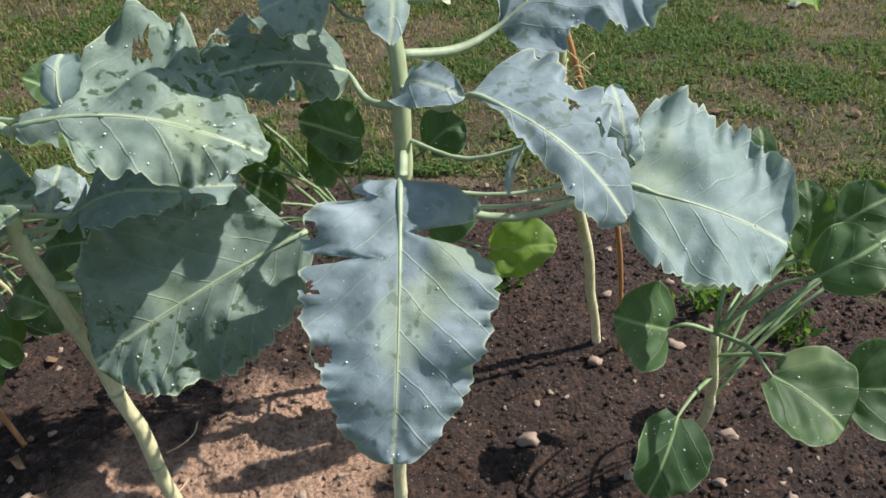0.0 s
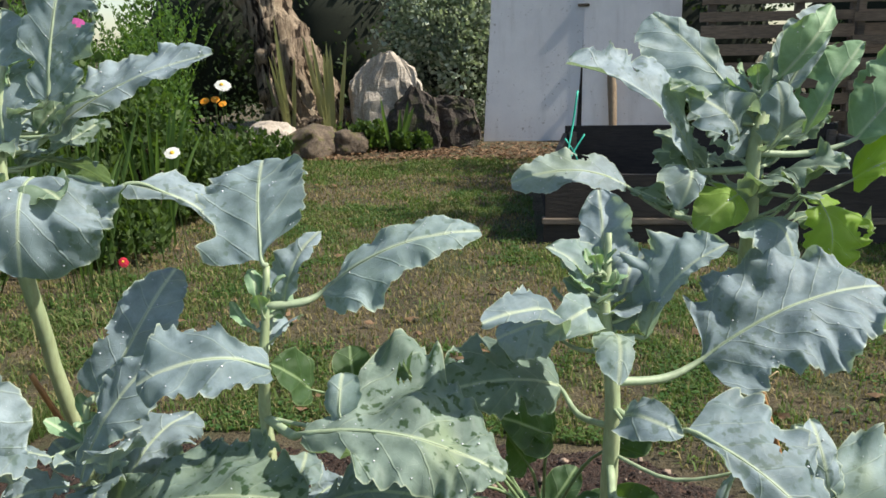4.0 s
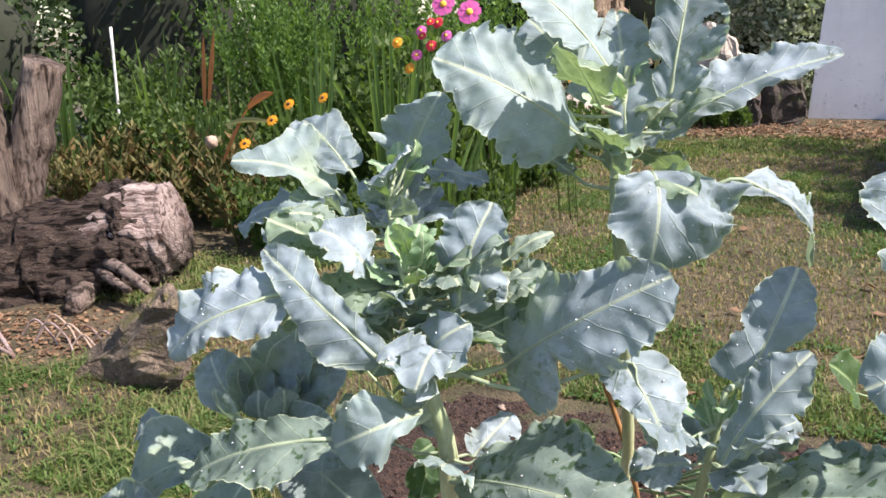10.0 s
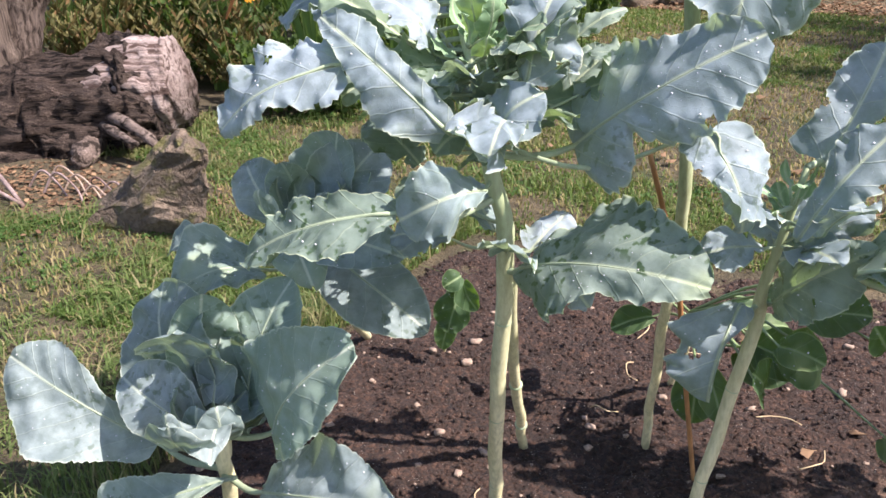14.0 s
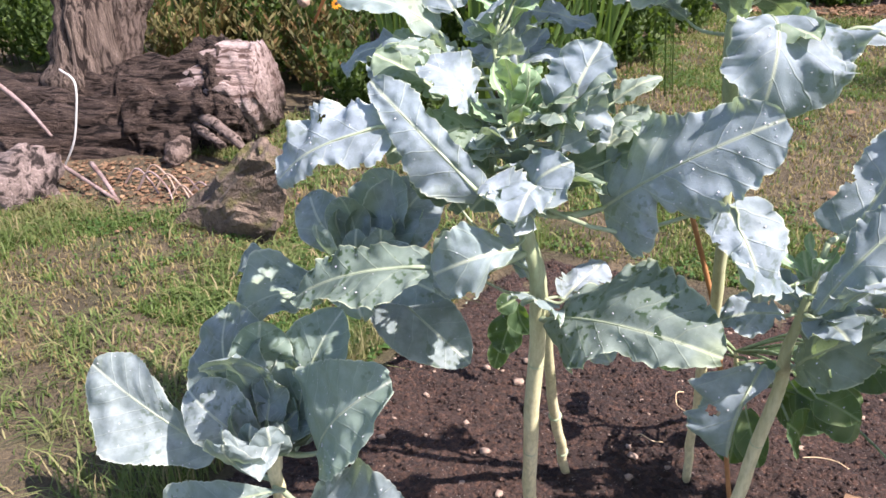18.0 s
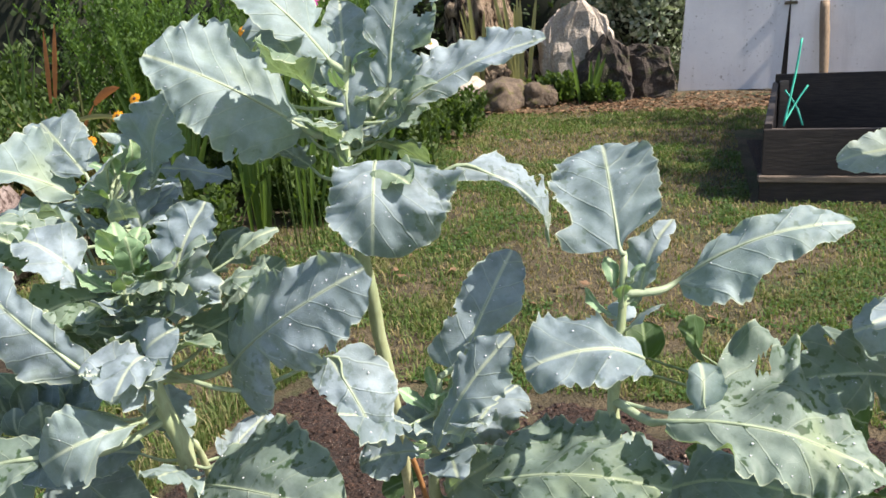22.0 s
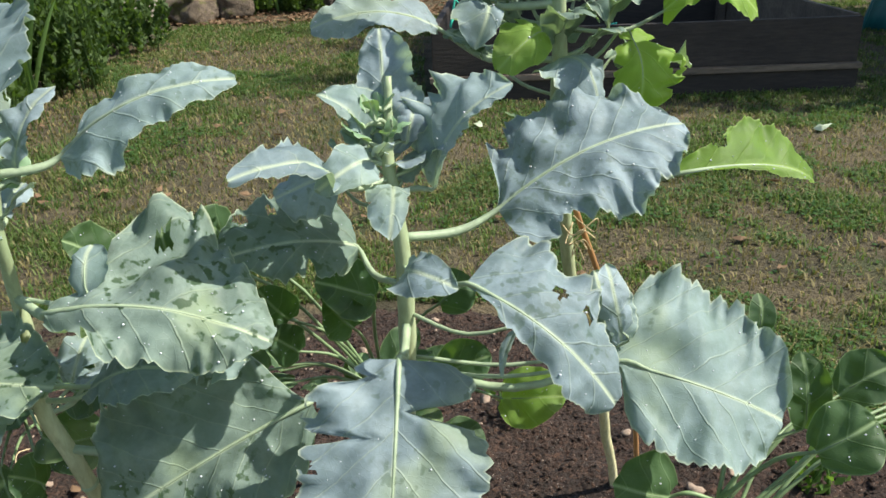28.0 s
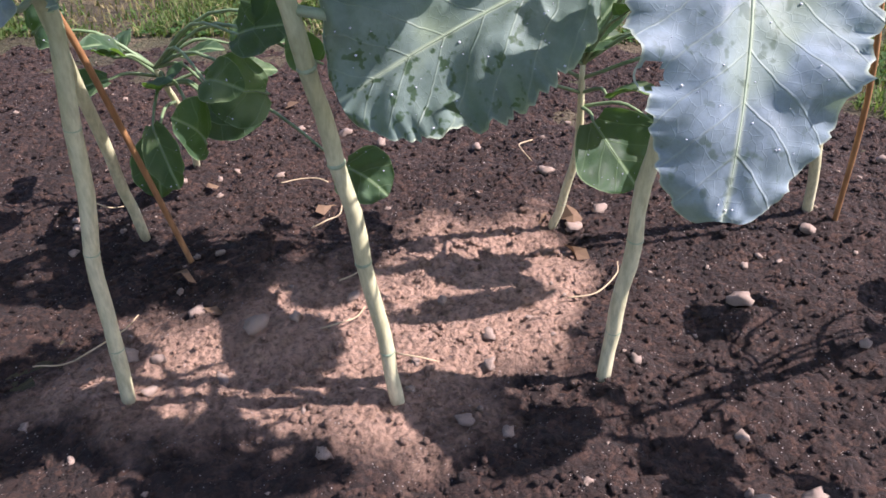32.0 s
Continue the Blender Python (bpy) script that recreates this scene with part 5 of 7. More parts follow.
leaf(plants["far"], "b", (0.188, 1.191, 1.161), (0.184, 1.154, 1.261), 0.068, (0.26, -0.91, -0.33), .02, skew=-0.06)
leaf(plants["far"], "b", (0.327, 1.118, 0.906), (0.575, 1.215, 0.854), 0.086, (0.5, -0.51, 0.69), .04, mat=GLOW_LEAF, shape=((0.03, 0.03, 0.03, 0.03, 0.04, 0.05, 0.06, 0.07, 0.06, 0.06), (0.14, 0.16, 0.18, 0.23, 0.28, 0.26, 0.25, 0.22, 0.21, 0.25)))

# sprouting plants lower in the bed
for key, foot, top, r in (("side sprout", (0.479, 1.193, 0.0), (0.364, 0.930, 0.490), 0.009), ("back sprout", (-0.146, 1.473, 0.0), (-0.12, 1.38, 0.40), 0.008),
                          ("low sprout", (-0.949, 1.716, 0.0), (-0.90, 1.50, 0.34), 0.008), ("weed", (-1.572, 1.635, 0.0), (-1.56, 1.60, 0.16), 0.004)):
    mid = (Vector(foot) + Vector(top)) / 2 + Vector((0.02, 0, 0))
    if key == "weed":
        plant(key, "weed", "small dark drooping weed growing in the soil", [[foot, mid, top]], [r, r * 0.7, r * 0.4], "", "weed")
    else:
        plant(key, "sprout_plant", "low brussels sprout plant with dark round pale-rimmed leaves", [[foot, mid, top]], [r, r, r * 0.6], "low sprout plants")

# leaves of the side sprout plant
leaf(plants["side sprout"], "d", (0.299, 0.936, 0.496), (0.216, 0.911, 0.542), 0.123, (0.47, -0.78, 0.42), .02)
leaf(plants["side sprout"], "d", (0.318, 0.899, 0.367), (0.268, 0.838, 0.279), 0.133, (0.29, -0.86, 0.43), .02)
leaf(plants["side sprout"], "d", (0.400, 0.826, 0.496), (0.473, 0.765, 0.455), 0.155, (0.12, -0.45, 0.89), .02)
leaf(plants["side sprout"], "d", (0.524, 0.850, 0.442), (0.592, 0.826, 0.457), 0.130, (-0.38, -0.65, 0.66), .02)
leaf(plants["side sprout"], "d", (0.460, 0.875, 0.610), (0.529, 0.875, 0.655), 0.096, (-0.35, -0.77, 0.53), .02)
leaf(plants["side sprout"], "d", (0.478, 0.948, 0.592), (0.472, 0.972, 0.698), 0.063, (-0.06, -0.97, 0.22), .02)
leaf(plants["side sprout"], "d", (0.568, 1.033, 0.586), (0.647, 1.033, 0.636), 0.082, (-0.40, -0.67, 0.63), .02)
leaf(plants["side sprout"], "d", (0.463, 1.094, 0.658), (0.468, 1.118, 0.714), 0.042, (-0.02, -0.92, 0.40), .02)
# leaves of the back sprout plant
leaf(plants["back sprout"], "d", (0.101, 1.312, 0.419), (0.205, 1.251, 0.461), 0.117, (-0.55, -0.46, 0.69), .02, mat=GLOW_LEAF)
leaf(plants["back sprout"], "d", (-0.008, 1.312, 0.475), (0.078, 1.276, 0.533), 0.098, (-0.58, -0.70, 0.43), .02)
leaf(plants["back sprout"], "d", (-0.007, 1.251, 0.652), (0.048, 1.251, 0.692), 0.083, (-0.35, -0.81, 0.48), .02)
leaf(plants["back sprout"], "d", (-0.114, 1.251, 0.667), (-0.200, 1.191, 0.729), 0.101, (0.70, -0.59, 0.40), .02)
leaf(plants["back sprout"], "d", (-0.154, 1.251, 0.611), (-0.191, 1.191, 0.697), 0.077, (0.66, -0.72, -0.22), .02)
leaf(plants["back sprout"], "d", (-0.099, 1.337, 0.316), (-0.023, 1.276, 0.227), 0.156, (0.17, -0.74, 0.65), .02)
leaf(plants["back sprout"], "d", (-0.271, 1.312, 0.600), (-0.311, 1.276, 0.677), 0.079, (0.58, -0.81, -0.08), .02)
leaf(plants["back sprout"], "d", (-0.260, 1.312, 0.535), (-0.299, 1.251, 0.609), 0.075, (0.82, -0.57, -0.04), .02)
leaf(plants["back sprout"], "d", (-0.379, 1.397, 0.715), (-0.416, 1.337, 0.788), 0.086, (0.93, -0.23, 0.28), .02)
leaf(plants["back sprout"], "d", (-0.472, 1.337, 0.724), (-0.482, 1.361, 0.785), 0.075, (0.30, -0.87, 0.39), .02)
leaf(plants["back sprout"], "d", (-0.537, 1.276, 0.734), (-0.583, 1.215, 0.806), 0.102, (0.90, -0.25, 0.37), .02)
# leaves of the low sprout plant
leaf(plants["low sprout"], "d", (-0.779, 1.422, 0.308), (-0.674, 1.361, 0.294), 0.126, (-0.27, -0.63, 0.73), .02)
leaf(plants["low sprout"], "d", (-0.861, 1.361, 0.270), (-0.855, 1.300, 0.178), 0.097, (0.04, -0.83, 0.55), .02)
leaf(plants["low sprout"], "d", (-0.507, 1.239, 0.279), (-0.432, 1.179, 0.264), 0.102, (-0.24, -0.51, 0.83), .02)
leaf(plants["low sprout"], "d", (-0.668, 1.300, 0.479), (-0.568, 1.264, 0.510), 0.116, (-0.42, -0.51, 0.75), .02)
leaf(plants["low sprout"], "d", (-1.101, 1.482, 0.411), (-1.037, 1.482, 0.453), 0.107, (-0.31, -0.82, 0.48), .02)
leaf(plants["low sprout"], "d", (-0.535, 1.239, 0.458), (-0.566, 1.215, 0.511), 0.059, (0.49, -0.87, -0.11), .02)
leaf(plants["low sprout"], "d", (-0.590, 1.361, 0.485), (-0.655, 1.300, 0.533), 0.105, (0.76, -0.55, 0.33), .02)
leaf(plants["low sprout"], "d", (-0.636, 1.300, 0.384), (-0.719, 1.239, 0.407), 0.117, (0.61, -0.65, 0.45), .02)
leaf(plants["low sprout"], "d", (-0.728, 1.239, 0.324), (-0.750, 1.179, 0.394), 0.101, (0.97, -0.17, 0.16), .02)
leaf(plants["low sprout"], "d", (-0.751, 1.361, 0.357), (-0.645, 1.300, 0.358), 0.112, (-0.33, -0.57, 0.75), .02)
leaf(plants["low sprout"], "d", (-0.839, 1.300, 0.321), (-0.792, 1.239, 0.233), 0.067, (-0.20, -0.85, 0.48), .02)
leaf(plants["low sprout"], "d", (-0.712, 1.239, 0.428), (-0.635, 1.179, 0.439), 0.075, (-0.50, -0.52, 0.69), .02)
# leaves of the weed plant
leaf(plants["weed"], "d", (-1.497, 1.580, 0.242), (-1.519, 1.543, 0.138), 0.104, (-0.00, -0.94, 0.34), .02)
leaf(plants["weed"], "d", (-1.516, 1.580, 0.188), (-1.538, 1.543, 0.082), 0.061, (0.13, -0.94, 0.30), .02)
leaf(plants["weed"], "d", (-1.488, 1.580, 0.277), (-1.436, 1.543, 0.220), 0.070, (-0.26, -0.90, 0.35), .02)
leaf(plants["weed"], "d", (-1.495, 1.580, 0.293), (-1.530, 1.543, 0.272), 0.061, (0.37, -0.70, 0.61), .02)


def young_head(who, centre, size, count, seed):
    """Small upright leaves packed round the growing tip."""
    rnd = random.Random(seed)
    c = Vector(centre)
    for k in range(count):
        a = k * 2.4 + rnd.uniform(-0.3, 0.3)
        f = k / count
        out = Vector((math.cos(a), math.sin(a), 0))
        b = c + out * size * 0.12 + Vector((0, 0, size * (0.5 - 0.9 * f)))
        d = (out * (0.5 + 0.85 * f) + Vector((rnd.uniform(-0.35, 0.35), rnd.uniform(-0.35, 0.35), 0)) + Vector((0, 0, 1.0 - 0.55 * f))).normalized()
        long = size * rnd.uniform(0.42, 0.7) * (0.55 + 0.6 * f)
        leaf(who, "b", b, b + d * long, long * rnd.uniform(0.5, 0.78), (out * -0.5 + Vector((0, -0.15, 0.8)))[:], rnd.uniform(-0.01, 0.012), YOUNG_LEAF if f < 0.55 else LEAF, 300)


def filler(who, centre, reach, count, size, seed, out_from=None, mat=None):
    """Further overlapping leaves that fill a plant's crown."""
    rnd = random.Random(seed)
    c = Vector(centre)
    for k in range(count):
        a = k * 2.4 + rnd.uniform(-0.4, 0.4)
        z = rnd.uniform(-1, 0.9)
        out = Vector((math.cos(a), math.sin(a) * 0.8, 0))
        b = c + Vector((out.x * reach[0], out.y * reach[1], z * reach[2])) * rnd.uniform(0.2, 0.75)
        d = (out + Vector((0, 0, rnd.uniform(-0.35, 0.9)))).normalized()
        long = size * rnd.uniform(0.6, 1.25)
        face = Vector((rnd.uniform(-0.3, 0.4), rnd.uniform(-0.6, 0.0), 0.9)) - d * 0.3
        leaf(who, "d" if mat is DARK_LEAF else "b", b, b + d * long, long * rnd.uniform(0.6, 0.9), face[:], rnd.uniform(0.0, 0.02), mat, 500)


def rosette(who, centre, size, count, seed):
    """Cupped leaves closing round the heart of a cauliflower."""
    rnd = random.Random(seed)
    c = Vector(centre)
    for k in range(count):
        a = k * 2.4 + rnd.uniform(-0.3, 0.3)
        f = (k + 1) / count
        out = Vector((math.cos(a), math.sin(a), 0))
        b = c + out * size * (0.12 + 0.25 * f)
        d = (out * (0.05 + 0.55 * f) + Vector((0, 0, 1.0 - 0.25 * f))).normalized()
        long = size * rnd.uniform(0.8, 1.1) * (0.6 + 0.5 * f)
        leaf(who, "c", b, b + d * long, long * rnd.uniform(0.7, 0.9), (Vector((0, 0, 0.5)) - out)[:], -0.02, None, 500)


rosette(plants["front cabbage"], (-1.586, 0.680, 0.372), 0.12, 11, 41)
rosette(plants["back cabbage"], (-1.572, 1.000, 0.644), 0.12, 9, 42)
filler(plants["leafy"], (-1.17, 0.88, 0.95), (0.2, 0.16, 0.2), 34, 0.105, 11, mat=OLD_LEAF)
filler(plants["leafy"], (-1.34, 1.02, 1.06), (0.16, 0.12, 0.12), 10, 0.13, 12)
filler(plants["tall"], (-0.92, 1.1, 1.18), (0.15, 0.13, 0.16), 13, 0.12, 13, mat=OLD_LEAF)
filler(plants["heading"], (-0.08, 1.0, 0.96), (0.10, 0.09, 0.09), 6, 0.085, 14)
filler(plants["far"], (0.17, 1.24, 1.15), (0.16, 0.12, 0.18), 12, 0.11, 15, mat=OLD_LEAF)
filler(plants["slim"], (-0.73, 0.9, 0.76), (0.12, 0.10, 0.12), 9, 0.11, 16)
filler(plants["middle"], (-0.47, 0.88, 0.72), (0.14, 0.10, 0.14), 7, 0.12, 17)
filler(plants["leafy"], (-1.13, 0.86, 0.72), (0.14, 0.12, 0.08), 6, 0.11, 18)
filler(plants["back sprout"], (-0.18, 1.36, 0.42), (0.26, 0.14, 0.16), 14, 0.095, 19, mat=DARK_LEAF)
filler(plants["low sprout"], (-0.9, 1.48, 0.36), (0.26, 0.16, 0.14), 10, 0.095, 20, mat=DARK_LEAF)
filler(plants["side sprout"], (0.66, 1.15, 0.50), (0.22, 0.14, 0.12), 6, 0.095, 21, mat=DARK_LEAF)
young_head(plants["heading"], (-0.078, 0.975, 1.005), 0.085, 15, 1)
young_head(plants["leafy"], (-1.17, 0.85, 0.99), 0.14, 24, 2)
young_head(plants["leafy"], (-1.24, 0.95, 1.10), 0.13, 14, 3)
young_head(plants["far"], (0.18, 1.24, 1.22), 0.10, 12, 4)
young_head(plants["tall"], (-0.915, 1.09, 1.22), 0.11, 9, 5)
young_head(plants["middle"], (-0.485, 0.885, 0.98), 0.10, 8, 6)
young_head(plants["slim"], (-0.735, 0.90, 0.80), 0.11, 11, 7)

# canes with their ties
cane = thing("garden_cane", "slanting orange bamboo cane pushed into the soil", "cane", "canes", at=(-0.826, 1.331, 0))
tube("shaft", [(-0.826, 1.331, -0.05), (-0.885, 1.270, 0.357), (-0.910, 1.220, 0.558), (-0.970, 1.150, 0.806)], [0.0055, 0.0055, 0.005], CANE, cane)
cane = thing("garden_cane", "upright orange cane tied to a stem with raffia", "cane", "canes", at=(0.432, 1.509, 0))
tube("shaft", [(0.432, 1.509, -0.05), (0.36, 1.40, 0.4), (0.204, 1.270, 0.841)], [0.0055, 0.0055, 0.005], CANE, cane)
for k in range(4):
    c = Vector((0.223, 1.250, 0.760))
    tube("raffia_tie", [c + Vector(((0.012 + 0.006 * k) * math.cos(a + k), 0.016 * math.sin(a + k), 0.014 * (k - 1.5) + 0.016 * math.sin(2 * a + k))) for a in (0, 1.3, 2.6, 3.9, 5.2)], [0.0012, 0.0008], RAFFIA, cane, "pale raffia tie")
rnd = random.Random(21)
for k in range(16):
    x, y = rnd.uniform(-1.3, 0.2), rnd.uniform(1.0, 2.1)
    a, l = rnd.uniform(0, 6.3), rnd.uniform(0.05, 0.16)
    p = [(x + l * f * math.cos(a + f), y + l * f * math.sin(a + f), soil_height(x + l * f * math.cos(a + f), y + l * f * math.sin(a + f)) + 0.006 + 0.012 * math.sin(3 * f)) for f in (0, 0.35, 0.7, 1)]
    tagged(tube("dry_twig", p, [0.0016, 0.0012], RAFFIA, sides=5), "thin dry twig lying on the soil", "twig", "twigs on the soil")
for k in range(9):
    v, f = LITTER[k % 5]
    x, y = rnd.uniform(-1.5, 0.3), rnd.uniform(1.0, 2.0)
    ob = link("dead_leaf", mesh("dead_leaf", (v * rnd.uniform(0.02, 0.035)).tolist(), f.tolist()), DRY, smooth=False)
    ob.matrix_world = pose(x, y, soil_height(x, y) + 0.012, rnd.uniform(-20, 20), rnd.uniform(-20, 20), rnd.uniform(0, 360))
    tagged(ob, "dry brown leaf scrap on the soil", "leaf", "leaf scraps on the soil")

for k, (x, y) in enumerate(((-1.767, 3.556), (-1.231, 3.606), (-1.051, 3.293), (-0.858, 4.521), (-0.371, 3.195), (-1.280, 3.684), (-1.844, 3.658), (-0.851, 3.572))):
    v, f = LITTER[k % 5]
    ob = link("fallen_leaf", mesh("fallen_leaf", (v * (0.05 if k == 4 else 0.032)).tolist(), f.tolist()), DRY, smooth=False)
    ob.matrix_world = pose(x, y, lift(y) + 0.03, 12, 8, 50 * k)
    tagged(ob, "large curled beige leaf on the grass" if k == 4 else "curled beige leaf scrap on the grass", "leaf", "fallen leaves on the lawn")
for k, (x, y) in enumerate(((2.112, 4.264), (0.278, 4.560), (0.473, 4.739))):
    v, f = LITTER[k + 1]
    ob = link("leaf_scrap", mesh("leaf_scrap", (v * 0.05).tolist(), f.tolist()), LEAF, smooth=False)
    ob.matrix_world = pose(x, y, lift(y) + 0.035, 10, -8, 70 * k)
    tagged(ob, "pale torn piece of broccoli leaf on the grass", "leaf", "torn leaf pieces")

# ---- old trunk, logs and stone on the grass ----
trunk = thing("fallen_log", "weathered fallen trunk with furrowed bark and a broken stub", "log", at=(-4.1, 2.9, 0))
A, B, C, D = Vector((-3.993, 3.250, 0.276)), Vector((-4.511, 3.050, 0.142)), Vector((-4.940, 2.750, 0.029)), Vector((-6.560, 2.200, -0.291))
low = Vector((0.02, -0.04, -0.07))
A, B, C = A + low, B + low, C + low
G = A + (A - B).normalized() * 0.16
tube("log_body", [D, C, B, B + (G - B) * 0.6, G - (G - B) * 0.08], [0.45, 0.45, 0.42, 0.375, 0.30], BARK, trunk, sides=96, steps=22, rough=0.22, seed=3, ridge=0.2)
U = Vector((0.03, 0, 0.105))
tube("bare_end", [B + (G - B) * 0.25 + U * 0.2, B + (G - B) * 0.5 + U * 0.9, B + (G - B) * 0.8 + U, G + U * 0.9], [0.24, 0.27, 0.265, 0.22], LOG_WOOD, trunk, "bare split grey wood where the bark has gone", sides=64, steps=12, rough=0.14, seed=5, ridge=0.14)
tube("broken_stub", [(-4.753, 3.000, 0.352), (-4.635, 3.050, 0.713), (-4.431, 3.100, 1.250)], [0.14, 0.115, 0.095], STUB, trunk, "upright broken stub of grey wood", sides=40, steps=10, rough=0.22, seed=8, ridge=0.14)
tube("leaning_limb", [(-4.841, 2.850, 0.206), (-4.792, 2.900, 0.697), (-4.908, 3.000, 1.249), (-4.994, 3.100, 1.731)], [0.26, 0.17, 0.13, 0.12], TRUNK_BARK, trunk, "upright limb with ridged brown bark", sides=48, steps=9, rough=0.2, seed=11, ridge=0.14)
tube("root_knob", [(-4.068, 2.850, 0.076), (-3.975, 2.680, 0.062), (-3.923, 2.600, 0.059)], [0.07, 0.06, 0.035], ROOT, trunk, "sawn root knob", sides=16, steps=5, rough=0.4, seed=2)
tube("root", [(-4.007, 2.900, 0.227), (-3.739, 2.800, 0.202), (-3.572, 2.750, 0.146), (-3.464, 2.700, 0.085)], [0.035, 0.03, 0.024, 0.012], ROOT, trunk, sides=10, rough=0.3, seed=4)
tube("root", [(-4.018, 2.880, 0.169), (-3.776, 2.750, 0.165), (-3.638, 2.700, 0.150)], [0.03, 0.022, 0.012], ROOT, trunk, sides=10, rough=0.3, seed=6)
for k, pts in enumerate(([(-4.474, 2.200, 0.164), (-4.143, 2.150, 0.109), (-3.764, 2.100, 0.030)], [(-4.836, 2.300, 0.453), (-4.542, 2.250, 0.363), (-4.293, 2.200, 0.246)], [(-4.168, 2.300, 0.093), (-3.968, 2.200, 0.079), (-3.748, 2.100, 0.019)])):
    tagged(tube("dead_branch", pts, [0.014, 0.011, 0.008], WOOD, sides=7, rough=0.2), "thin grey dead branch leaning on the log", "branch", "dead branches")
for k in range(7):
    x0, y0 = -3.95 + 0.07 * k, 2.30 + 0.05 * math.sin(2.1 * k)
    p = [(x0, y0, 0.01), (x0 + 0.07, y0 + 0.03, 0.10 + 0.02 * math.sin(k)), (x0 + 0.19, y0 + 0.02 * math.sin(k), 0.07), (x0 + 0.27, y0 - 0.02, 0.01)]
    tagged(tube("dry_stalk", p, [0.006, 0.005, 0.004], PEBBLE if k % 2 else WOOD, sides=6), "arched dry stalk lying before the log", "stalk", "dry stalks by the log")
tagged(tube("plastic_cord", [(-4.242, 2.280, 0.564), (-4.120, 2.260, 0.514), (-4.130, 2.240, 0.355), (-4.167, 2.220, 0.215), (-4.274, 2.200, 0.060)], [0.005, 0.005], WIRE, sides=7), "bent white plastic cord hanging over the log", "cord")
split = thing("split_log", "short split log of grey grained wood lying on the grass", "log", at=(-4.3, 1.9, 0))
E1, E2 = Vector((-4.140, 1.950, 0.091)), Vector((-5.081, 1.900, -0.040))
tube("log_body", [E2, (E1 + E2) / 2, E1], [0.19, 0.19, 0.17], SPLIT, split, sides=40, steps=8, rough=0.35, seed=14, ridge=0.25)
def wedge_rock(name, corners, depth, seed, rough, slant=0.25):
    """Broken stone: flat faces between corners, roughened."""
    bm = bmesh.new()
    for c in corners:
        for d in (0.0, depth):
            bm.verts.new(Vector(c) + Vector((slant * d, d, 0.0)) + Vector((0, 0.4 * d if d == 0 else 0, -0.15 * d)))
    bmesh.ops.convex_hull(bm, input=bm.verts[:])
    bmesh.ops.triangulate(bm, faces=bm.faces[:])
    for k in range(3):
        bmesh.ops.subdivide_edges(bm, edges=bm.edges[:], cuts=1, use_grid_fill=True, smooth=0.12)
    for v in bm.verts:
        v.co += Vector((noise.noise(v.co * 9 + Vector((seed, 0, 0))), noise.noise(v.co * 9 + Vector((0, seed, 0))), noise.noise(v.co * 9 + Vector((0, 0, seed))))) * rough
        v.co += Vector((noise.noise(v.co * 25), noise.noise(v.co * 25 + Vector((5, 0, 0))), noise.noise(v.co * 25 + Vector((0, 5, 0))))) * rough * 0.45
    return bm


tagged(part("mossy_stone", wedge_rock("mossy_stone", [(-2.84, 2.10, 0.40), (-2.745, 2.10, 0.36), (-2.72, 2.08, 0.25), (-2.80, 2.05, -0.02), (-3.30, 2.05, -0.05), (-3.335, 2.05, 0.0), (-3.19, 2.10, 0.13), (-2.99, 2.10, 0.29)], 0.2, 4.0, 0.045, -0.85), STONE, smooth=False), "rough wedge of brown stone with moss, on the grass", "stone")

# ---- far side: rocks, boards, planter and fence ----
for (x, y, z), s, mat, k, text in (((-3.007, 9.300, 0.667), (0.30, 0.22, 0.24), PALE_STONE, 1, "pale rounded edging stone"), ((-2.490, 9.200, 0.498), (0.42, 0.26, 0.20), STONE, 2, "flat brown edging stone"),
                                  ((-2.111, 9.350, 0.468), (0.22, 0.2, 0.16), STONE, 3, "small brown edging stone")):
    ob = link("boulder" if s[2] > 0.3 else "edging_stone", rock_mesh("stone", s, k, 0.32, 4, 0.3), mat)
    ob.matrix_world = pose(x, y, s[2] * 0.62, 0, 0, 40 * k)
    tagged(ob, text, "rock", "rocks along the flower bed")

for corners, depth, mat, seed, text in (
        ([(-2.14, 9.95, 0.97), (-1.92, 9.95, 1.22), (-1.64, 9.95, 1.31), (-1.39, 9.95, 1.10), (-1.30, 9.95, 0.92), (-1.33, 9.9, 0.15), (-2.10, 9.9, 0.15)], 0.5, PALE_STONE, 7.0, "large pale angular boulder among the strap leaves"),
        ([(-1.62, 9.62, 0.60), (-1.36, 9.62, 0.91), (-1.10, 9.62, 0.78), (-1.06, 9.6, 0.15), (-1.66, 9.6, 0.15)], 0.3, DARK_STONE, 3.0, "dark angular rock in front of the pale boulder"),
        ([(-1.12, 9.80, 0.74), (-0.98, 9.80, 0.79), (-0.68, 9.80, 0.74), (-0.58, 9.78, 0.45), (-0.60, 9.78, 0.15), (-1.12, 9.78, 0.15)], 0.4, DARK_STONE, 5.0, "grey-brown flat-topped rock beside the white boards")):
    slab = part("boulder", wedge_rock("boulder", corners, depth, seed, 0.05, -0.2), mat, smooth=False)
    tagged(slab, text, "rock", "rocks along the flower bed")

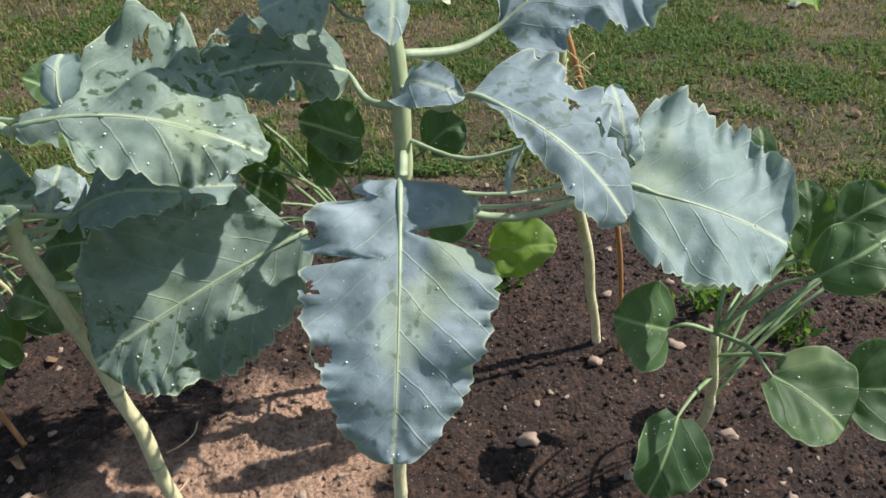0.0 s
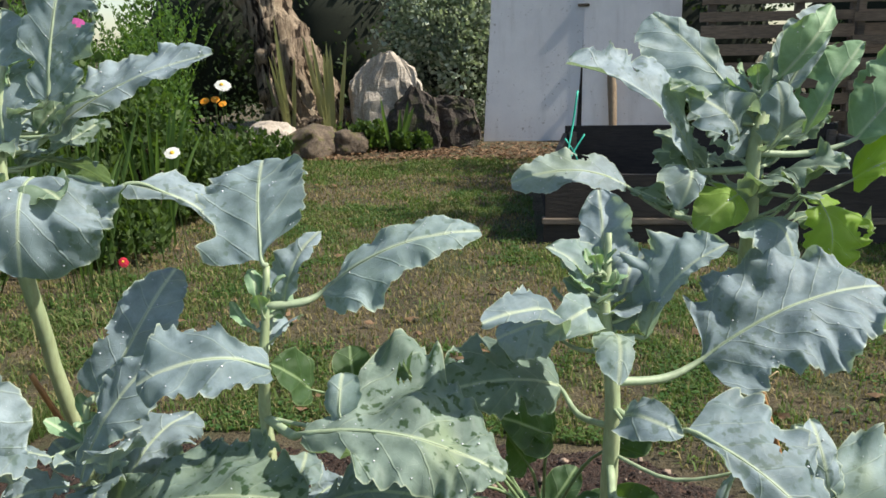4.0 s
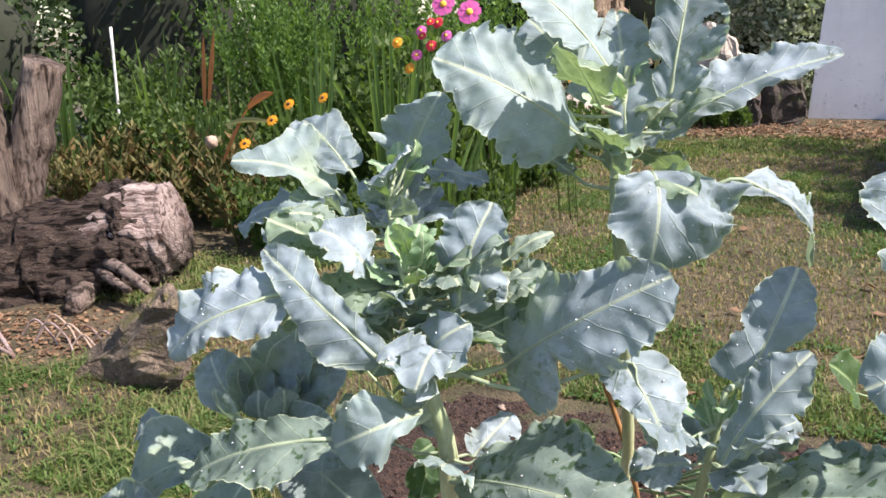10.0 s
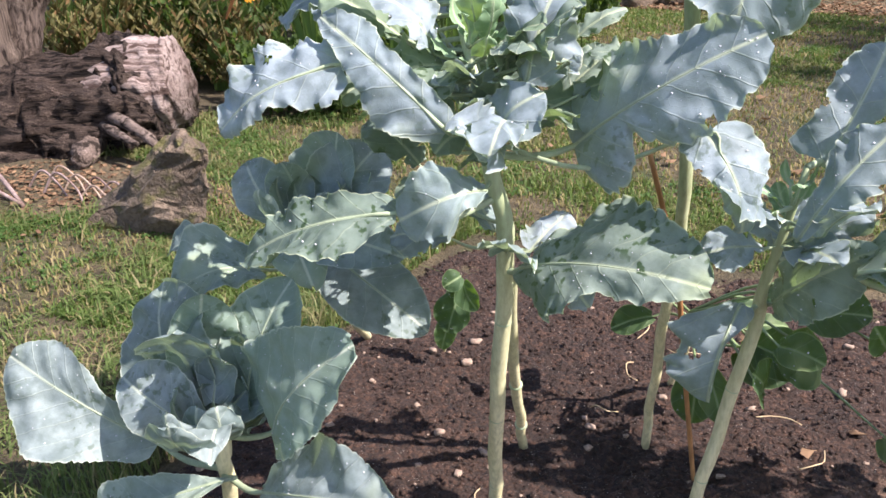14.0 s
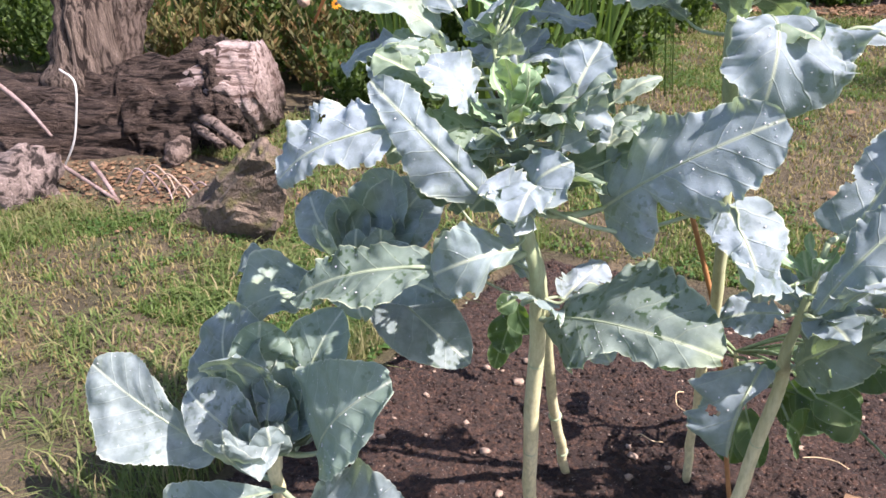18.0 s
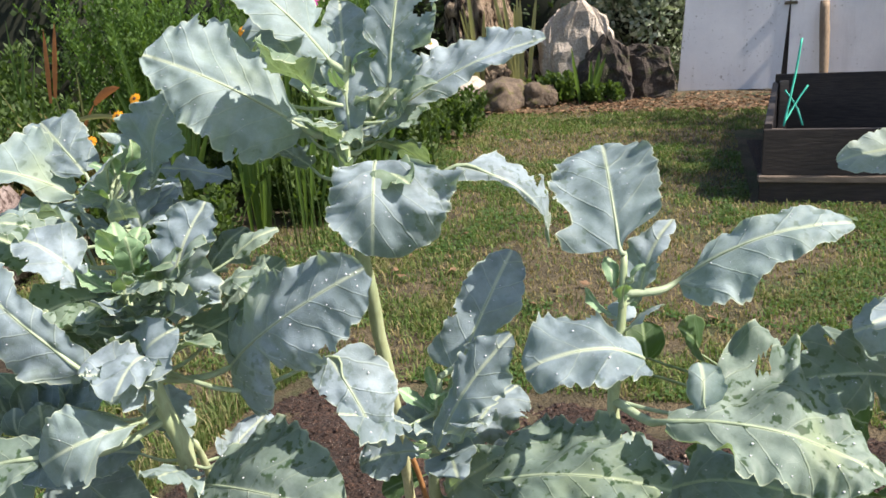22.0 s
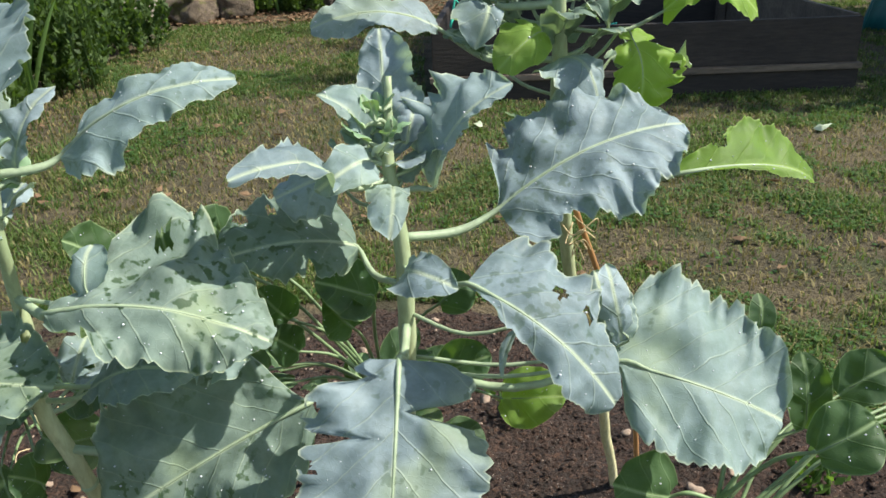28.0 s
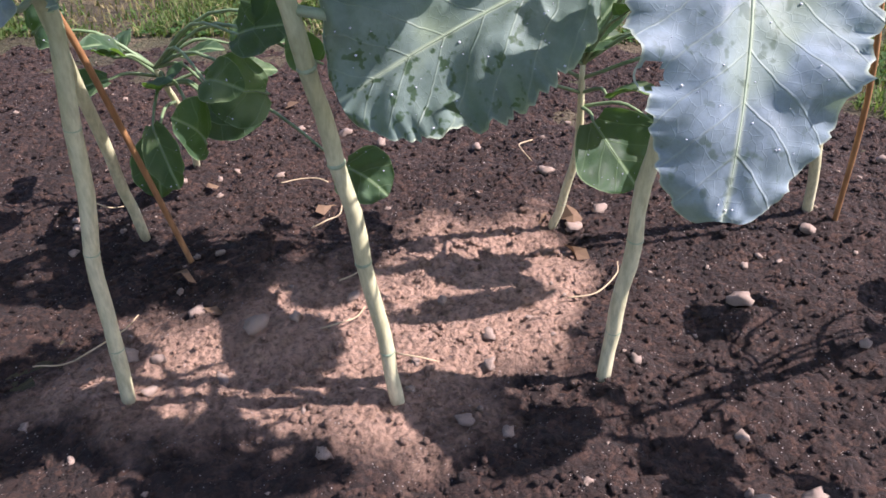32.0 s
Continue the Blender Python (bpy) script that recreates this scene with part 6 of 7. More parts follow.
screen = thing("board_screen", "two upright white-painted boards, scuffed, behind the lawn", "board", at=(0.5, 10.35, 0))
lean = Matrix.Translation((-0.55, 0, 0)) @ Matrix(((1, 0, 0.06, 0), (0, 1, 0, 0), (0, 0, 1, 0), (0, 0, 0, 1))) @ Matrix.Translation((0.55, 0, 0))
box("board", (-0.55, 10.32, 0.0), (0.60, 10.345, 2.44), PAINT, screen, turn=lean)
box("board", (0.675, 10.31, 0.0), (1.84, 10.335, 2.44), PAINT, screen)
box("batten", (0.62, 10.35, 0.0), (0.70, 10.40, 2.44), BOARD, screen, "dark batten behind the gap")
for z in (1.62, 0.95):
    box("hinge", (0.60, 10.295, z), (0.74, 10.318, z + 0.035), DARK_STONE, screen, "rusty hinge strap", 0.003)
box("latch", (1.64, 10.29, 1.35), (1.84, 10.312, 1.41), DARK_STONE, screen, "dark latch", 0.003)
tool = thing("tool_handle", "weathered wooden tool handle leaning on the white board", "tool", at=(1.03, 10.2, 0))
tube("shaft", [(1.04, 10.05, 0.0), (1.03, 10.16, 0.5), (1.015, 10.25, 0.97)], [0.045, 0.05, 0.055, 0.05], HANDLE, tool, sides=12, rough=0.1)

planter = thing("raised_planter", "low raised planter box of blackened boards", "planter", at=(1.4, 6.0, 0))
box("front_board", (0.03, 5.20, 0.15), (2.74, 5.245, 0.43), BOARD, planter)
box("front_board", (0.02, 5.185, -0.06), (2.75, 5.235, 0.11), BOARD, planter)
box("ledge", (0.01, 5.16, 0.112), (2.76, 5.26, 0.148), PALLET, planter, "worn pale edge of a lower board")
box("side_board", (0.03, 5.25, -0.06), (0.075, 7.62, 0.46), BOARD, planter, turn=Matrix.Translation((0.03, 5.2, 0)) @ Matrix.Rotation(radians(-6), 4, "Z") @ Matrix.Translation((-0.03, -5.2, 0)))
box("side_board", (2.70, 5.25, -0.06), (2.745, 7.55, 0.44), PALLET, planter, "brown side board")
box("back_board", (0.30, 7.55, -0.06), (2.7, 7.60, 0.53), BOARD, planter)
for x, y in ((0.085, 5.25), (0.33, 7.475), (2.62, 7.475), (2.62, 5.25)):
    box("corner_post", (x, y, -0.06), (x + 0.07, y + 0.07, 0.42 if y < 6 else 0.48), PALLET, planter)
inner = link("planter_soil", mesh("planter_soil", [(0.06, 5.23, 0.12), (2.72, 5.23, 0.12), (2.72, 7.57, 0.12), (0.06, 7.57, 0.12)], [(0, 1, 2, 3)]), SOIL)
tagged(inner, "dark soil inside the raised planter", "soil")
tw = thing("green_twine", "bright green twine crossed on the planter", "twine", at=(0.18, 5.6, 0))
tube("strand", [(0.245, 5.500, 1.041), (0.213, 5.450, 0.810), (0.156, 5.350, 0.523)], [0.007, 0.007], TWINE, tw, sides=7)
tube("strand", [(0.168, 5.500, 0.724), (0.233, 5.450, 0.628), (0.271, 5.400, 0.519)], [0.006, 0.006], TWINE, tw, sides=7)
tube("strand", [(0.298, 5.500, 0.752), (0.237, 5.450, 0.665), (0.155, 5.350, 0.537)], [0.006, 0.006], TWINE, tw, sides=7)
tagged(tube("green_twine", [(0.910, 5.600, 0.392), (1.062, 5.600, 0.438), (1.280, 5.600, 0.478)], [0.007, 0.007], TWINE, sides=7), "loose length of green twine lying in the planter", "twine")

fence = thing("pallet_fence", "fence of weathered pallet slats, dark with age", "fence", at=(3.2, 9.4, 0))
for k in range(9):
    z = 0.30 + 0.185 * k
    box("slat", (1.9 + 0.02 * (k % 2), 9.60, z), (5.6, 9.625, z + 0.105 + 0.02 * (k % 3)), PALLET, fence, soft=0.003)
for x in (2.0, 2.95, 3.55, 4.6, 5.5):
    box("post", (x, 9.63, 0), (x + 0.09, 9.72, 2.05), PALLET, fence)
for k in range(5):
    z = 0.42 + 0.24 * k
    box("slat", (3.45, 9.30, z), (5.4, 9.325, z + 0.10), PALLET, fence, "paler pallet slat", 0.003)
box("post", (3.50, 9.33, 0), (3.58, 9.40, 1.7), PALLET, fence)
tarp = thing("tarpaulin", "teal plastic sheet hung on a pole beyond the planter", "sheet", at=(4.4, 7.1, 0))
rows = [(3.72 + 0.22 * u + 1.8 * k / 24, 7.1 + 0.05 * math.sin(k * 1.3) + 0.03 * math.sin(5 * u + k), 0.05 + 0.8 * u) for u in (0, 0.25, 0.5, 0.75, 1.0) for k in range(25)]
sheet = link("sheet", mesh("sheet", rows, [(r * 25 + k, r * 25 + k + 1, r * 25 + k + 26, r * 25 + k + 25) for r in range(4) for k in range(24)]), TEAL, tarp)
sheet.modifiers.new("thick", "SOLIDIFY").thickness = 0.004
tube("pole", [(3.70, 7.08, 0.0), (3.92, 7.08, 0.88)], [0.012, 0.012], TEAL, tarp, steps=3)

big = thing("tree", "rough leaning tree trunk with peeling fibrous bark", "tree", at=(-2.9, 10.3, 0))
tube("trunk", [(-2.70, 10.3, -0.05), (-2.93, 10.300, 0.686), (-3.16, 10.400, 1.387), (-3.45, 10.450, 2.007), (-3.95, 10.500, 2.816)], [0.62, 0.44, 0.31, 0.28, 0.26], PEEL, big, sides=48, steps=12, rough=0.25, seed=7, ridge=0.3)

for k in range(5):
    a = -2.6 + 0.75 * k
    x, y = -2.70 + 0.42 * math.cos(a), 10.3 + 0.42 * math.sin(a)
    tube("root", [(-2.78, 10.3, 0.55), (x, y, 0.22), (x + 0.30 * math.cos(a), y + 0.30 * math.sin(a), 0.0)], [0.20, 0.15, 0.05], PEEL, big, sides=14, steps=6, rough=0.3, seed=k, ridge=0.25)
for k in range(9):
    a = -2.9 + 0.32 * k
    r = 0.46 + 0.03 * math.sin(5 * k)
    p = [(-2.72 + (r + 0.10) * math.cos(a), 10.3 + (r + 0.10) * math.sin(a), 0.30), (-2.93 + r * math.cos(a), 10.3 + r * math.sin(a), 0.70), (-3.06 + 0.36 * math.cos(a), 10.36 + 0.36 * math.sin(a), 1.12), (-3.18 + 0.30 * math.cos(a), 10.4 + 0.30 * math.sin(a), 1.42 + 0.1 * math.sin(3 * k))]
    tube("bark_strip", p, [0.014, 0.026, 0.022, 0.012], PEEL, big, "strip of peeling fibrous bark", sides=6, steps=5, rough=0.3, seed=k)


# ---- plants behind the lawn ----
def tuft_mesh(name, pts, dirs, long, wide, seed, fold=0.25):
    """Small folded leaves at the points, each a diamond of four faces' worth of shape."""
    rs = np.random.RandomState(seed)
    n = len(pts)
    d = dirs / (np.linalg.norm(dirs, axis=1, keepdims=True) + 1e-9)
    r = rs.normal(size=(n, 3))
    s = np.cross(d, r)
    s /= np.linalg.norm(s, axis=1, keepdims=True) + 1e-9
    up = np.cross(s, d)
    L = (long * rs.uniform(0.6, 1.3, n))[:, None]
    W = (wide * rs.uniform(0.7, 1.2, n))[:, None]
    v = np.stack([pts, pts + d * L * 0.5 + s * W + up * W * fold, pts + d * L - up * W * fold, pts + d * L * 0.5 - s * W + up * W * fold, pts + d * L * 0.52], 1).reshape(-1, 3)
    k = np.arange(n)[:, None] * 5
    f = np.concatenate([k + np.array([[0, 1, 4]]), k + np.array([[1, 2, 4]]), k + np.array([[2, 3, 4]]), k + np.array([[3, 0, 4]])])
    me = bpy.data.meshes.new(name)
    me.vertices.add(len(v))
    me.vertices.foreach_set("co", v.ravel())
    me.loops.add(f.size)
    me.loops.foreach_set("vertex_index", f.ravel().astype(np.int32))
    me.polygons.add(len(f))
    me.polygons.foreach_set("loop_start", np.arange(0, f.size, 3, dtype=np.int32))
    me.update(calc_edges=True)
    return me


def shrub(name, label, centre, size, count, long, wide, mat, seed, category="shrub", lumps=9, core=None):
    """Clumped crown over a few stems: leaves sit on lumps, with gaps between them."""
    rs = np.random.RandomState(seed)
    root = thing(name, label, category, at=(centre[0], centre[1], 0))
    c, s = np.array(centre), np.array(size)
    heart = c + (rs.uniform(-1, 1, (lumps, 3)) * s * 0.68)
    which = rs.randint(0, lumps, count)
    o = rs.normal(size=(count, 3))
    o /= np.linalg.norm(o, axis=1, keepdims=True)
    rad = s * 0.48 * rs.uniform(0.55, 1.08, (count, 1)) * (0.75 + 0.5 * rs.rand(lumps)[which][:, None])
    p = heart[which] + o * rad
    p[:, 2] = np.abs(p[:, 2])
    link("crown", tuft_mesh("crown", p, o + rs.normal(size=(count, 3)) * 0.7 + (0, 0, 0.35), long, wide, seed), mat, root, smooth=False)
    for k in range(min(lumps, 6)):
        h = heart[k]
        foot = Vector((c[0] + 0.25 * (h[0] - c[0]), c[1] + 0.25 * (h[1] - c[1]), 0))
        tube("stem", [foot, (foot + Vector(h)) / 2 + Vector((0.04, 0.03, 0)), h], [0.018, 0.012, 0.005], BARK, root, sides=6)
    # near-black lump puts the shade inside the crown into its colour
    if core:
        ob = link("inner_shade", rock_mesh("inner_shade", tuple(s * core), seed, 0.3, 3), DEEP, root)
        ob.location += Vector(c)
    return root


def shoots(name, label, x, y, spread, high, count, per, long, wide, mat, seed, category="garden plant", lean=0.22, low=0.12):
    """Many upright leafy shoots from one clump."""
    rs = np.random.RandomState(seed)
    root = thing(name, label, category, at=(x, y, 0))
    pts, dirs = [], []
    for k in range(count):
        a, r = rs.uniform(0, 6.3), math.sqrt(rs.rand())
        bx, by = x + spread[0] * r * math.cos(a), y + spread[1] * r * math.sin(a)
        h = high * rs.uniform(0.65, 1.08)
        lx, ly = lean * rs.normal() * h, lean * rs.normal() * h
        t = np.sort(rs.uniform(low, 1, per))
        q = np.stack([bx + lx * t**2, by + ly * t**2, h * t], 1)
        b = rs.uniform(0, 6.3, per)
        pts.append(q)
        dirs.append(np.stack([np.cos(b), np.sin(b), 0.7 + 0.5 * t], 1))
        if k % 4 == 0:
            tube("stalk", [(bx, by, 0), tuple(q[per // 2]), tuple(q[-1])], [0.005, 0.004, 0.002], mat, root, sides=5, steps=3)
    link("leaves", tuft_mesh("leaves", np.concatenate(pts), np.concatenate(dirs), long, wide, seed), mat, root, smooth=False)
    return root


def strap(root, base, tip, wide, mat, droop=0.0, label=""):
    """One sword-shaped leaf, keeled along its middle."""
    B, T = Vector(base), Vector(tip)
    s = (T - B).cross(Vector((0.3, 1, 0.1))).normalized()
    k = (T - B).cross(s).normalized()
    verts, faces = [], []
    for i in range(9):
        u = i / 8
        p = B + (T - B) * u + Vector((0, 0, droop * 4 * u * (1 - u)))
        w = wide * min(1, 0.55 + 1.2 * u) * (1 - u**4) * 0.5 + 0.0008
        verts += [p - s * w, p + k * w * 0.35, p + s * w]
    for i in range(8):
        a = i * 3
        faces += [(a, a + 1, a + 4, a + 3), (a + 1, a + 2, a + 5, a + 4)]
    return link("blade", mesh("blade", verts, faces), mat, root, label)


def strap_clump(x, y, count, high, wide, mat, seed, label, spread=0.12, lean=0.28):
    rnd = random.Random(seed)
    root = thing("iris_clump", label, "garden plant", "clumps of strap leaves", at=(x, y, 0))
    for k in range(count):
        a, r = rnd.uniform(0, 6.3), rnd.uniform(0, spread)
        h = high * rnd.uniform(0.6, 1.05)
        b = (x + r * math.cos(a), y + r * math.sin(a), 0)
        l = abs(rnd.gauss(0, lean)) * h
        strap(root, b, (b[0] + l * math.cos(a), b[1] + l * math.sin(a), h), wide * rnd.uniform(0.7, 1.2), mat, rnd.uniform(0, 0.1) * h)
    return root


def flower(name, label, top, petals, long, wide, mat, heart, group, face=(0.1, -0.6, 0.7), droop=0.15):
    T = Vector(top)
    root = thing(name, label, "flower", group, at=(T.x, T.y + 0.05, 0))
    n = Vector(face).normalized()
    s = n.orthogonal().normalized()
    w = n.cross(s)
    tube("flower_stalk", [(T.x + 0.03, T.y + 0.06, 0), (T.x - 0.01, T.y + 0.04, T.z * 0.6), T - n * 0.01], [0.003, 0.0025, 0.002], HERB, root, sides=5)
    for k in range(petals):
        a = 2 * math.pi * k / petals + 0.1 * math.sin(k * 5)
        o, q = math.cos(a) * s + math.sin(a) * w, -math.sin(a) * s + math.cos(a) * w
        v = [T + o * 0.004, T + o * long * 0.55 + q * wide * 0.5 + n * 0.002, T + o * long * 0.95 + q * wide * 0.38 - n * droop * long, T + o * long * 1.0 - n * droop * long * 0.8,
             T + o * long * 0.95 - q * wide * 0.38 - n * droop * long, T + o * long * 0.55 - q * wide * 0.5 + n * 0.002, T + o * long * 0.55 - n * 0.002]
        link("petal", mesh("petal", v, [(0, 1, 6), (1, 2, 3, 6), (6, 3, 4, 5), (0, 6, 5)]), mat, root)
    bm = bmesh.new()
    bmesh.ops.create_icosphere(bm, subdivisions=2, radius=long * 0.3)
    bmesh.ops.transform(bm, matrix=Matrix.Translation(T) @ n.to_track_quat("Z", "Y").to_matrix().to_4x4() @ Matrix.Diagonal((1, 1, 0.7, 1)), verts=bm.verts)
    part("flower_centre", bm, heart, root)
    return root


# seedlings in the bed
for k, (x, y) in enumerate(((0.816, 1.510), (0.190, 1.794), (0.681, 1.639))):
    shoots("weed", "small bright green weed in the soil", x, y, (0.05, 0.04), 0.09, 12, 7, 0.03, 0.009, BUSH, 70 + k, "weed", 0.4)

# flower bed to the left of the lawn
shoots("feathery_bush", "tall feathery bright green bush", -4.55, 5.9, (0.85, 0.6), 1.75, 170, 150, 0.05, 0.008, BUSH, 31, "shrub", 0.16)
shoots("feathery_bush", "tall feathery bright green bush", -3.5, 6.5, (0.7, 0.5), 1.55, 120, 130, 0.05, 0.009, BUSH, 32, "shrub", 0.16)
shoots("leafy_clump", "dense clump of green stalks with small leaves", -4.8, 4.55, (0.7, 0.35), 0.80, 130, 46, 0.055, 0.017, HERB, 33)
shoots("leafy_clump", "clump of browned flower stalks behind the log", -4.6, 4.25, (0.8, 0.32), 0.66, 74, 40, 0.075, 0.011, STRAW, 34, lean=0.34)
shoots("leafy_clump", "low tangle of green leaves along the lawn edge", -3.45, 3.95, (0.5, 0.28), 0.42, 110, 36, 0.05, 0.018, HERB, 35)
shoots("leafy_clump", "low tangle of green leaves along the lawn edge", -2.75, 4.75, (0.45, 0.35), 0.40, 100, 36, 0.055, 0.018, HERB, 36)
shoots("leafy_clump", "tall leafy stalks in the flower bed", -3.3, 5.1, (0.5, 0.4), 1.0, 90, 50, 0.075, 0.022, HERB, 37)
shoots("leafy_clump", "leafy green stalks beside the lawn", -2.75, 6.0, (0.4, 0.5), 0.62, 90, 44, 0.06, 0.018, HERB, 38)
shoots("leafy_clump", "green ground cover in front of the stones", -2.75, 7.5, (0.45, 0.7), 0.45, 100, 40, 0.06, 0.02, HERB, 39)
shoots("leafy_clump", "tall green stalks with long leaves", -5.9, 5.2, (0.6, 0.5), 1.1, 90, 50, 0.07, 0.018, HERB, 40)
shoots("leafy_clump", "yellowing leafy stalks behind the log", -5.3, 4.1, (0.5, 0.25), 0.62, 50, 36, 0.08, 0.013, STRAW, 44, lean=0.34)
shoots("leafy_clump", "green stalks beyond the log", -6.6, 4.1, (0.7, 0.35), 0.75, 90, 44, 0.07, 0.018, HERB, 46)
shoots("leafy_clump", "green stalks beyond the log", -7.6, 3.6, (0.6, 0.5), 0.8, 80, 44, 0.07, 0.018, HERB, 47)
shrub("rose_bush", "bush with broad rounded mid-green leaves", (-3.45, 5.45, 0.95), (0.45, 0.3, 0.45), 700, 0.085, 0.032, HERB, 45, lumps=8)
shrub("rose_bush", "bush with rounded mid-green leaves", (-2.75, 5.6, 0.75), (0.35, 0.3, 0.4), 900, 0.06, 0.02, HERB, 41, lumps=7)
shrub("flowering_shrub", "shrub with yellow-green leaves near the tree", (-4.2, 9.0, 0.9), (0.6, 0.5, 0.8), 2600, 0.07, 0.026, BUSH, 42)
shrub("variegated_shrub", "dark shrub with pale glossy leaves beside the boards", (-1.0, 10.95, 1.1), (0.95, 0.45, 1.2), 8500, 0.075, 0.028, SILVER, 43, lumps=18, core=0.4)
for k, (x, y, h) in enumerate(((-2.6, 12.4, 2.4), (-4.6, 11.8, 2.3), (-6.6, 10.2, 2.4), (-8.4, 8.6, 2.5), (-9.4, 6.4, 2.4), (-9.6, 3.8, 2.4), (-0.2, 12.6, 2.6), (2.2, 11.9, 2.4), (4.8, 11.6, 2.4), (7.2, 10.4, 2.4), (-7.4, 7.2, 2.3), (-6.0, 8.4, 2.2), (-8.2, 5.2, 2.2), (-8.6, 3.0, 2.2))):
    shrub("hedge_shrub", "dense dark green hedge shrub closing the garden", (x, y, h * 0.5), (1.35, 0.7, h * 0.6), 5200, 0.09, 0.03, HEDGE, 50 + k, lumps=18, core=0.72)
# tall hedge added out of view to throw shade on planter and lawn
for k, y in enumerate((5.3, 6.4, 7.5)):
    shrub("hedge_shrub", "unseen tall hedge shrub added to shade the planter and lawn", (6.1 + 0.2 * (k % 2), y, 4.0), (0.9, 0.8, 3.5), 5600, 0.14, 0.05, HEDGE, 80 + k, lumps=20)
for x, y, n, h, w, mat, k, text in ((-5.35, 4.9, 9, 1.45, 0.05, BLADE, 1, "tall green sword-shaped iris leaves"), (-3.75, 4.6, 14, 1.1, 0.045, BLADE, 2, "fan of green sword-shaped iris leaves"),
                                    (-3.05, 4.9, 11, 1.25, 0.045, BLADE, 3, "tall green sword-shaped leaves among flowers"), (-2.7, 4.4, 10, 1.0, 0.035, BLADE, 4, "arching green strap leaves by the lawn"),
                                    (-4.5, 4.7, 6, 1.0, 0.03, GOLD_BLADE, 5, "clump of browning sword-shaped leaves"), (-2.35, 9.6, 10, 1.35, 0.07, GOLD_BLADE, 6, "yellow striped sword-shaped leaves by the boulder"),
                                    (-2.85, 9.7, 9, 1.5, 0.06, GOLD_BLADE, 7, "yellow striped sword-shaped leaves against the trunk"), (-1.55, 9.5, 7, 0.75, 0.06, BLADE, 8, "arching strap leaves between boulders"),
                                    (-5.0, 3.9, 8, 0.65, 0.03, BLADE, 9, "short green sword-shaped leaves behind the log"), (-2.55, 5.1, 12, 0.95, 0.045, BLADE, 10, "green strap leaves beside the lawn")):
    strap_clump(x, y, n, h, w, mat, k, text)
for k, p in enumerate(((-3.393, 4.100, 0.828), (-2.970, 4.300, 0.812), (-5.423, 4.000, 1.021))):
    strap_clump(p[0], p[1], 13, 1.35, 0.045, BLADE, 20 + k, "tall green sword-shaped iris leaves in the flower bed", 0.10, 0.16)
stake = thing("white_stake", "thin white plastic stake standing in the flower bed", "stake", at=(-5.64, 4.75, 0))
tube("shaft", [(-5.65, 4.76, 0), (-5.61, 4.755, 0.7), (-5.571, 4.75, 1.374)], [0.011, 0.011], WIRE, stake, sides=10, steps=4)
curl = thing("dead_iris_leaf", "arched orange-brown dead leaf", "leaf", at=(-3.5, 4.2, 0))
strap(curl, (-4.027, 4.000, 0.568), (-3.796, 4.000, 0.918), 0.03, ORANGE_LEAF, 0.02)
strap(curl, (-3.796, 4.000, 0.918), (-3.562, 3.950, 1.013), 0.05, ORANGE_LEAF, 0.02)
strap(curl, (-3.981, 4.000, 0.807), (-3.521, 3.900, 0.833), 0.03, GOLD_BLADE, 0.03)
for k, p in enumerate(((-3.619, 3.700, 0.742), (-3.452, 3.750, 0.875), (-3.362, 3.800, 0.963), (-3.193, 3.900, 0.991), (-3.664, 3.700, 0.687), (-3.481, 3.750, 0.828), (-3.395, 3.800, 0.785))):
    if k < 4:
        flower("rudbeckia", "golden rudbeckia flower with a dark brown centre", p, 11, 0.036, 0.014, YELLOW, CONE, "rudbeckia flowers", (0.15 - 0.1 * k, -0.75, 0.5))
for p in ((-2.154, 3.600, 1.431), (-2.332, 3.700, 1.475)):
    flower("cosmos", "pink cosmos flower on a thin stalk", p, 8, 0.06, 0.045, PINK, POLLEN, "cosmos flowers", (0.1, -0.9, 0.35), 0.05)
for p in ((-2.099, 4.400, 0.780), (-1.997, 5.000, 1.132), (-2.052, 5.200, 1.114)):
    flower("white_cosmos", "white cosmos flower at the edge of the bed", p, 8, 0.045, 0.034, WHITE, POLLEN, "white flowers", (0.1, -0.6, 0.7), 0.05)
for k, p in enumerate(((-2.118, 3.600, 1.185), (-2.455, 3.700, 1.325), (-2.428, 3.750, 1.394), (-2.120, 3.800, 1.271), (-2.196, 3.900, 0.265), (-2.050, 3.600, 0.354))):
    flower("zinnia", "small crimson flower in the flower bed", p, 10, 0.022, 0.014, RED, POLLEN, "crimson flowers", (0.1, -0.8, 0.5))
for k, p in enumerate(((-2.120, 5.000, 1.031), (-2.048, 5.000, 1.046), (-2.037, 5.100, 1.010), (-2.112, 5.000, 1.036), (-2.043, 5.000, 1.040))):
    flower("marigold", "small orange flower at the edge of the bed", p, 10, 0.026, 0.016, YELLOW, POLLEN, "orange flowers", (0.1, -0.6, 0.7))

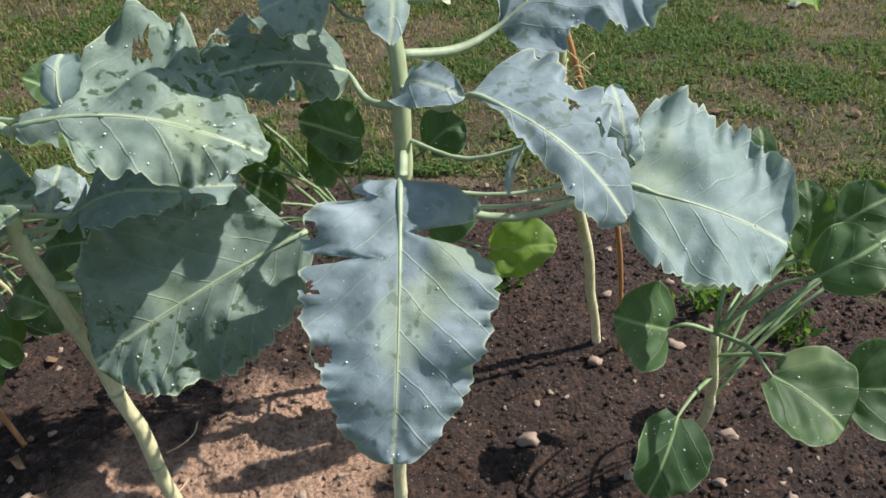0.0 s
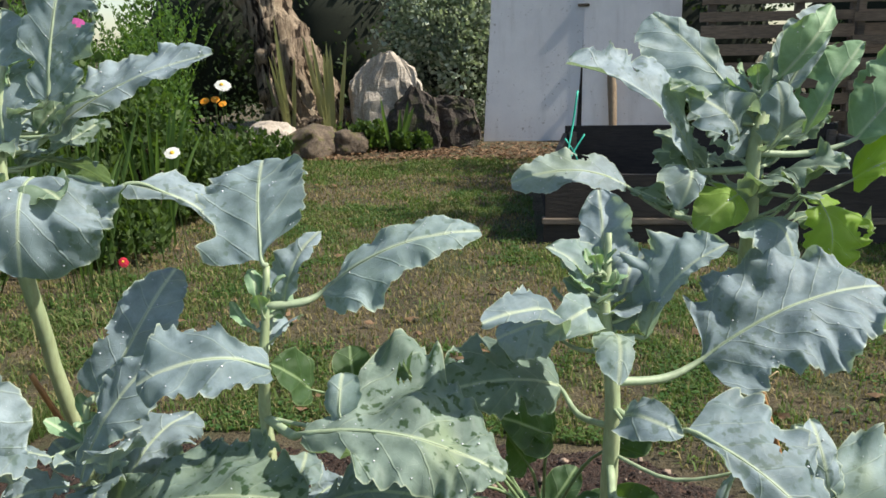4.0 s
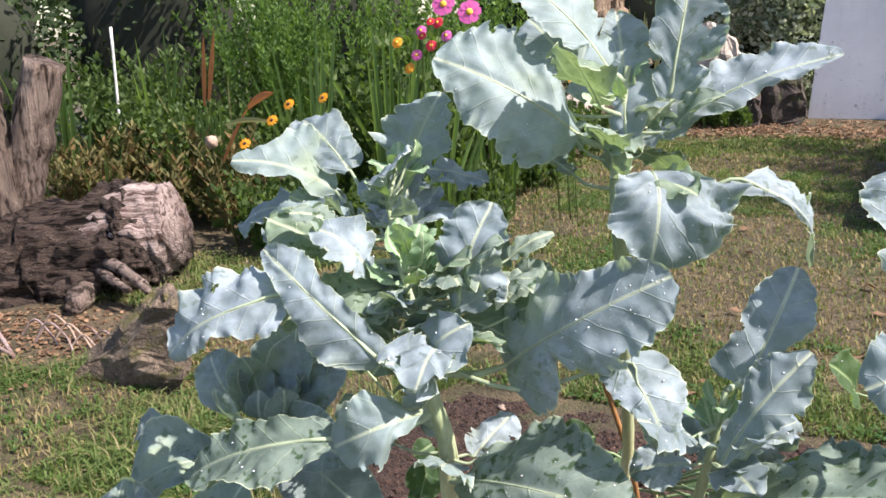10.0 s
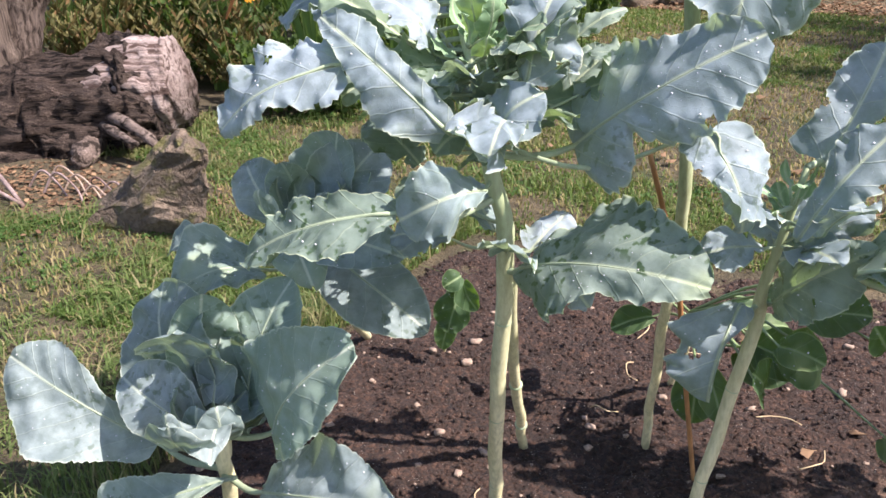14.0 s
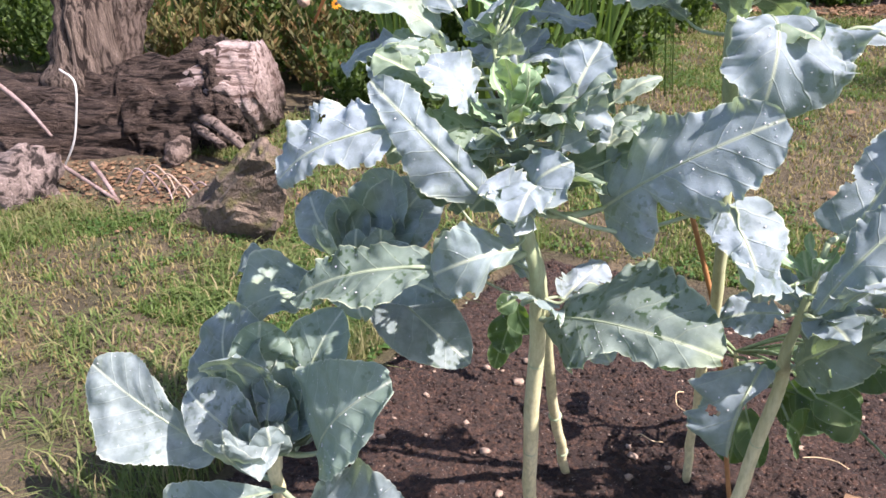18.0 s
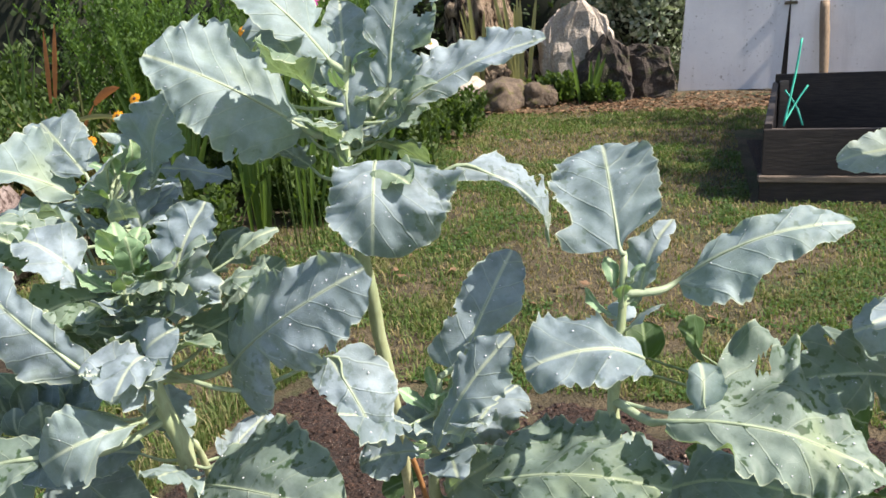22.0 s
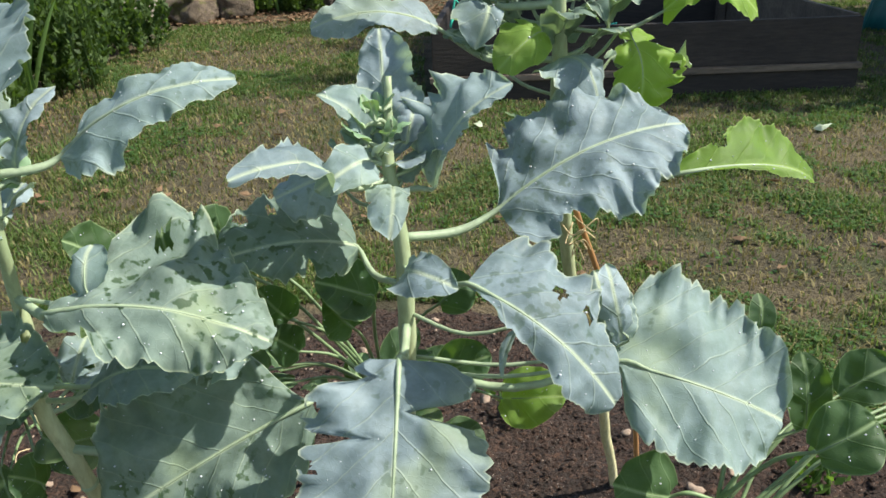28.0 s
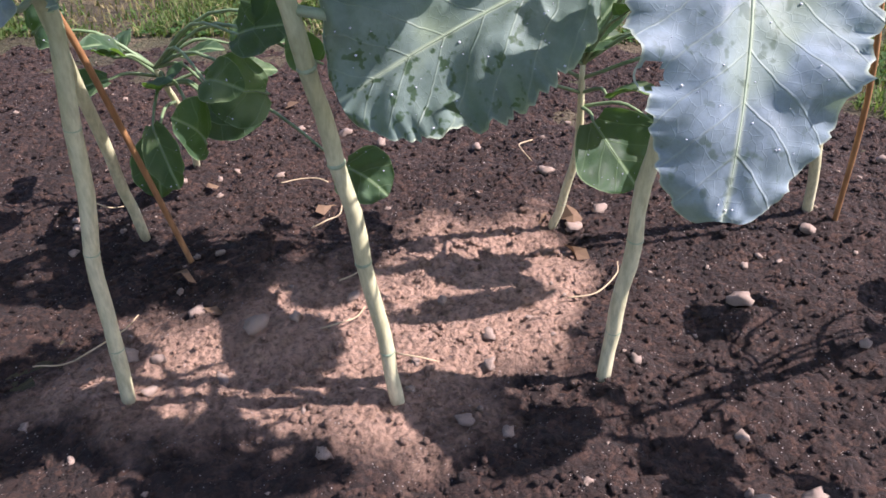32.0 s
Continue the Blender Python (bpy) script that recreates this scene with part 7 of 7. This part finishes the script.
# an iris fan with browned tips, a seed head and spikes of mixed flowers
fan = thing("iris_clump", "fan of green iris leaves with orange-brown dry tips", "garden plant", "clumps of strap leaves", at=(-4.3, 4.25, 0))
for k in range(6):
    a = -0.14 + 0.05 * k
    base = (-4.36 + 0.02 * k, 4.24 + 0.01 * k, 0.0)
    knee = (base[0] + 0.45 * a, 4.25, 0.86 + 0.05 * math.sin(3 * k))
    strap(fan, base, knee, 0.06, BLADE, 0.0)
    if k in (2, 3):
        strap(fan, knee, (knee[0] + 0.05 * (k - 1), 4.25, knee[2] + 0.46), 0.05, ORANGE_LEAF, 0.0, "dry orange-brown tip")
ball = thing("seed_head", "round brown spent flower head on a thin stalk", "flower", at=(-3.75, 3.66, 0))
tube("flower_stalk", [(-3.74, 3.70, 0), (-3.76, 3.64, 0.4), (-3.777, 3.60, 0.70)], [0.004, 0.003], STRAW, ball, sides=5)
bm = bmesh.new()
bmesh.ops.create_icosphere(bm, subdivisions=3, radius=0.036)
for v in bm.verts:
    v.co = v.co * (1 + 0.35 * noise.noise(v.co * 90)) + Vector((-3.777, 3.60, 0.72))
part("seed_ball", bm, PEBBLE, ball, "bristly grey-brown seed ball")
for k, (x, z, mat) in enumerate(((-2.60, 1.30, PINK), (-2.54, 1.22, RED), (-2.63, 1.17, PINK), (-2.75, 1.24, YELLOW), (-2.68, 1.10, YELLOW), (-2.50, 1.34, RED), (-2.45, 1.27, PINK))):
    flower("snapdragon", "spike flower in pink, crimson or yellow among green leaves", (x, 4.0, z), 6, 0.032, 0.034, mat, POLLEN, "mixed flower spikes", (0.15 * math.sin(k), -0.8, 0.4), 0.3)
shoots("leafy_clump", "low dark ground cover in front of the boulder", -1.95, 9.5, (0.32, 0.18), 0.34, 60, 22, 0.07, 0.022, HERB, 91)
shoots("leafy_clump", "low dark ground cover between the rocks", -1.35, 9.45, (0.25, 0.14), 0.22, 36, 18, 0.06, 0.02, HERB, 92)
shrub("variegated_shrub", "shrub with glossy leaves painted pale for full sun, beside the boards", (-1.05, 10.62, 1.35), (0.5, 0.22, 0.75), 3000, 0.085, 0.032, SILVER, 93, lumps=14)

# everything that stands on the rising lawn
for ob in list(scene.objects):
    if ob.parent is None and ob.name.split(".")[0] in ("edging_stone", "boulder", "board_screen", "tool_handle", "raised_planter", "pallet_fence", "tree", "feathery_bush", "leafy_clump", "rose_bush",
                                                       "seed_head", "snapdragon", "flowering_shrub", "variegated_shrub", "hedge_shrub", "iris_clump", "white_stake"):
        ob.location.z += lift(ob.location.y)
